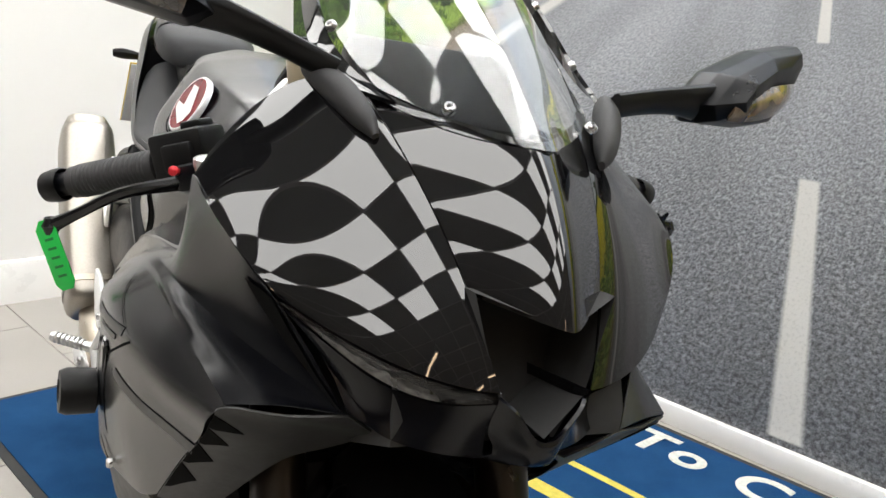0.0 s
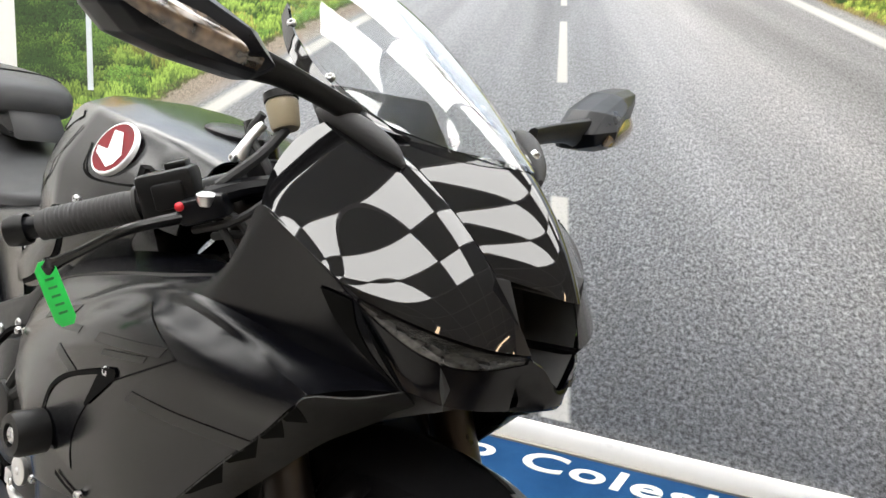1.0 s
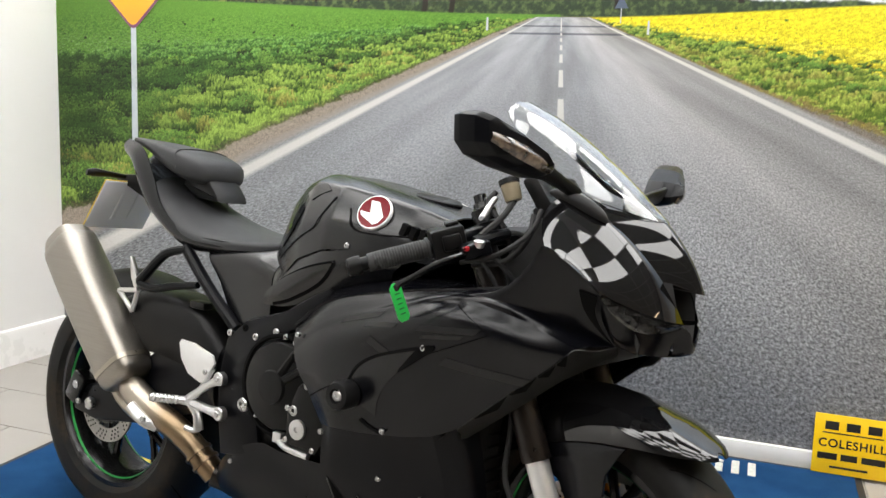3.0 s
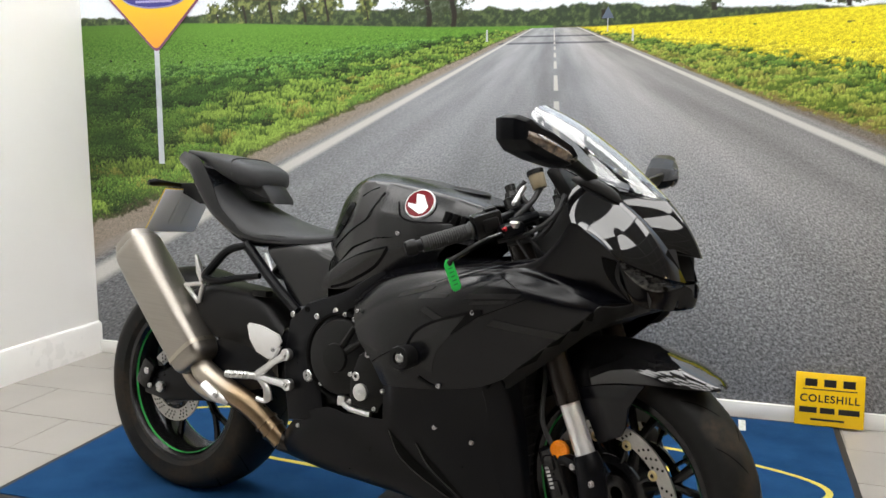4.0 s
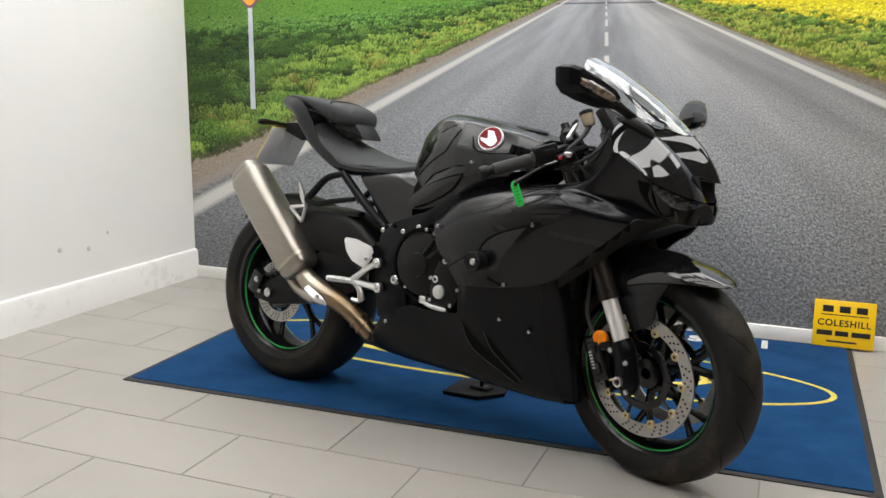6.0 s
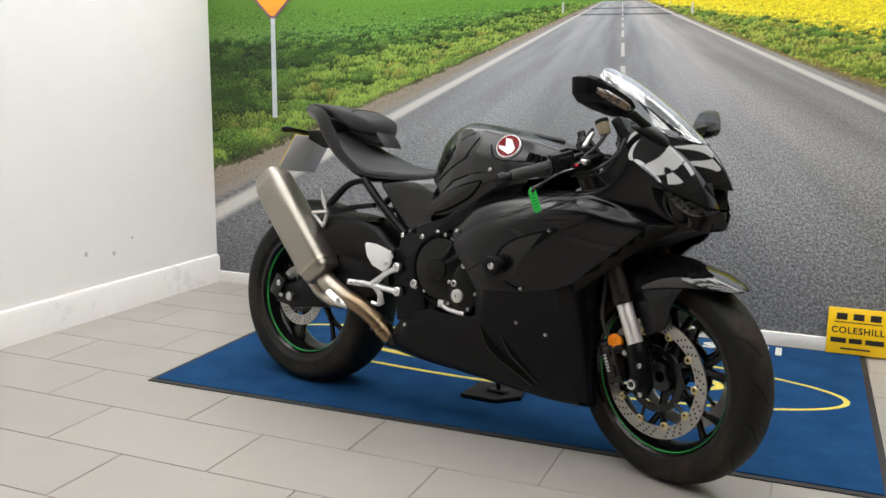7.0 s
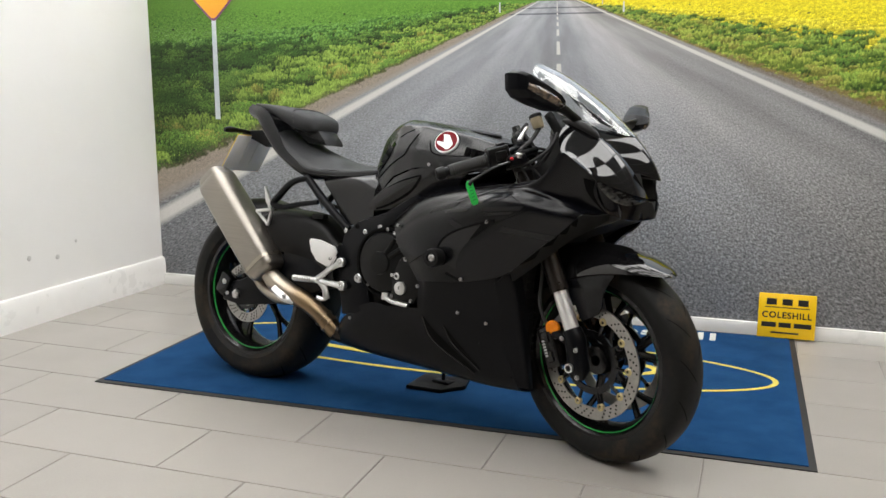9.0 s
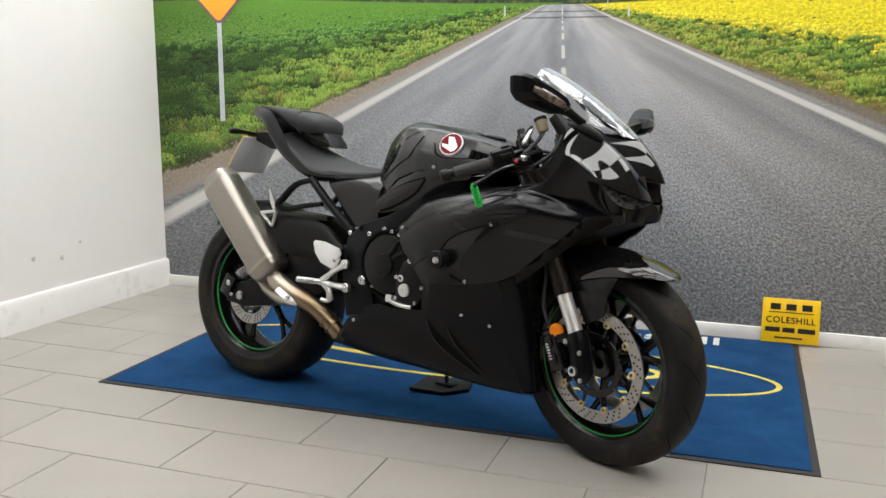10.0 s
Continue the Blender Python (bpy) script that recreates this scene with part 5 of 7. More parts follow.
# ---- mirrors with their signals
FOLD = Matrix.Translation(B(-0.045, -0.108, 0.944)) @ Matrix.Rotation(radians(-9), 4, "Z") @ Matrix.Rotation(radians(-14), 4, "X") @ Matrix.Diagonal((1, 0.94, 1.3, 1)) @ Matrix.Translation(-B(-0.055, -0.125, 0.942))
for side in (1, -1):
    bm = bmesh.new()
    front = [(0.226, 0.984), (0.246, 1.014), (0.300, 1.046), (0.354, 1.066), (0.368, 1.058), (0.364, 1.018), (0.345, 0.998), (0.300, 0.984), (0.244, 0.974)]
    cs, ch = 0.302, 1.015
    layers = []
    for x, k, dx in ((-0.060, 0.55, 0.0), (-0.074, 0.86, 0.0), (-0.095, 1.0, 0.0), (-0.122, 1.02, 0.0), (-0.134, 0.98, 0.0), (-0.130, 0.90, 0.0)):
        layers.append([B(x - 0.38 * (s - 0.25), (cs + (s - cs) * k) * side, ch + (h - ch) * k) for s, h in front])
    vs = quads(bm, layers, wrap=True)
    bm.faces.new(vs[0])
    bm.faces.new(vs[-1])
    bmesh.ops.bevel(bm, geom=[e for e in bm.edges], offset=0.0016, segments=2, affect="EDGES", profile=0.6)
    mir = part("mirror", bm, FRAMEP, bike, "black rear-view mirror with built-in signal", smooth=25)
    bm = bmesh.new()
    bm.faces.new([bm.verts.new(B(-0.1355 - 0.38 * (s - 0.25), (cs + (s - cs) * 0.88) * side, ch + (h - ch) * 0.88)) for s, h in front])
    part("mirror_glass", bm, MIRROR, mir, smooth=0, fix=False)
    sig = [[(-0.066, 0.256, 0.999), (-0.072, 0.280, 1.010), (-0.094, 0.325, 1.026), (-0.116, 0.352, 1.034)],
           [(-0.060, 0.255, 0.991), (-0.063, 0.280, 0.999), (-0.085, 0.325, 1.016), (-0.114, 0.353, 1.029)],
           [(-0.066, 0.256, 0.984), (-0.070, 0.280, 0.989), (-0.092, 0.325, 1.005), (-0.117, 0.352, 1.022)]]
    panel("turn_signal", sig, SIGNAL, side, "amber signal lens", 3, 4, 0.003, mir)
    bm = bmesh.new()
    tube(bm, [B(-0.070, 0.136 * side, 0.958), B(-0.078, 0.175 * side, 0.972), B(-0.084, 0.215 * side, 0.984), B(-0.100, 0.262 * side, 0.994)], [0.012, 0.012, 0.014, 0.021], 12, 5, flat=0.6)
    part("mirror_stalk", bm, PLASTIC, mir)
    bm = bmesh.new()
    tube(bm, [B(-0.014, 0.118 * side, 0.916), B(-0.030, 0.124 * side, 0.928), B(-0.062, 0.134 * side, 0.944), B(-0.094, 0.143 * side, 0.954), B(-0.112, 0.147 * side, 0.957)], [0.003, 0.010, 0.0125, 0.010, 0.003], 16, 5, flat=1.35)
    part("mirror_base", bm, RUBBER, mir, "oval black rubber mirror foot")
    if side < 0:
        mir.matrix_basis = FOLD

# ---- side fairings
upper_rows = [
    [(-0.630, 0.178, 0.636), (-0.542, 0.190, 0.702), (-0.378, 0.203, 0.746), (-0.205, 0.214, 0.777), (-0.104, 0.220, 0.804), (-0.067, 0.237, 0.868), (-0.015, 0.221, 0.836), (0.021, 0.190, 0.797)],
    [(-0.626, 0.186, 0.624), (-0.537, 0.203, 0.688), (-0.378, 0.214, 0.736), (-0.235, 0.222, 0.768), (-0.150, 0.226, 0.784), (-0.094, 0.231, 0.814), (-0.040, 0.206, 0.789), (0.014, 0.158, 0.757)],
    [(-0.622, 0.192, 0.612), (-0.532, 0.212, 0.674), (-0.378, 0.226, 0.722), (-0.270, 0.229, 0.757), (-0.195, 0.230, 0.769), (-0.125, 0.226, 0.766), (-0.052, 0.188, 0.742), (0.031, 0.132, 0.7145)],
    [(-0.618, 0.195, 0.604), (-0.529, 0.2165, 0.664), (-0.378, 0.2335, 0.715), (-0.267, 0.2345, 0.7535), (-0.188, 0.236, 0.7645), (-0.117, 0.234, 0.758), (-0.053, 0.210, 0.738), (0.014, 0.174, 0.716)],
    [(-0.614, 0.197, 0.597), (-0.526, 0.219, 0.654), (-0.378, 0.239, 0.706), (-0.264, 0.238, 0.748), (-0.181, 0.239, 0.758), (-0.110, 0.233, 0.747), (-0.057, 0.223, 0.730), (-0.003, 0.212, 0.711)],
    [(-0.606, 0.203, 0.584), (-0.520, 0.226, 0.634), (-0.378, 0.252, 0.680), (-0.262, 0.265, 0.720), (-0.192, 0.266, 0.729), (-0.124, 0.256, 0.717), (-0.078, 0.242, 0.703), (-0.022, 0.218, 0.692)],
    [(-0.590, 0.208, 0.560), (-0.512, 0.231, 0.596), (-0.380, 0.248, 0.632), (-0.264, 0.258, 0.657), (-0.205, 0.257, 0.664), (-0.148, 0.247, 0.666), (-0.104, 0.232, 0.665), (-0.055, 0.213, 0.663)],
    [(-0.556, 0.211, 0.526), (-0.500, 0.233, 0.548), (-0.388, 0.243, 0.568), (-0.285, 0.244, 0.582), (-0.235, 0.239, 0.591), (-0.195, 0.231, 0.598), (-0.160, 0.222, 0.603), (-0.120, 0.212, 0.610)],
    [(-0.512, 0.212, 0.470), (-0.470, 0.229, 0.476), (-0.390, 0.231, 0.484), (-0.318, 0.222, 0.494), (-0.285, 0.219, 0.501), (-0.255, 0.216, 0.509), (-0.230, 0.213, 0.520), (-0.208, 0.210, 0.532)]]
flange_rows = [
    [(0.031, 0.128, 0.7140), (0.014, 0.170, 0.7085), (-0.004, 0.211, 0.7095), (-0.020, 0.215, 0.6935), (-0.055, 0.212, 0.6625), (-0.120, 0.211, 0.6095), (-0.208, 0.209, 0.5315)],
    [(0.026, 0.108, 0.700), (0.004, 0.134, 0.694), (-0.016, 0.166, 0.686), (-0.036, 0.180, 0.668), (-0.078, 0.184, 0.634), (-0.138, 0.184, 0.582), (-0.214, 0.184, 0.517)],
    [(0.018, 0.086, 0.686), (-0.008, 0.096, 0.676), (-0.034, 0.118, 0.657), (-0.058, 0.139, 0.639), (-0.105, 0.150, 0.598), (-0.162, 0.154, 0.551), (-0.228, 0.157, 0.498)]]
def settle(row, side):
    """The far fairing sits a little lower at its front."""
    return row if side > 0 else [(x, s, h - 0.026 * min(1, max(0, (x + 0.45) / 0.35))) for x, s, h in row]


def settled(k, row, side):
    """Its two upper lines close in on the far cowl."""
    if k >= 2 or side > 0:
        return settle(row, side)
    return [(x, s - (0.030, 0.010)[k] * min(1, max(0, (x + 0.16) / 0.09)), h) for x, s, h in row]


belly_rows = [
    [(-0.512, 0.2105, 0.480), (-0.470, 0.2275, 0.486), (-0.390, 0.2295, 0.494), (-0.318, 0.2205, 0.504), (-0.255, 0.2125, 0.518)],
    [(-0.515, 0.199, 0.388), (-0.470, 0.201, 0.388), (-0.395, 0.190, 0.388), (-0.320, 0.170, 0.390), (-0.256, 0.152, 0.400)],
    [(-0.530, 0.160, 0.300), (-0.470, 0.160, 0.298), (-0.400, 0.152, 0.296), (-0.320, 0.138, 0.298), (-0.254, 0.126, 0.305)],
    [(-0.540, 0.118, 0.208), (-0.470, 0.114, 0.200), (-0.400, 0.108, 0.194), (-0.310, 0.102, 0.188), (-0.215, 0.096, 0.190)],
    [(-0.545, 0.070, 0.180), (-0.470, 0.066, 0.174), (-0.400, 0.062, 0.170), (-0.310, 0.058, 0.166), (-0.205, 0.055, 0.170)],
    [(-0.545, 0.0, 0.172), (-0.470, 0.0, 0.168), (-0.400, 0.0, 0.164), (-0.310, 0.0, 0.160), (-0.205, 0.0, 0.164)]]
pan_rows = [
    [(-0.930, 0.085, 0.222), (-0.820, 0.150, 0.325), (-0.714, 0.168, 0.376), (-0.637, 0.178, 0.376), (-0.515, 0.199, 0.388)],
    [(-0.935, 0.090, 0.214), (-0.830, 0.146, 0.270), (-0.720, 0.160, 0.300), (-0.630, 0.163, 0.300), (-0.530, 0.160, 0.300)],
    [(-0.950, 0.070, 0.206), (-0.850, 0.112, 0.216), (-0.740, 0.120, 0.212), (-0.630, 0.119, 0.210), (-0.540, 0.118, 0.208)],
    [(-0.955, 0.035, 0.202), (-0.860, 0.060, 0.196), (-0.740, 0.070, 0.190), (-0.630, 0.070, 0.184), (-0.545, 0.070, 0.180)],
    [(-0.957, 0.0, 0.200), (-0.860, 0.0, 0.190), (-0.740, 0.0, 0.182), (-0.630, 0.0, 0.176), (-0.545, 0.0, 0.172)]]
for side in (1, -1):
    bm = bmesh.new()
    skin = []
    for lo, hi in ((0, 2), (2, 4), (4, 8)):
        piece = taut_grid(Bs([settled(k, r, side) for k, r in enumerate(upper_rows)][lo:hi + 1], side), 6, 6)
        quads(bm, piece, flip=side > 0)
        skin += piece if not skin else piece[1:]
    bmesh.ops.remove_doubles(bm, verts=bm.verts[:], dist=1e-5)
    fairing = part("side_fairing", bm, SATIN, bike, "satin black side fairing with sharp ducted creases", fix=False, solid=0.0008, smooth=24)
    flange = panel("fairing_flange", [settle(r, side) for r in flange_rows], MOULDED, side, "satin black inner flange of the side fairing", 4, 5, 0.0018, fairing)
    flange_skin = smooth_grid(Bs([settle(r, side) for r in flange_rows], side), 4, 5)
    spare = [(-0.930, 0.100, 0.310), (-0.820, 0.165, 0.410), (-0.714, 0.182, 0.460), (-0.637, 0.195, 0.462)]
    lower_rows = [spare + belly_rows[0]] + [pan_rows[k][:-1] + belly_rows[k + 1] for k in range(5)]
    skin2 = smooth_grid(Bs(lower_rows, side), 5, 5)
    bm = bmesh.new()
    vs = [[bm.verts.new(p) for p in row] for row in skin2]
    for a in range(len(vs) - 1):
        for b in range(len(vs[0]) - 1):
            if a >= 5 or b >= 20:
                q4 = (vs[a][b], vs[a][b + 1], vs[a + 1][b + 1], vs[a + 1][b])
                bm.faces.new(q4[::-1] if side > 0 else q4)
    bmesh.ops.delete(bm, geom=[v for v in bm.verts if not v.link_faces], context="VERTS")
    # duller paint than the side fairing's puts the belly's shade into its finish
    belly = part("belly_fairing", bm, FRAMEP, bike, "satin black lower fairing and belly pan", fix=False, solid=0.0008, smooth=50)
    returns = [[(-0.258, 0.208, 0.508), (-0.256, 0.152, 0.400), (-0.254, 0.126, 0.305), (-0.215, 0.096, 0.190)],
               [(-0.225, 0.175, 0.525), (-0.215, 0.130, 0.410), (-0.205, 0.108, 0.308), (-0.188, 0.080, 0.184)],
               [(-0.215, 0.130, 0.530), (-0.205, 0.095, 0.415), (-0.195, 0.080, 0.310), (-0.190, 0.050, 0.182)]]
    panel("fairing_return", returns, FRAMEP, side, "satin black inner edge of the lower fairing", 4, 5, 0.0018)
    for x, s, h in ((-0.350, 0.234, 0.497), (-0.380, 0.190, 0.393), (-0.297, 0.166, 0.371), (-0.512, 0.212, 0.455), (-0.803, 0.157, 0.312), (-0.600, 0.206, 0.628), (-0.262, 0.260, 0.668)):
        bolt(B(x, (s - 0.001) * side, h), (0, -side, 0.0), 0.0055)
    # slanting outlets in the lower fairing: dark strips on the skin for their inner shade
    for upper, lower in ((((-0.500, 0.372), (-0.452, 0.312), (-0.345, 0.214)), ((-0.498, 0.366), (-0.476, 0.292), (-0.352, 0.209))),
                         (((-0.432, 0.352), (-0.396, 0.300), (-0.330, 0.226)), ((-0.431, 0.348), (-0.408, 0.290), (-0.334, 0.221)))):
        part("air_outlet", draped(skin2, upper, lower, 0.0014), DARK, belly, "narrow dark air outlet", fix=False)
        part("outlet_edge", draped(skin2, lower, [(x - 0.003, h - 0.003) for x, h in lower], 0.0024), SATIN2, belly, fix=False)
    # pointed dark pieces behind the leading edge, coloured as the shade in recesses
    for k in range(4):
        b = 0.45 + 0.125 * k
        tooth = part("duct_louvre", decal(flange_skin, [(0.0, b), (0.0, b + 0.118), (0.10, b + 0.108), (0.40, b + 0.030)], 0.0, 5), DARK, flange, "pointed dark duct louvre", fix=False, solid=0.005)
        tooth.modifiers["thickness"].offset = 0.0
    # dark strip laid for the shaded slot between the cowl and the fairing
    if side > 0:
        part("cowl_gap", draped(skin, [(-0.012, 0.806), (-0.010, 0.775), (0.002, 0.748), (0.026, 0.718)], [(0.017, 0.799), (0.006, 0.770), (0.012, 0.743), (0.030, 0.716)], 0.0012), DARK, fairing, "dark slot beside the headlight", fix=False)
    # joints between the fairing's panels
    for path in (((-0.210, 0.752), (-0.170, 0.733), (-0.143, 0.714), (-0.152, 0.706), (-0.254, 0.660)), ((-0.440, 0.575), (-0.50, 0.545), (-0.545, 0.52))):
        part("panel_joint", draped(skin, path, [(x + 0.0012, h - 0.0016) for x, h in path], 0.0010), DARK, fairing, fix=False)
    # slim duct slot that ends at the shoulder bolt, laid flat; dark strips give its shade
    top_line = [(-0.240, 0.677), (-0.294, 0.662), (-0.365, 0.638), (-0.412, 0.610), (-0.434, 0.575), (-0.440, 0.552)]
    low_line = [(-0.239, 0.669), (-0.274, 0.647), (-0.310, 0.620), (-0.345, 0.583), (-0.362, 0.550), (-0.366, 0.522)]
    part("fairing_duct", draped(skin, top_line, low_line, 0.0010, 6), SATIN2, fairing, "smooth black duct recess", fix=False)
    part("duct_edge", draped(skin, top_line, [(x + 0.003, h - 0.005) for x, h in top_line], 0.0024, 6), DARK, fairing, fix=False)
    part("duct_mouth", draped(skin, [(-0.240, 0.677), (-0.270, 0.668), (-0.302, 0.634), (-0.316, 0.618)], [(-0.239, 0.668), (-0.264, 0.650), (-0.298, 0.626), (-0.314, 0.615)], 0.0026), DARK, fairing, "dark duct mouth at the shoulder bolt", fix=False)
    part("duct_edge", draped(skin, [(-0.400, 0.512), (-0.380, 0.503), (-0.358, 0.495)], [(-0.402, 0.506), (-0.382, 0.498), (-0.359, 0.490)], 0.0024), DARK, fairing, fix=False)
    # dark grey graphics, as plain bars
    for x0, h0, x1, h1, w in ((-0.465, 0.686, -0.365, 0.715, 0.012), (-0.400, 0.690, -0.320, 0.702, 0.010), (-0.385, 0.668, -0.330, 0.645, 0.012), (-0.270, 0.708, -0.150, 0.720, 0.012), (-0.262, 0.692, -0.180, 0.704, 0.008), (-0.215, 0.660, -0.075, 0.645, 0.014)):
        part("decal_bar", draped(skin, [(x0, h0), ((x0 + x1) / 2, (h0 + h1) / 2), (x1, h1)], [(x0 - w, h0 - w), ((x0 + x1) / 2 - w, (h0 + h1) / 2 - w), (x1 - w, h1 - w)], 0.0008), GREYP, fairing, "dark grey decal bar", fix=False)
    # frame slider knob
    bm = bmesh.new()
    lathe(bm, [(-0.04, 0.016), (0.0, 0.017), (0.004, 0.026), (0.034, 0.027), (0.042, 0.024), (0.043, 0.014), (0.036, 0.013), (0.036, 0.0)], B(-0.424, 0.241 * side, 0.552), (0, -side, 0), 28)
    knob = part("crash_knob", bm, PLASTIC, bike, "round black plastic crash protector")
    bolt(B(-0.424, 0.277 * side, 0.552), (0, -side, 0), 0.011, knob, STEEL, 0.005)

# closing walls inside the fairing: radiator and inner ducts
bm = bmesh.new()
prism(bm, [(-0.262, 0.20), (-0.240, 0.20), (-0.215, 0.55), (-0.235, 0.55)], -0.082, 0.082)
radiator = part("radiator", bm, CAVITY, bike, "black finned radiator")
for k in range(12):
    bm = bmesh.new()
    h = 0.23 + 0.024 * k
    box(bm, (-0.240 + 0.002 * k, -0.080, h), (-0.232 + 0.002 * k, 0.080, h + 0.004))
    part("radiator_fin", bm, CAVITY, radiator, smooth=0)
bm = bmesh.new()
prism(bm, [(-0.25, 0.56), (-0.04, 0.66), (0.06, 0.70), (0.06, 0.72), (-0.02, 0.90), (-0.16, 0.905), (-0.27, 0.74)], -0.105, 0.105)
part("inner_fairing", bm, CAVITY, bike, "dark inner structure behind the nose")
for side in (1, -1):
    bm = bmesh.new()
    quads(bm, smooth_grid(Bs([[(-0.245, 0.21, 0.50), (-0.180, 0.20, 0.575), (-0.090, 0.175, 0.635), (0.000, 0.14, 0.690)],
                              [(-0.240, 0.10, 0.54), (-0.190, 0.10, 0.60), (-0.110, 0.10, 0.66), (0.000, 0.09, 0.700)]], side), 3, 4))
    part("inner_panel", bm, CAVITY, bike, fix=False)
    inner = [[(-0.630, 0.178, 0.636), (-0.542, 0.190, 0.702), (-0.378, 0.203, 0.746), (-0.205, 0.214, 0.777), (-0.104, 0.220, 0.804), (-0.072, 0.230, 0.866)],
             [(-0.640, 0.160, 0.650), (-0.540, 0.166, 0.720), (-0.390, 0.166, 0.757), (-0.220, 0.170, 0.772), (-0.125, 0.165, 0.782), (-0.088, 0.160, 0.812)],
             [(-0.640, 0.130, 0.662), (-0.540, 0.130, 0.736), (-0.390, 0.115, 0.766), (-0.260, 0.108, 0.772), (-0.170, 0.098, 0.772), (-0.110, 0.090, 0.785)]]
    panel("shoulder_panel", inner, SATIN, side, "satin black inner shoulder panel", 4, 5, 0.003)

# ---- tank
tank_rows = []
for x, top, prof in (
        (-0.335, 0.893, ((0.105, -0.008), (0.142, -0.058), (0.150, -0.095))),
        (-0.400, 0.911, ((0.118, -0.008), (0.160, -0.062), (0.166, -0.104))),
        (-0.480, 0.928, ((0.130, -0.010), (0.171, -0.072), (0.180, -0.118))),
        (-0.580, 0.945, ((0.132, -0.014), (0.178, -0.088), (0.182, -0.144))),
        (-0.668, 0.953, ((0.114, -0.018), (0.158, -0.108), (0.158, -0.182))),
        (-0.720, 0.940, ((0.092, -0.024), (0.133, -0.128), (0.142, -0.217))),
        (-0.768, 0.902, ((0.072, -0.024), (0.113, -0.140), (0.130, -0.240))),
        (-0.798, 0.842, ((0.058, -0.024), (0.098, -0.110), (0.122, -0.180)))):
    half_row = [(x, 0.0, top), (x, prof[0][0] * 0.55, top)] + [(x, s, top + d) for s, d in prof]
    tank_rows.append([(a, -b, c) for a, b, c in half_row[:0:-1]] + half_row)


def facet_grid(rows, n):
    """A finer grid on the flat facets between the rows of points."""
    fine = [[a.lerp(b, k / n) for a, b in zip(r, r[1:]) for k in range(n)] + [r[-1]] for r in rows]
    return [[p.lerp(q, k / n) for p, q in zip(a, b)] for a, b in zip(fine, fine[1:]) for k in range(n)] + [fine[-1]]


tank_skin = {sg: [[p for p in row[len(row) // 2:]] if sg > 0 else [p for p in row[:len(row) // 2 + 1]] for row in facet_grid(Bs(tank_rows), 4)] for sg in (1, -1)}
bm = bmesh.new()
quads(bm, Bs(tank_rows), flip=True)
bmesh.ops.bevel(bm, geom=[e for e in bm.edges if not e.is_boundary], offset=0.011, segments=3, affect="EDGES", profile=0.5, clamp_overlap=True)
tank = part("fuel_tank", bm, SATIN2, bike, "satin black sculpted fuel tank", fix=False, solid=0.004, smooth=60)
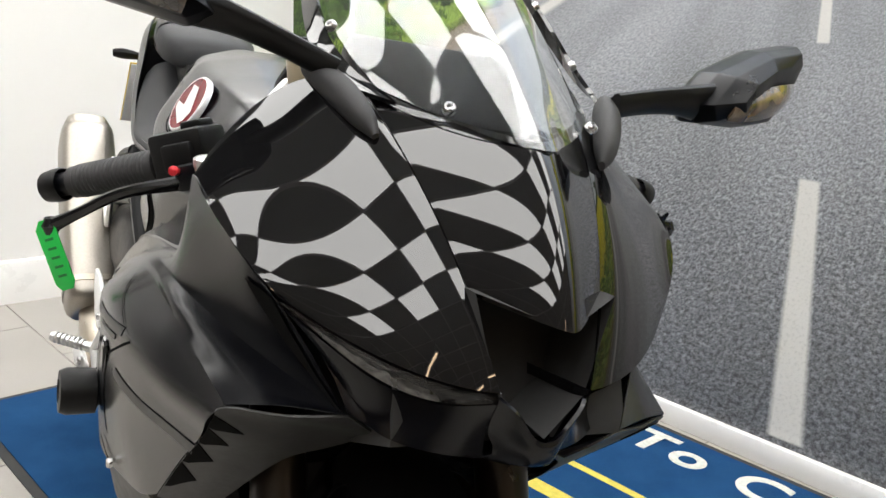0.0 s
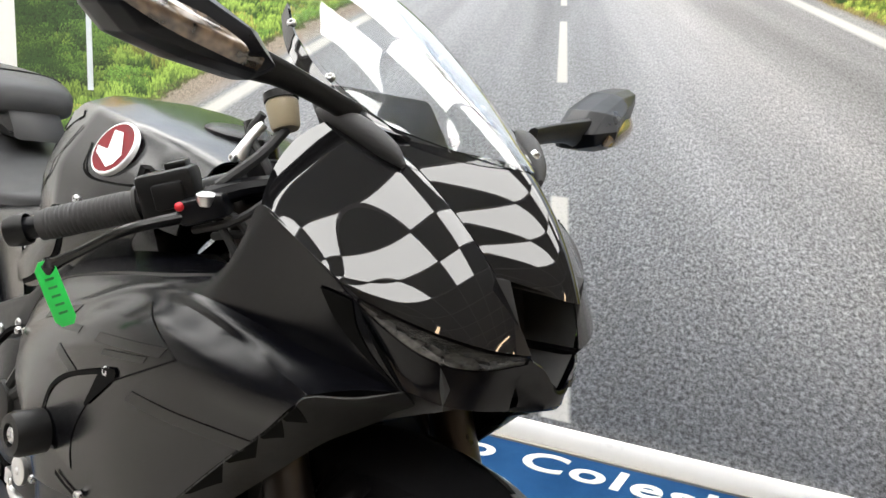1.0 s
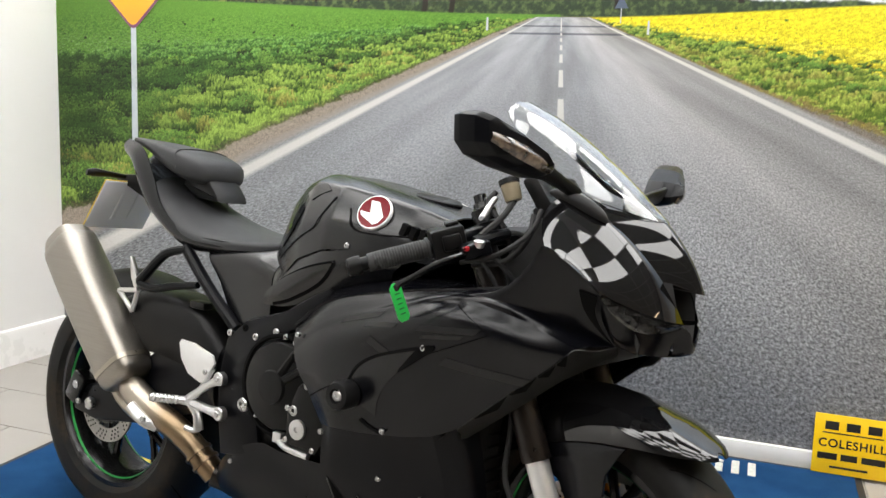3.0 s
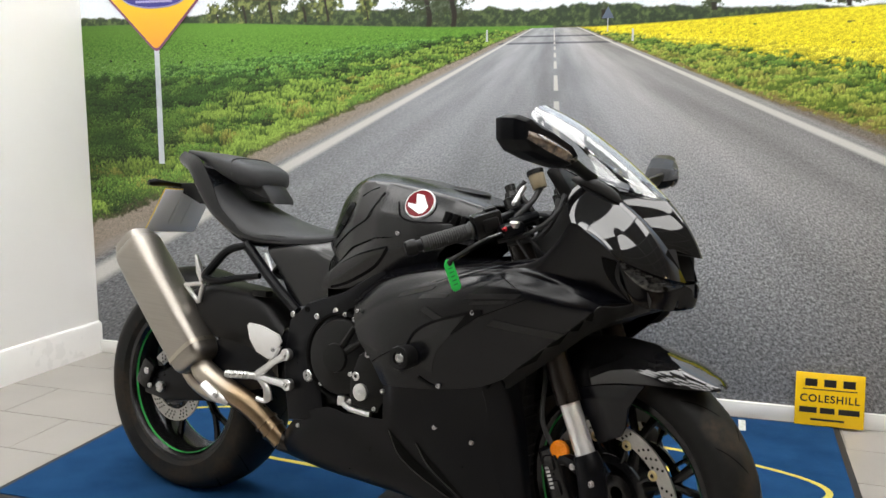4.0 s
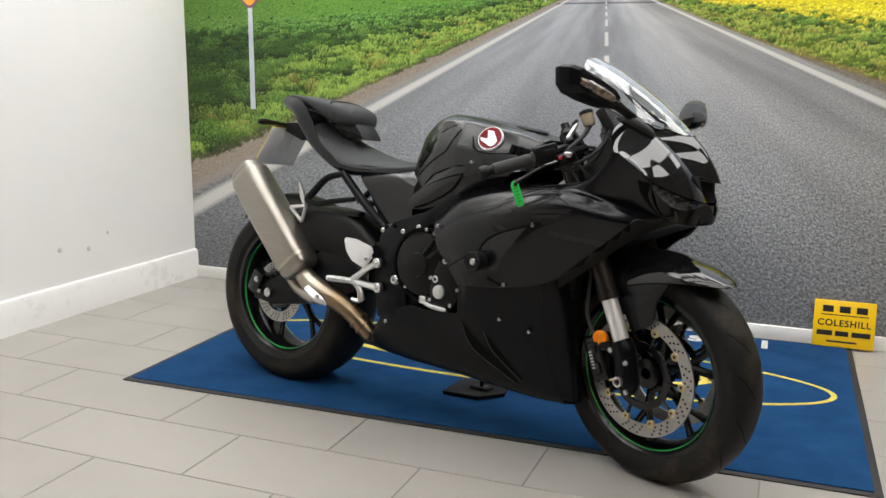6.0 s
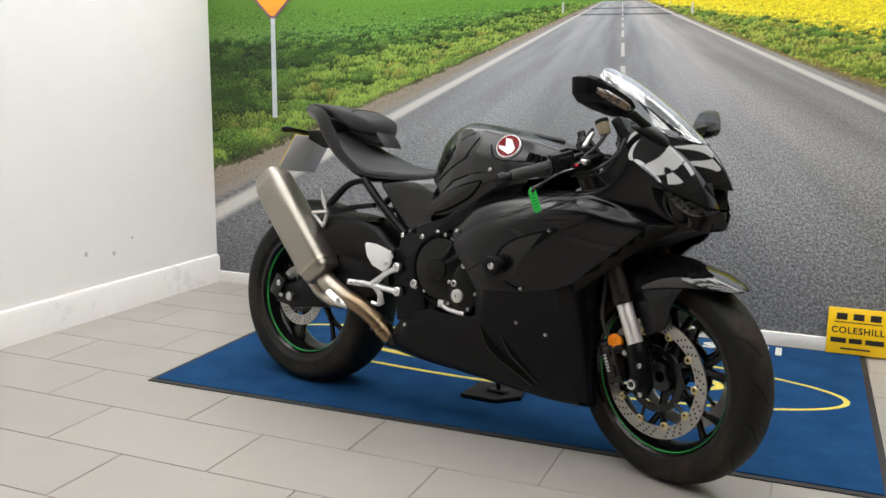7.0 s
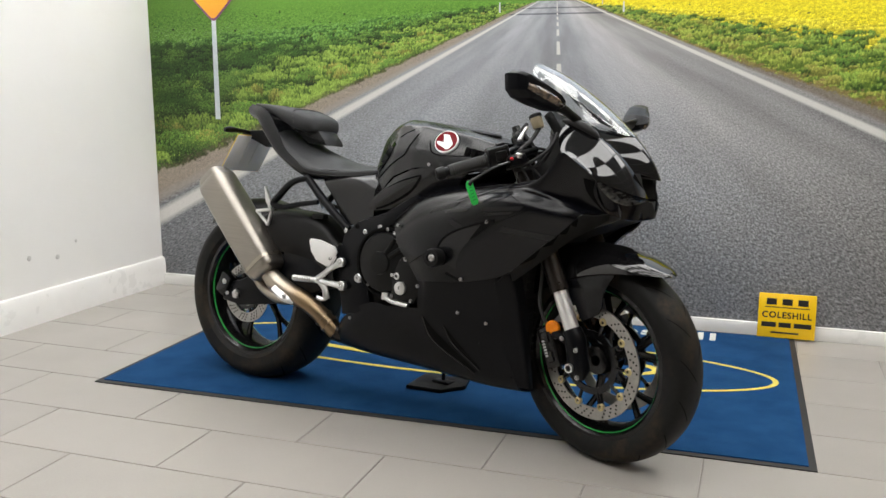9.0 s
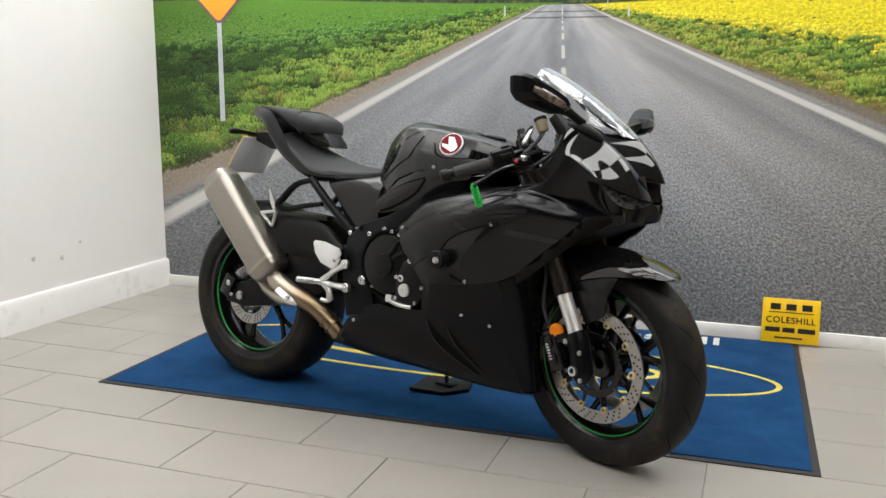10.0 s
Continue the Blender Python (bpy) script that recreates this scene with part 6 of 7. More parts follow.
for side in (1, -1):
    n_dir = Vector((0.12, -0.88 * side, 0.46)).normalized()
    c0 = B(-0.478, 0.1575 * side, 0.884)
    bm = bmesh.new()
    lathe(bm, [(-0.004, 0.037), (0.002, 0.037), (0.0035, 0.0355), (0.0035, 0.034)], c0, n_dir, 48)
    badge = part("tank_badge", bm, BADGE_W, tank, "round red and silver tank badge")
    bm = bmesh.new()
    lathe(bm, [(0.0, 0.0345), (0.003, 0.0345), (0.0034, 0.0)], c0, n_dir, 48)
    part("badge_face", bm, BADGE, badge)
    ax = (Vector((1, 0, 0)) - n_dir * n_dir.x).normalized()
    ay = n_dir.cross(ax) * side * -1
    if ay.z < 0:
        ay = -ay
    bm = bmesh.new()
    for poly in (((-0.015, 0.023), (0.004, 0.022), (0.024, -0.007), (0.018, -0.021), (0.008, -0.027), (-0.026, -0.011), (-0.030, -0.002), (-0.007, -0.004)),):
        bm.faces.new([bm.verts.new(c0 + n_dir * 0.0042 + ax * a + ay * b) for a, b in poly])
    part("badge_shape", bm, BADGE_W, badge, "silver wing-like shape", fix=False, smooth=0)
    bolt(B(-0.519, 0.181 * side, 0.815), (0, -side, 0), 0.0055, tank)
    tskin = tank_skin[side]
    part("tank_hollow", draped(tskin, [(-0.752, 0.785), (-0.738, 0.830), (-0.698, 0.882)], [(-0.738, 0.788), (-0.700, 0.826), (-0.676, 0.872)], 0.0016, 5), GLOSS, tank, "gloss black hollow in the tank cover", fix=False)
    part("panel_joint", draped(tskin, [(-0.540, 0.886), (-0.514, 0.848), (-0.460, 0.842), (-0.387, 0.846)], [(-0.537, 0.886), (-0.511, 0.851), (-0.460, 0.8445), (-0.387, 0.8485)], 0.0012, 6), DARK, tank, fix=False)
    crease = [(-0.742, 0.764), (-0.704, 0.793), (-0.659, 0.820), (-0.620, 0.842), (-0.607, 0.868), (-0.588, 0.906)]
    part("panel_joint", draped(tskin, crease, [(x + 0.004, h - 0.0015) for x, h in crease], 0.0012, 6), DARK, tank, fix=False)
    for k in range(3):
        bm = bmesh.new()
        x = -0.405 + 0.022 * k
        prism(bm, [(x, 0.872 - 0.004 * k), (x + 0.013, 0.868 - 0.004 * k), (x + 0.004, 0.846 - 0.004 * k), (x - 0.008, 0.850 - 0.004 * k)], -0.150 * side, -0.163 * side)
        part("tank_vent", bm, DARK, tank, "small dark vent slot")
    cover = [[(-0.640, 0.160, 0.785), (-0.560, 0.182, 0.800), (-0.470, 0.180, 0.812), (-0.380, 0.165, 0.815)],
             [(-0.700, 0.152, 0.735), (-0.610, 0.178, 0.757), (-0.500, 0.182, 0.780), (-0.400, 0.165, 0.790)],
             [(-0.755, 0.146, 0.690), (-0.680, 0.165, 0.712), (-0.560, 0.172, 0.742), (-0.420, 0.158, 0.772)],
             [(-0.770, 0.138, 0.660), (-0.690, 0.150, 0.668), (-0.590, 0.152, 0.700), (-0.430, 0.145, 0.755)]]
    tank_cover = panel("tank_side_cover", cover, SATIN2, side, "satin black tank side cover", 4, 4, 0.003)
    cover_skin = smooth_grid(Bs(cover, side), 4, 4)
    rim_up = [(-0.738, 0.677), (-0.714, 0.718), (-0.652, 0.750), (-0.587, 0.772), (-0.545, 0.783)]
    rim_low = [(-0.734, 0.670), (-0.679, 0.687), (-0.605, 0.724), (-0.568, 0.752), (-0.545, 0.780)]
    for line in (rim_up, rim_low):
        part("cover_groove", draped(cover_skin, line, [(x + 0.003, h - 0.0065) for x, h in line], 0.0012, 6), DARK, tank_cover, "dark groove round the raised knee panel", fix=False)
    part("knee_panel", draped(cover_skin, [(x, h - 0.005) for x, h in rim_up], rim_low, 0.0035, 6), SATIN2, tank_cover, "raised satin black knee panel", fix=False, solid=0.003)
    part("tank_corner", draped(tskin, [(-0.692, 0.905), (-0.665, 0.921), (-0.634, 0.930)], [(-0.660, 0.893), (-0.637, 0.907), (-0.612, 0.917)], 0.0018, 5), GLOSS, tank, "small gloss black facet at the tank corner", fix=False)
bm = bmesh.new()
lathe(bm, [(0.0, 0.050), (0.004, 0.050), (0.008, 0.044), (0.008, 0.0)], B(-0.440, 0, 0.918), (0.15, 0, 1), 36)
part("fuel_cap", bm, PLASTIC, tank)

# ---- seats and tail
seat_rows = []
for x, mid, edge, hw in ((-0.745, 0.815, 0.800, 0.050), (-0.790, 0.803, 0.787, 0.092), (-0.870, 0.797, 0.778, 0.120), (-0.970, 0.808, 0.774, 0.130), (-1.065, 0.836, 0.781, 0.130),
                         (-1.150, 0.866, 0.822, 0.116), (-1.215, 0.892, 0.866, 0.096), (-1.245, 0.905, 0.886, 0.078)):
    seat_rows.append([(x + 0.012 * abs(f), f * hw, edge + (mid - edge) * (1 - abs(f) ** 2.2) - (0.016 if abs(f) == 1 else 0)) for f in (-1, -0.95, -0.5, 0, 0.5, 0.95, 1)])
panel("rider_seat", seat_rows, SEAT, 1, "black vinyl rider seat", 5, 4, 0.012, smooth=50)
bm = bmesh.new()
rows = []
for x, lo, hi, hw in ((-1.076, 0.902, 0.930, 0.050), (-1.090, 0.893, 0.952, 0.076), (-1.140, 0.898, 0.970, 0.090), (-1.200, 0.918, 0.980, 0.086), (-1.290, 0.955, 0.989, 0.064), (-1.395, 0.982, 0.995, 0.028)):
    ring_pts = []
    for k in range(20):
        a = 2 * math.pi * k / 20
        ca, sa = math.cos(a), math.sin(a)
        ring_pts.append(B(x, hw * math.copysign(abs(ca) ** 0.6, ca), (lo + hi) / 2 + (hi - lo) / 2 * math.copysign(abs(sa) ** 0.6, sa)))
    rows.append(ring_pts)
cols = [spline([r[k] for r in rows], 4) for k in range(20)]
vs = quads(bm, [list(r) for r in zip(*cols)], wrap=True)
bm.faces.new(vs[0])
bm.faces.new(vs[-1])
pillion = part("pillion_seat", bm, SEAT, bike, "small raised black pillion seat", smooth=60)
bm = bmesh.new()
tube(bm, [B(-1.150, -0.091, 0.925), B(-1.165, -0.070, 0.970), B(-1.165, 0.070, 0.970), B(-1.150, 0.091, 0.925)], 0.003, 8, 6, flat=0.4)
part("seat_strap", bm, RUBBER, pillion)
bm = bmesh.new()
prism(bm, [(-1.036, 0.856), (-1.042, 0.872), (-1.072, 0.904), (-1.10, 0.914), (-1.15, 0.924), (-1.17, 0.89), (-1.12, 0.86)], -0.050, 0.050, 0.012)
part("seat_hump", bm, PLASTIC, bike, "black plastic hump between the seats")
for side in (1, -1):
    tail = [[(-0.830, 0.108, 0.772), (-0.930, 0.122, 0.776), (-1.050, 0.124, 0.780), (-1.156, 0.112, 0.833), (-1.215, 0.096, 0.898), (-1.290, 0.075, 0.966), (-1.395, 0.039, 0.988)],
            [(-0.840, 0.110, 0.764), (-0.930, 0.124, 0.759), (-1.055, 0.128, 0.764), (-1.178, 0.116, 0.818), (-1.250, 0.102, 0.880), (-1.320, 0.082, 0.945), (-1.408, 0.045, 0.970)],
            [(-0.870, 0.092, 0.755), (-0.950, 0.100, 0.748), (-1.065, 0.100, 0.748), (-1.185, 0.095, 0.806), (-1.260, 0.086, 0.866), (-1.330, 0.066, 0.926), (-1.400, 0.035, 0.948)],
            [(-0.880, 0.0, 0.750), (-0.960, 0.0, 0.742), (-1.065, 0.0, 0.742), (-1.175, 0.0, 0.800), (-1.250, 0.0, 0.860), (-1.325, 0.0, 0.915), (-1.392, 0.0, 0.942)]]
    side_cover = [[(-0.985, 0.090, 0.760), (-0.900, 0.090, 0.775), (-0.800, 0.088, 0.780), (-0.745, 0.090, 0.775)],
                  [(-0.975, 0.116, 0.735), (-0.895, 0.128, 0.745), (-0.800, 0.140, 0.745), (-0.738, 0.146, 0.730)],
                  [(-0.930, 0.118, 0.685), (-0.870, 0.126, 0.690), (-0.800, 0.136, 0.690), (-0.745, 0.142, 0.682)],
                  [(-0.875, 0.118, 0.600), (-0.840, 0.124, 0.605), (-0.790, 0.130, 0.615), (-0.750, 0.134, 0.620)]]
    panel("seat_side_cover", side_cover, SATIN2, side, "satin black cover under the seat", 4, 4, 0.003)
    panel("tail_cowl", tail, SATIN, side, "satin black tail cowl", 4, 5, 0.003)
bm = bmesh.new()
prism(bm, [(-1.30, 0.86), (-1.36, 0.90), (-1.45, 0.895), (-1.46, 0.880), (-1.40, 0.862), (-1.34, 0.84)], -0.028, 0.028, 0.006)
holder = part("plate_holder", bm, PLASTIC, bike, "black number plate holder")
for side in (1, -1):
    bm = bmesh.new()
    tube(bm, [B(-1.42, 0.02 * side, 0.888), B(-1.43, 0.07 * side, 0.892), B(-1.44, 0.105 * side, 0.893), B(-1.445, 0.125 * side, 0.892)], [0.008, 0.009, 0.013, 0.009], 10, 4, flat=0.7)
    part("rear_indicator", bm, PLASTIC, holder, "slim black rear indicator")
bm = bmesh.new()
mp = Matrix.Translation(B(-1.445, 0.0, 0.816)) @ Matrix.Rotation(radians(32), 4, "Y")
box(bm, (-0.0015, -0.092, -0.080), (0.0015, 0.092, 0.070), 0.001, mp)
plate = part("number_plate", bm, PLATEM, holder, "number plate seen from its grey back")
bm = bmesh.new()
box(bm, (-0.0035, -0.094, -0.082), (-0.0016, 0.094, 0.072), 0, mp)
part("plate_face", bm, PLATEY, holder, "yellow plate face", smooth=0)
for y in (-0.022, 0.026):
    bm = bmesh.new()
    box(bm, (0.0014, y - 0.006, -0.05), (0.0030, y + 0.006, 0.05), 0.001, mp)
    part("plate_clip", bm, PLATEM, holder)

# ---- rear subframe, hanger, swingarm, hugger
for side in (1, -1):
    bm = bmesh.new()
    tube(bm, [B(-0.855, 0.125 * side, 0.590), B(-0.95, 0.128 * side, 0.665), B(-1.045, 0.125 * side, 0.748)], 0.0135, 10, 4)
    part("subframe_rail", bm, FRAMEP, bike, "black subframe rail")
    bm = bmesh.new()
    tube(bm, [B(-1.035, 0.130 * side, 0.745), B(-1.10, 0.136 * side, 0.725), B(-1.155, 0.138 * side, 0.675), B(-1.178, 0.138 * side, 0.648), B(-1.13, 0.138 * side, 0.640), B(-1.06, 0.136 * side, 0.655), B(-0.985, 0.132 * side, 0.668)], [0.010, 0.011, 0.012, 0.012, 0.010, 0.009, 0.008], 10, 5)
    part("pillion_hanger", bm, FRAMEP, bike, "black looped pillion bracket")
    bm = bmesh.new()
    prism(bm, [(-1.222, 0.705), (-1.216, 0.702), (-1.182, 0.640), (-1.196, 0.630), (-1.212, 0.655)], -0.130 * side, -0.142 * side, 0.002)
    part("pillion_peg", bm, ALU, bike, "folded silver pillion peg")
bm = bmesh.new()
for a, b in (((-1.250, 0.618), (-1.180, 0.628)), ((-1.180, 0.628), (-1.195, 0.575)), ((-1.195, 0.575), (-1.250, 0.618))):
    tube(bm, [B(a[0], 0.142, a[1]), B((a[0] + b[0]) / 2, 0.142, (a[1] + b[1]) / 2), B(b[0], 0.142, b[1])], 0.006, 8, 2)
part("exhaust_bracket", bm, ALU, bike, "silver triangular exhaust bracket")
for side in (1, -1):
    bm = bmesh.new()
    prism(bm, [(-0.80, 0.52), (-0.80, 0.41), (-0.95, 0.38), (-1.10, 0.315), (-1.33, 0.275), (-1.42, 0.285), (-1.43, 0.345), (-1.34, 0.365), (-1.20, 0.43), (-1.08, 0.525), (-0.95, 0.545)], -0.085 * side, -0.122 * side, 0.008)
    part("swingarm", bm, FRAMEP, bike, "black aluminium swingarm")
bm = bmesh.new()
rows = []
for a in np.linspace(radians(20), radians(122), 14):
    row = []
    for f in np.linspace(-1, 1, 13):
        r = 0.340 - 0.06 * abs(f) ** 3
        row.append(Vector((REAR[0] + math.cos(a) * r, 0.118 * f, REAR[2] + math.sin(a) * r)))
    rows.append(row)
quads(bm, rows)
part("rear_hugger", bm, PLASTIC, bike, "black plastic rear wheel hugger", fix=False, solid=0.003)
bm = bmesh.new()
rows = [[B(-1.26, s, 0.600 - d), B(-1.18, s, 0.625 - d), B(-1.05, s, 0.622 - d), B(-0.97, s, 0.600 - d), B(-0.90, s, 0.545 - d)] for s, d in ((0.02, 0.0), (0.10, 0.002), (0.128, 0.03), (0.132, 0.10), (0.122, 0.14))]
quads(bm, smooth_grid(rows, 4, 5))
part("swingarm_guard", bm, PLASTIC, bike, "black moulded guard over the swingarm", fix=False, solid=0.003)
bm = bmesh.new()
box(bm, (-1.015, -0.126, 0.612), (-0.965, -0.095, 0.630), 0.005)
part("guard_clip", bm, PLASTIC, bike)
bm = bmesh.new()
lathe(bm, [(0.0, 0.016), (0.012, 0.016), (0.014, 0.012), (0.014, 0.0)], B(REAR[0], 0.122, REAR[2]), (0, -1, 0), 6)
part("axle_nut", bm, STEEL, bike)
bm = bmesh.new()
m = Matrix.Translation(B(-1.405, 0.118, 0.345)) @ Matrix.Rotation(radians(25), 4, "Y")
box(bm, (-0.025, -0.020, -0.040), (0.025, 0.022, 0.040), 0.008, m)
part("rear_caliper", bm, RIM, bike, "small black rear brake caliper")
bolt(B(-1.395, 0.138, 0.355), (0, -1, 0), 0.010)
bolt(B(-1.38, 0.138, 0.315), (0, -1, 0), 0.007)

# ---- exhaust
bm = bmesh.new()
a0, a1 = B(-1.165, 0.160, 0.420), B(-1.430, 0.168, 0.712)
ax = (a1 - a0).normalized()
ay = Vector((0, -1, 0.0))
ay = (ay - ax * ay.dot(ax)).normalized()
az = ax.cross(ay)
L = (a1 - a0).length


def oval(t, k):
    out = []
    for i in range(28):
        q = 2 * math.pi * i / 28
        cq, sq = math.cos(q), math.sin(q)
        out.append(a0 + ax * t + ay * (0.054 * k * math.copysign(abs(cq) ** 0.5, cq)) + az * (0.063 * k * math.copysign(abs(sq) ** 0.5, sq)))
    return out


vs = quads(bm, [oval(t, k) for t, k in ((-0.01, 0.70), (0.0, 0.86), (0.012, 0.93), (0.05, 0.97), (0.15, 1.0), (0.30, 1.0), (L - 0.02, 0.97), (L - 0.004, 0.93), (L, 0.86))], wrap=True)
bm.faces.new(vs[0])
muffler = part("muffler", bm, TITAN, bike, "brushed titanium silencer", smooth=50)
bm = bmesh.new()
vs = quads(bm, [oval(t, k) for t, k in ((L - 0.001, 0.87), (L + 0.010, 0.84), (L + 0.024, 0.74), (L + 0.026, 0.50), (L - 0.03, 0.45))], wrap=True)
bm.faces.new(vs[-1])
part("muffler_end", bm, TITAN, muffler, "pale metal end cap")
bm = bmesh.new()
vs = quads(bm, [oval(t, k) for t, k in ((0.028, 0.955), (0.028, 0.985), (0.040, 0.99), (0.040, 0.96))], wrap=True)
part("muffler_band", bm, PIPE, muffler)
bm = bmesh.new()
tube(bm, [B(-1.185, 0.158, 0.432), B(-1.135, 0.153, 0.388), B(-1.075, 0.147, 0.358), B(-1.008, 0.138, 0.334), B(-0.955, 0.128, 0.302), B(-0.920, 0.119, 0.272), B(-0.895, 0.108, 0.246)], [0.026, 0.033, 0.032, 0.030, 0.029, 0.029, 0.028], 18, 6)
part("link_pipe", bm, PIPE, bike, "heat-tinted steel link pipe")
bm = bmesh.new()
tube(bm, [B(-1.238, 0.140, 0.388), B(-1.200, 0.132, 0.352), B(-1.136, 0.128, 0.328), B(-1.060, 0.132, 0.336)], [0.015, 0.019, 0.019, 0.016], 14, 5)
part("balance_pipe", bm, PIPE, bike, "thin steel pipe under the link pipe")
for t in (0.0, 1.0):
    bm = bmesh.new()
    a, b = B(-0.942 + 0.020 * t, 0.1245 - 0.005 * t, 0.291 - 0.017 * t), B(-0.936 + 0.020 * t, 0.1230 - 0.005 * t, 0.286 - 0.017 * t)
    tube(bm, [a, (a + b) / 2, b], 0.0335, 18, 2)
    part("pipe_clamp", bm, PIPE, bike, "narrow heat-tinted pipe clamp")
bm = bmesh.new()
tube(bm, [B(-0.899, 0.110, 0.250), B(-0.83, 0.06, 0.228), B(-0.75, 0.0, 0.225), B(-0.55, 0.0, 0.22)], 0.030, 14, 5)
part("collector_pipe", bm, BRONZE, bike)
bm = bmesh.new()
tube(bm, [B(-1.11, 0.190, 0.372), B(-1.065, 0.185, 0.345), B(-1.04, 0.165, 0.330)], [0.012, 0.014, 0.010], 8, 3, flat=0.5)
part("pipe_strap", bm, ALU, bike)
bolt(B(-1.06, 0.190, 0.350), (0, -1, 0), 0.008)

# ---- frame, engine and footrests
for side in (1, -1):
    bm = bmesh.new()
    prism(bm, [(-0.560, 0.735), (-0.683, 0.660), (-0.792, 0.622), (-0.846, 0.575), (-0.862, 0.481), (-0.850, 0.391), (-0.835, 0.320), (-0.735, 0.335), (-0.722, 0.372), (-0.741, 0.441), (-0.738, 0.513), (-0.716, 0.569), (-0.659, 0.622), (-0.560, 0.640)], -0.110 * side, -0.162 * side, 0.009)
    frame_ob = part("frame_spar", bm, FRAMEP, bike, "black aluminium frame spar")
    for x, h in ((-0.835, 0.588), (-0.758, 0.592), (-0.700, 0.612), (-0.790, 0.606)):
        bolt(B(x, 0.161 * side, h), (0, -side, 0), 0.008, frame_ob, STEEL if x != -0.790 else DARK)
    bolt(B(-0.772, 0.162 * side, 0.444), (0, -side, 0), 0.015, frame_ob, STEEL, 0.009)
bm = bmesh.new()
prism(bm, [(-0.80, 0.30), (-0.40, 0.26), (-0.33, 0.40), (-0.38, 0.66), (-0.60, 0.73), (-0.80, 0.66)], -0.105, 0.105, 0.02)
prism(bm, [(-0.74, 0.36), (-0.50, 0.34), (-0.49, 0.50), (-0.58, 0.62), (-0.72, 0.60)], -0.150, -0.100, 0.012)
engine = part("engine_block", bm, ENGINE, bike, "black engine crankcase")
bm = bmesh.new()
lathe(bm, [(0.0, 0.094), (0.020, 0.094), (0.028, 0.089), (0.033, 0.074), (0.040, 0.044), (0.042, 0.036), (0.049, 0.034), (0.050, 0.030), (0.050, 0.0)], B(-0.672, 0.146, 0.505), (0, -1, 0), 48)
for a in (0.62, 1.05):
    p0, p1 = (B(-0.672 + math.cos(a) * q, 0.184 - 0.12 * (q - 0.036), 0.505 + math.sin(a) * q) for q in (0.036, 0.090))
    rib = bmesh.new()
    tube(rib, [p0, (p0 + p1) / 2, p1], [0.010, 0.009, 0.008], 8, 2)
    part("cover_rib", rib, ENGINE, engine)
part("clutch_cover", bm, ENGINE, engine, "round black clutch cover")
# a dark ring in place of the shade in the gap round the cover
bm = bmesh.new()
lathe(bm, [(0.0, 0.094), (0.018, 0.102), (0.018, 0.108), (-0.01, 0.112)], B(-0.672, 0.150, 0.505), (0, -1, 0), 48)
part("cover_gap", bm, DARK, engine, "dark ring for the shaded gap round the clutch cover")
bm = bmesh.new()
prism(bm, [(-0.625, 0.400), (-0.540, 0.392), (-0.512, 0.440), (-0.530, 0.520), (-0.565, 0.555), (-0.605, 0.520), (-0.625, 0.465)], -0.145, -0.192, 0.012)
part("side_cover", bm, ENGINE, engine, "black pulse cover")
bm = bmesh.new()
lathe(bm, [(0.0, 0.020), (0.006, 0.020), (0.007, 0.017), (0.007, 0.006), (0.003, 0.005), (0.003, 0)], B(-0.586, 0.192, 0.438), (0, -1, 0), 24)
part("timing_plug", bm, ALU, engine, "silver inspection plug")
for x, h, r in ((-0.605, 0.472, 0.011), (-0.560, 0.545, 0.006), (-0.515, 0.468, 0.006), (-0.547, 0.404, 0.006), (-0.620, 0.410, 0.006), (-0.640, 0.600, 0.006), (-0.730, 0.430, 0.006), (-0.665, 0.416, 0.006), (-0.622, 0.474, 0.006), (-0.536, 0.512, 0.006), (-0.575, 0.528, 0.008), (-0.668, 0.608, 0.006)):
    bolt(B(x, 0.190 if x > -0.63 else 0.165, h), (0, -1, 0), r, engine)
bm = bmesh.new()
tube(bm, [B(-0.66, 0.17, 0.40), B(-0.62, 0.185, 0.392), B(-0.56, 0.185, 0.388)], 0.008, 8, 3)
box(bm, (-0.665, -0.182, 0.392), (-0.640, -0.165, 0.415), 0.003)
part("oil_pipe", bm, ALU, engine, "silver oil fittings")
bm = bmesh.new()
tube(bm, [B(-0.60, 0.17, 0.60), B(-0.56, 0.19, 0.58), B(-0.545, 0.19, 0.53)], 0.007, 8, 4)
part("engine_hose", bm, RUBBER, engine)
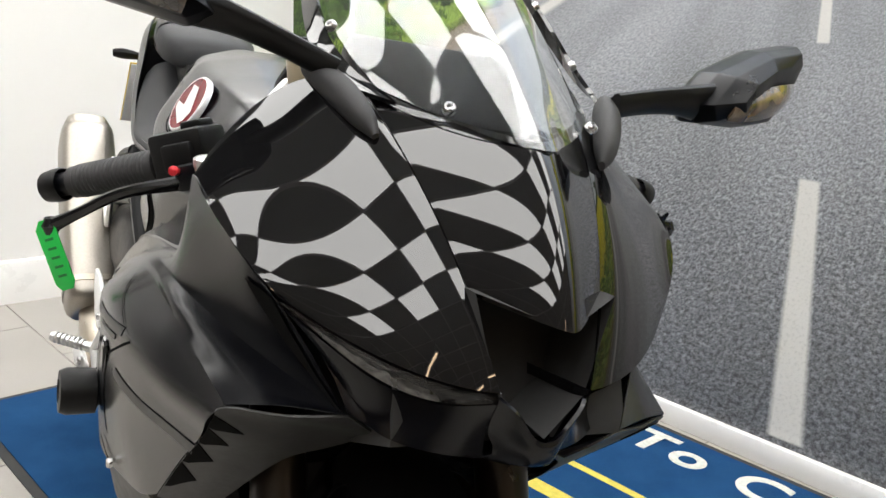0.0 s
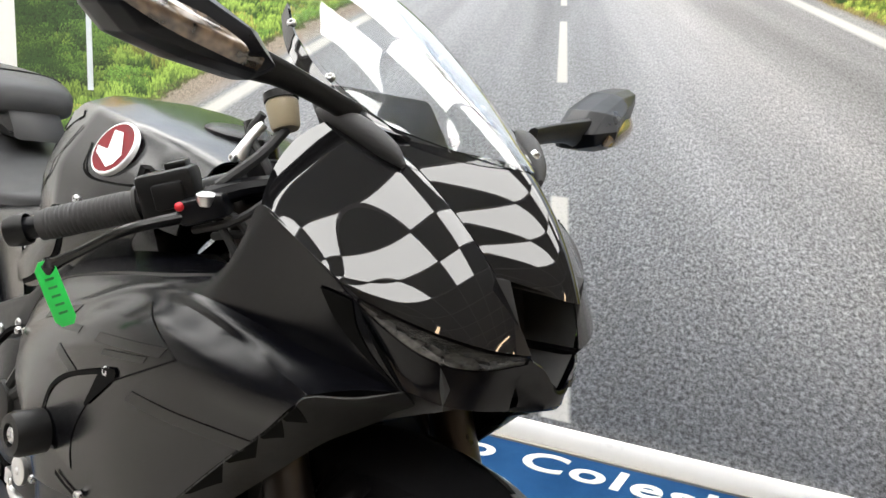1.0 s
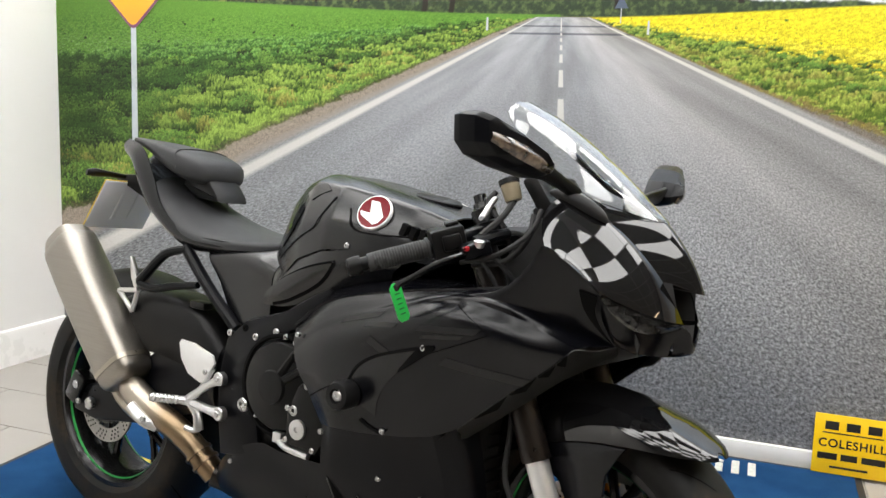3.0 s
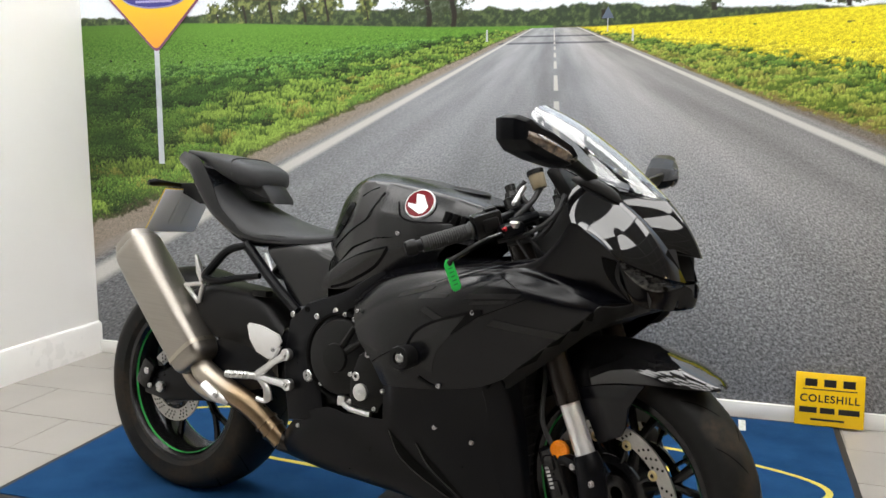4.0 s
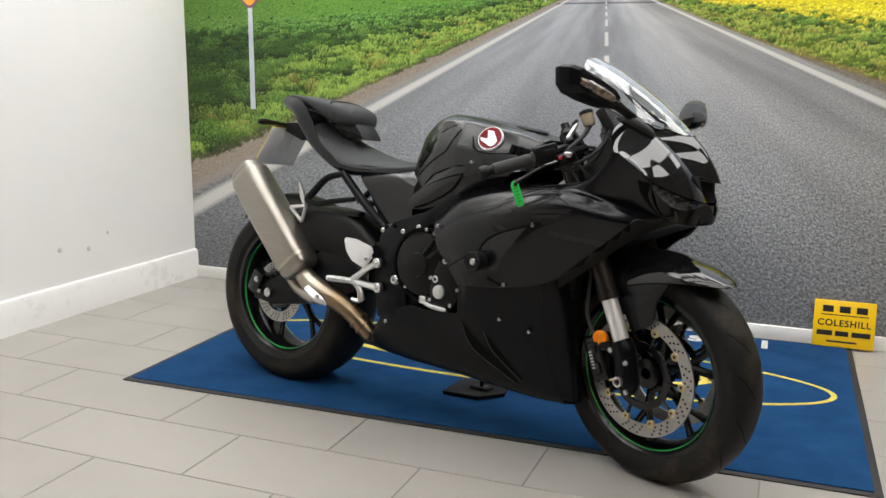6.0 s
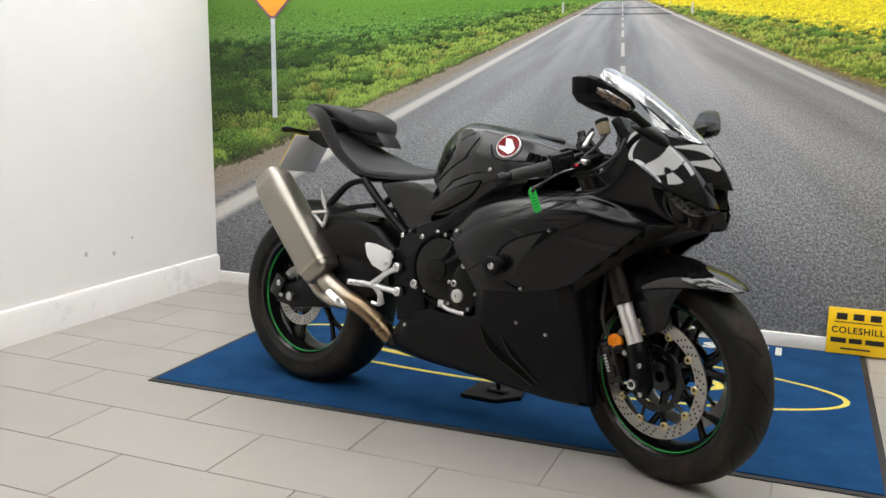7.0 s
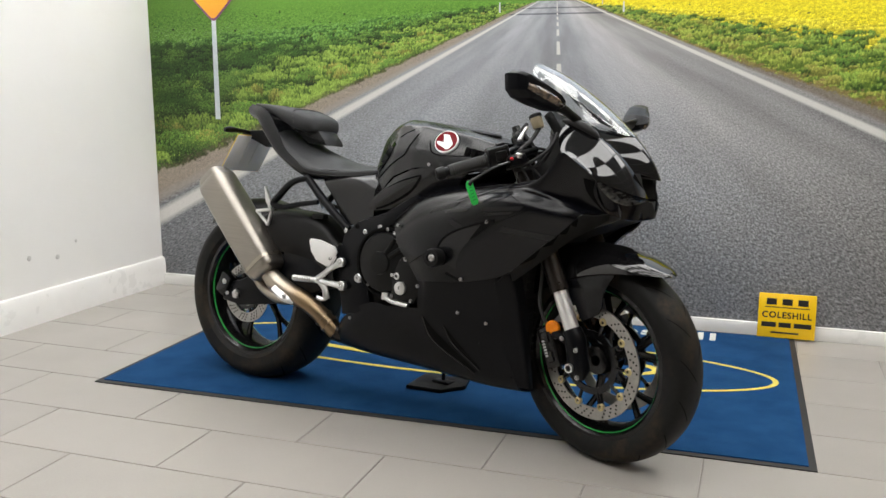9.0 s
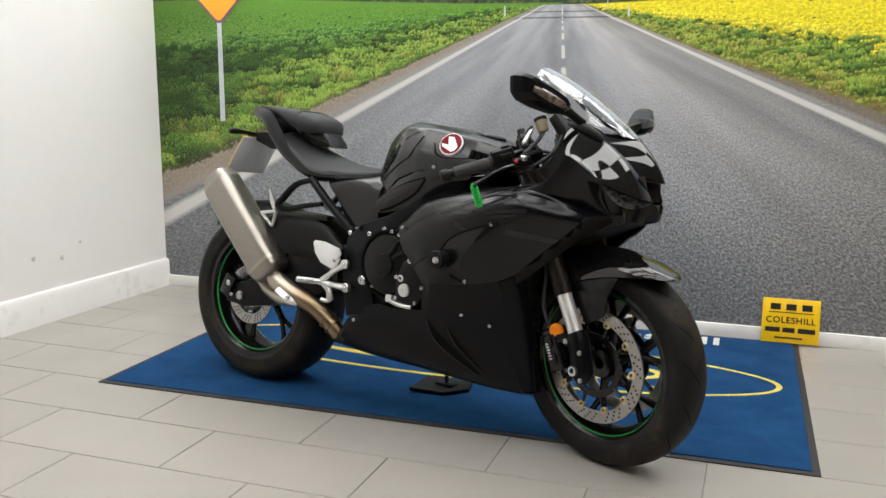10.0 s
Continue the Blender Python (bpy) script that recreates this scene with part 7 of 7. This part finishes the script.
for side in (1, -1):
    bm = bmesh.new()
    for pts in ([(-0.824, 0.414), (-0.87, 0.416), (-0.930, 0.420)], [(-0.833, 0.488), (-0.872, 0.464), (-0.925, 0.426)], [(-0.920, 0.424), (-0.893, 0.395), (-0.886, 0.364)], [(-0.858, 0.505), (-0.880, 0.470), (-0.903, 0.436)]):
        tube(bm, [B(x, 0.180 * side, h) for x, h in pts], [0.013, 0.010, 0.012] if pts[0][1] < 0.5 else [0.006, 0.006, 0.007], 10, 3, flat=0.8)
    for x, h in ((-0.824, 0.414), (-0.833, 0.488)):
        lathe(bm, [(-0.008, 0.0), (-0.008, 0.015), (0.006, 0.015), (0.008, 0.013), (0.008, 0.0)], B(x, 0.180 * side, h), (0, -side, 0), 18)
    peg_br = part("footrest_bracket", bm, ALU, bike, "silver footrest bracket")
    bm = bmesh.new()
    prism(bm, [(-0.966, 0.544), (-0.960, 0.552), (-0.918, 0.551), (-0.857, 0.535), (-0.848, 0.518), (-0.876, 0.472), (-0.890, 0.469), (-0.930, 0.482), (-0.956, 0.511)], -0.180 * side, -0.187 * side, 0.002)
    part("heel_guard", bm, POLISH, peg_br, "polished silver heel guard")
    bm = bmesh.new()
    lathe(bm, [(0.0, 0.0), (0.0, 0.010)] + [(0.016 + 0.008 * k + d, r) for k in range(7) for d, r in ((0.0, 0.0085), (0.002, 0.0105), (0.005, 0.0105), (0.007, 0.0085))] + [(0.076, 0.008), (0.078, 0.0)], B(-0.932, 0.184 * side, 0.420), (-0.62, -side * 0.9, 0.10), 12)
    part("foot_peg", bm, ALU, peg_br, "knurled silver footrest")
    bm = bmesh.new()
    tube(bm, [B(-0.886, 0.178 * side, 0.368), B(-0.896, 0.184 * side, 0.362), B(-0.915, 0.192 * side, 0.366)], [0.008, 0.007, 0.007], 8, 4)
    part("foot_lever", bm, ALU, peg_br)
    for x, h in ((-0.824, 0.414), (-0.833, 0.488), (-0.872, 0.496)):
        bolt(B(x, 0.188 * side, h), (0, -side, 0), 0.006, peg_br)

# ---- handlebars and controls
RB = {k: UNSTEER @ B(*p) for k, p in dict(end=(-0.400, 0.306, 0.790), inner=(-0.292, 0.205, 0.842), lever=(-0.294, 0.313, 0.772), perch=(-0.234, 0.200, 0.838), red=(-0.234, 0.214, 0.838), clamp=(-0.255, 0.100, 0.880)).items()}
for side in (1, -1):
    def fin(bm):
        return turned(bm if side > 0 else mirror_side(bm))
    e, i, l, p, q = RB["end"], RB["inner"], RB["lever"], RB["perch"], RB["clamp"]
    d = (e - i).normalized()
    bm = bmesh.new()
    tube(bm, [q, i, i.lerp(e, 0.5), e], 0.0125, 12, 4)
    hb = part("handlebar", fin(bm), FRAMEP, bike, "black clip-on handlebar")
    bm = bmesh.new()
    prof = [(0.0, 0.0125), (0.0, 0.020), (0.004, 0.020), (0.006, 0.0165)]
    for k in range(18):
        prof += [(0.012 + 0.005 * k, 0.0165), (0.0132 + 0.005 * k, 0.0174), (0.0152 + 0.005 * k, 0.0174), (0.0164 + 0.005 * k, 0.0165)]
    lathe(bm, prof + [(0.110, 0.0165), (0.112, 0.0125)], i.lerp(e, 0.10), d, 20)
    part("grip", fin(bm), RUBBER, hb, "ribbed black rubber grip")
    bm = bmesh.new()
    lathe(bm, [(0, 0.0165), (0.003, 0.0175), (0.012, 0.0175), (0.022, 0.016), (0.025, 0.012), (0.025, 0.0)], i.lerp(e, 0.89), d, 20)
    part("bar_end", fin(bm), PLASTIC, hb, "black bar-end weight")
    bm = bmesh.new()
    rot = d.to_track_quat("X", "Z").to_matrix().to_4x4()
    box(bm, (-0.050, -0.023, -0.024), (0.012, 0.023, 0.030), 0.006, Matrix.Translation(i) @ rot, 2)
    box(bm, (-0.040, -0.030, -0.010), (-0.006, 0.030, 0.018), 0.004, Matrix.Translation(i) @ rot, 2)
    box(bm, (-0.044, -0.014, 0.028), (-0.020, 0.010, 0.037), 0.003, Matrix.Translation(i) @ rot, 2)
    part("switch_box", fin(bm), PLASTIC, hb, "black switch housing")
    bm = bmesh.new()
    tube(bm, [p + Vector((0.012, 0.02, 0.004)), p + Vector((0.006, -0.010, -0.004)), p.lerp(l, 0.45) + Vector((0.010, -0.004, 0.008)), p.lerp(l, 0.8) + Vector((0.004, 0, 0.004)), l], [0.009, 0.008, 0.0065, 0.006, 0.008], 10, 5, flat=0.8)
    lathe(bm, [(0.008, 0.0), (0.008, 0.006), (0.0, 0.009), (-0.008, 0.006), (-0.008, 0.0)], l, (0, 0, 1), 12)
    part("brake_lever" if side > 0 else "clutch_lever", fin(bm), RIM, hb, "black folding hand lever")
    bm = bmesh.new()
    box(bm, (-0.026, -0.018, -0.014), (0.026, 0.022, 0.012), 0.006, Matrix.Translation(p + Vector((0.004, 0.016, 0.006))) @ rot, 2)
    tube(bm, [p + Vector((0.0, 0.020, 0.014)), p + Vector((0.010, 0.050, 0.024)), p + Vector((0.016, 0.085, 0.030))], [0.013, 0.012, 0.010], 10, 3)
    part("lever_perch", fin(bm), FRAMEP, hb, "black lever perch")
    bm = bmesh.new()
    lathe(bm, [(0, 0.010), (0.006, 0.011), (0.011, 0.011), (0.013, 0.008), (0.013, 0)], p + Vector((0.018, 0.012, 0.010)), (0.1, 0, 1), 14)
    part("perch_cap", fin(bm), ALU, hb)
    if side > 0:
        bm = bmesh.new()
        lathe(bm, [(-0.004, 0.003), (0.005, 0.0048), (0.008, 0.0048), (0.009, 0.003), (0.009, 0)], RB["red"] + Vector((0.008, 0, 0.006)), (0.8, -0.3, 0.2), 12)
        part("lever_adjuster", fin(bm), RED, hb, "small red lever adjuster")
    for k, (w0, w1, w2) in enumerate((((0.01, 0.04, 0.0), (0.045, 0.075, -0.05), (0.0, 0.14, -0.10)), ((-0.02, 0.05, 0.02), (0.03, 0.10, 0.03), (0.02, 0.16, -0.02)), ((0.0, 0.03, -0.01), (0.03, 0.06, -0.08), (-0.02, 0.12, -0.16)))):
        bm = bmesh.new()
        tube(bm, [p + Vector(w0) * 0.4, p + Vector(w0), p + Vector(w1), p + Vector(w2)], 0.0045, 8, 6)
        part("cable", fin(bm), RUBBER, hb)
    bm = bmesh.new()
    lathe(bm, [(-0.02, 0.026), (0.022, 0.028), (0.026, 0.022), (0.026, 0.0)], UNSTEER @ B(-0.250, 0.094, 0.868), AXIS, 24)
    part("fork_clamp", fin(bm), FRAMEP, bike)
    bm = bmesh.new()
    lathe(bm, [(0.0, 0.024), (0.030, 0.024), (0.034, 0.018), (0.044, 0.016), (0.046, 0.012), (0.060, 0.012), (0.062, 0.0)], UNSTEER @ B(-0.262, 0.094, 0.884), AXIS, 20)
    part("fork_cap", fin(bm), RIM, bike, "black fork top cap with adjuster")
bm = bmesh.new()
prism(bm, [(-0.20, -0.12), (-0.20, 0.12), (-0.27, 0.125), (-0.30, 0.05), (-0.30, -0.05), (-0.27, -0.125)], 0.862, 0.880, 0.004, axis=2)
part("top_yoke", turned(bm), FRAMEP, bike, "black top yoke")
bm = bmesh.new()
lathe(bm, [(0.0, 0.0), (0.0, 0.014), (0.003, 0.016), (0.030, 0.018), (0.033, 0.016), (0.033, 0.0)], UNSTEER @ B(-0.200, 0.114, 0.935), AXIS, 20)
pot = part("fluid_reservoir", turned(bm), TAN, bike, "translucent tan brake fluid reservoir")
bm = bmesh.new()
lathe(bm, [(0.0325, 0.019), (0.041, 0.019), (0.043, 0.016), (0.043, 0.0)], UNSTEER @ B(-0.200, 0.114, 0.935), AXIS, 20)
part("reservoir_cap", turned(bm), PLASTIC, pot)
bm = bmesh.new()
tube(bm, [UNSTEER @ B(-0.200, 0.114, 0.936), UNSTEER @ B(-0.205, 0.14, 0.905), UNSTEER @ B(-0.225, 0.175, 0.868)], 0.006, 8, 4)
part("reservoir_hose", turned(bm), RUBBER, bike)
bm = bmesh.new()
box(bm, (-0.02, -0.085, -0.045), (0.012, 0.085, 0.045), 0.008, Matrix.Translation(B(-0.165, 0, 0.950)) @ Matrix.Rotation(radians(-38), 4, "Y"))
part("instrument_panel", bm, PLASTIC, bike, "black instrument display")
bm = bmesh.new()
box(bm, (-0.135, -0.095, 0.905), (-0.02, 0.095, 0.918), 0.004)
part("cockpit_tray", bm, PLASTIC, bike)

# cables that loop from the bars into the fairing, and the bright top clamp
for path in (((-0.260, 0.175, 0.816), (-0.193, 0.165, 0.839), (-0.141, 0.150, 0.883), (-0.134, 0.130, 0.925)), ((-0.245, 0.160, 0.812), (-0.184, 0.150, 0.829), (-0.150, 0.140, 0.870), (-0.154, 0.120, 0.915)),
             ((-0.235, 0.120, 0.949), (-0.246, 0.125, 0.925), (-0.210, 0.120, 0.885), (-0.190, 0.110, 0.830))):
    bm = bmesh.new()
    tube(bm, [B(*q) for q in path], 0.0048, 8, 6)
    part("cable", bm, RUBBER, bike, "black control cable")
bm = bmesh.new()
tube(bm, [B(-0.236, 0.118, 0.938), B(-0.240, 0.132, 0.918), B(-0.244, 0.140, 0.898)], [0.006, 0.006, 0.009], 10, 3, flat=0.7)
clamp_arm = part("lever_bracket", bm, ALU, bike, "bright aluminium lever bracket")
bolt(B(-0.244, 0.146, 0.898), (0.1, -1, 0.1), 0.005, clamp_arm, STEEL)

# side stand on the far side
bm = bmesh.new()
tube(bm, [B(-0.60, -0.10, 0.30), B(-0.65, -0.17, 0.20), B(-0.70, -0.262, 0.066)], 0.007, 10, 4)
box(bm, (-0.735, 0.240, 0.052), (-0.665, 0.285, 0.062), 0.004)
part("side_stand", bm, FRAMEP, bike, "black side stand")

# ---- the tag on the brake lever, hanging free
tagp = bike.matrix_basis @ B(-0.294, 0.313, 0.772)
bm = bmesh.new()
prism(bm, [(-0.0105, -0.056), (-0.006, -0.063), (0.006, -0.063), (0.0105, -0.056), (0.0105, -0.002), (0.004, 0.006), (-0.004, 0.006), (-0.0105, -0.002)], -0.001, 0.001, 0.0004)
green_tag = tagged(finish("key_tag", bm, TAGM), "bright green plastic tag hanging from the brake lever", "tag")
green_tag.matrix_basis = Matrix.Translation(tagp + Vector((0.0, -0.006, 0.0))) @ Matrix.Rotation(radians(38), 4, "Z") @ Matrix.Rotation(radians(-19), 4, "Y")
for z in (-0.050, -0.041, -0.032, -0.023, -0.014):
    bm = bmesh.new()
    box(bm, (-0.004, -0.0016, z), (0.005, -0.0009, z + 0.0025))
    part("ink_bar", bm, INK2, green_tag, smooth=0)

# plate on the mat under the machine
bm = bmesh.new()
prism(bm, [(-0.10, -0.075), (0.03, -0.085), (0.10, -0.02), (0.09, 0.06), (-0.08, 0.07)], 0.0, 0.014, 0.003, axis=2)
padd = tagged(finish("stand_plate", bm, ENGINE), "flat black metal support plate lying on the mat", "support plate")
padd.matrix_basis = pose(-0.595, -1.065, 0.009)

# ---------------------------------------------------------------- floor tiles, each a piece
TX, TY, JOINT = 0.586, 0.288, 0.004
bm = bmesh.new()
box(bm, (-TX / 2 + JOINT / 2, -TY / 2 + JOINT / 2, -0.012), (TX / 2 - JOINT / 2, TY / 2 - JOINT / 2, 0.0), 0.0012, None, 1)
me = bpy.data.meshes.new("tile")
bm.to_mesh(me)
bm.free()
me.materials.append(TILE)
ground = bpy.data.objects["floor"]
for r in range(30):
    y = -1.385 + TY * (4 - r) + TY / 2
    off = -0.259 if r % 2 == 1 else 0.034
    for k in range(-5, 12):
        x = off + TX * k + TX / 2
        if y + TY / 2 < 0.16 and x + TX / 2 > X0 - 0.24 and x + TX / 2 < 5.2 - 0.9 * (r % 2) and y > -6.6:
            ob = new("tile", me)
            ob.parent = ground
            ob.matrix_basis = Matrix.Translation((x, y, 0.0))
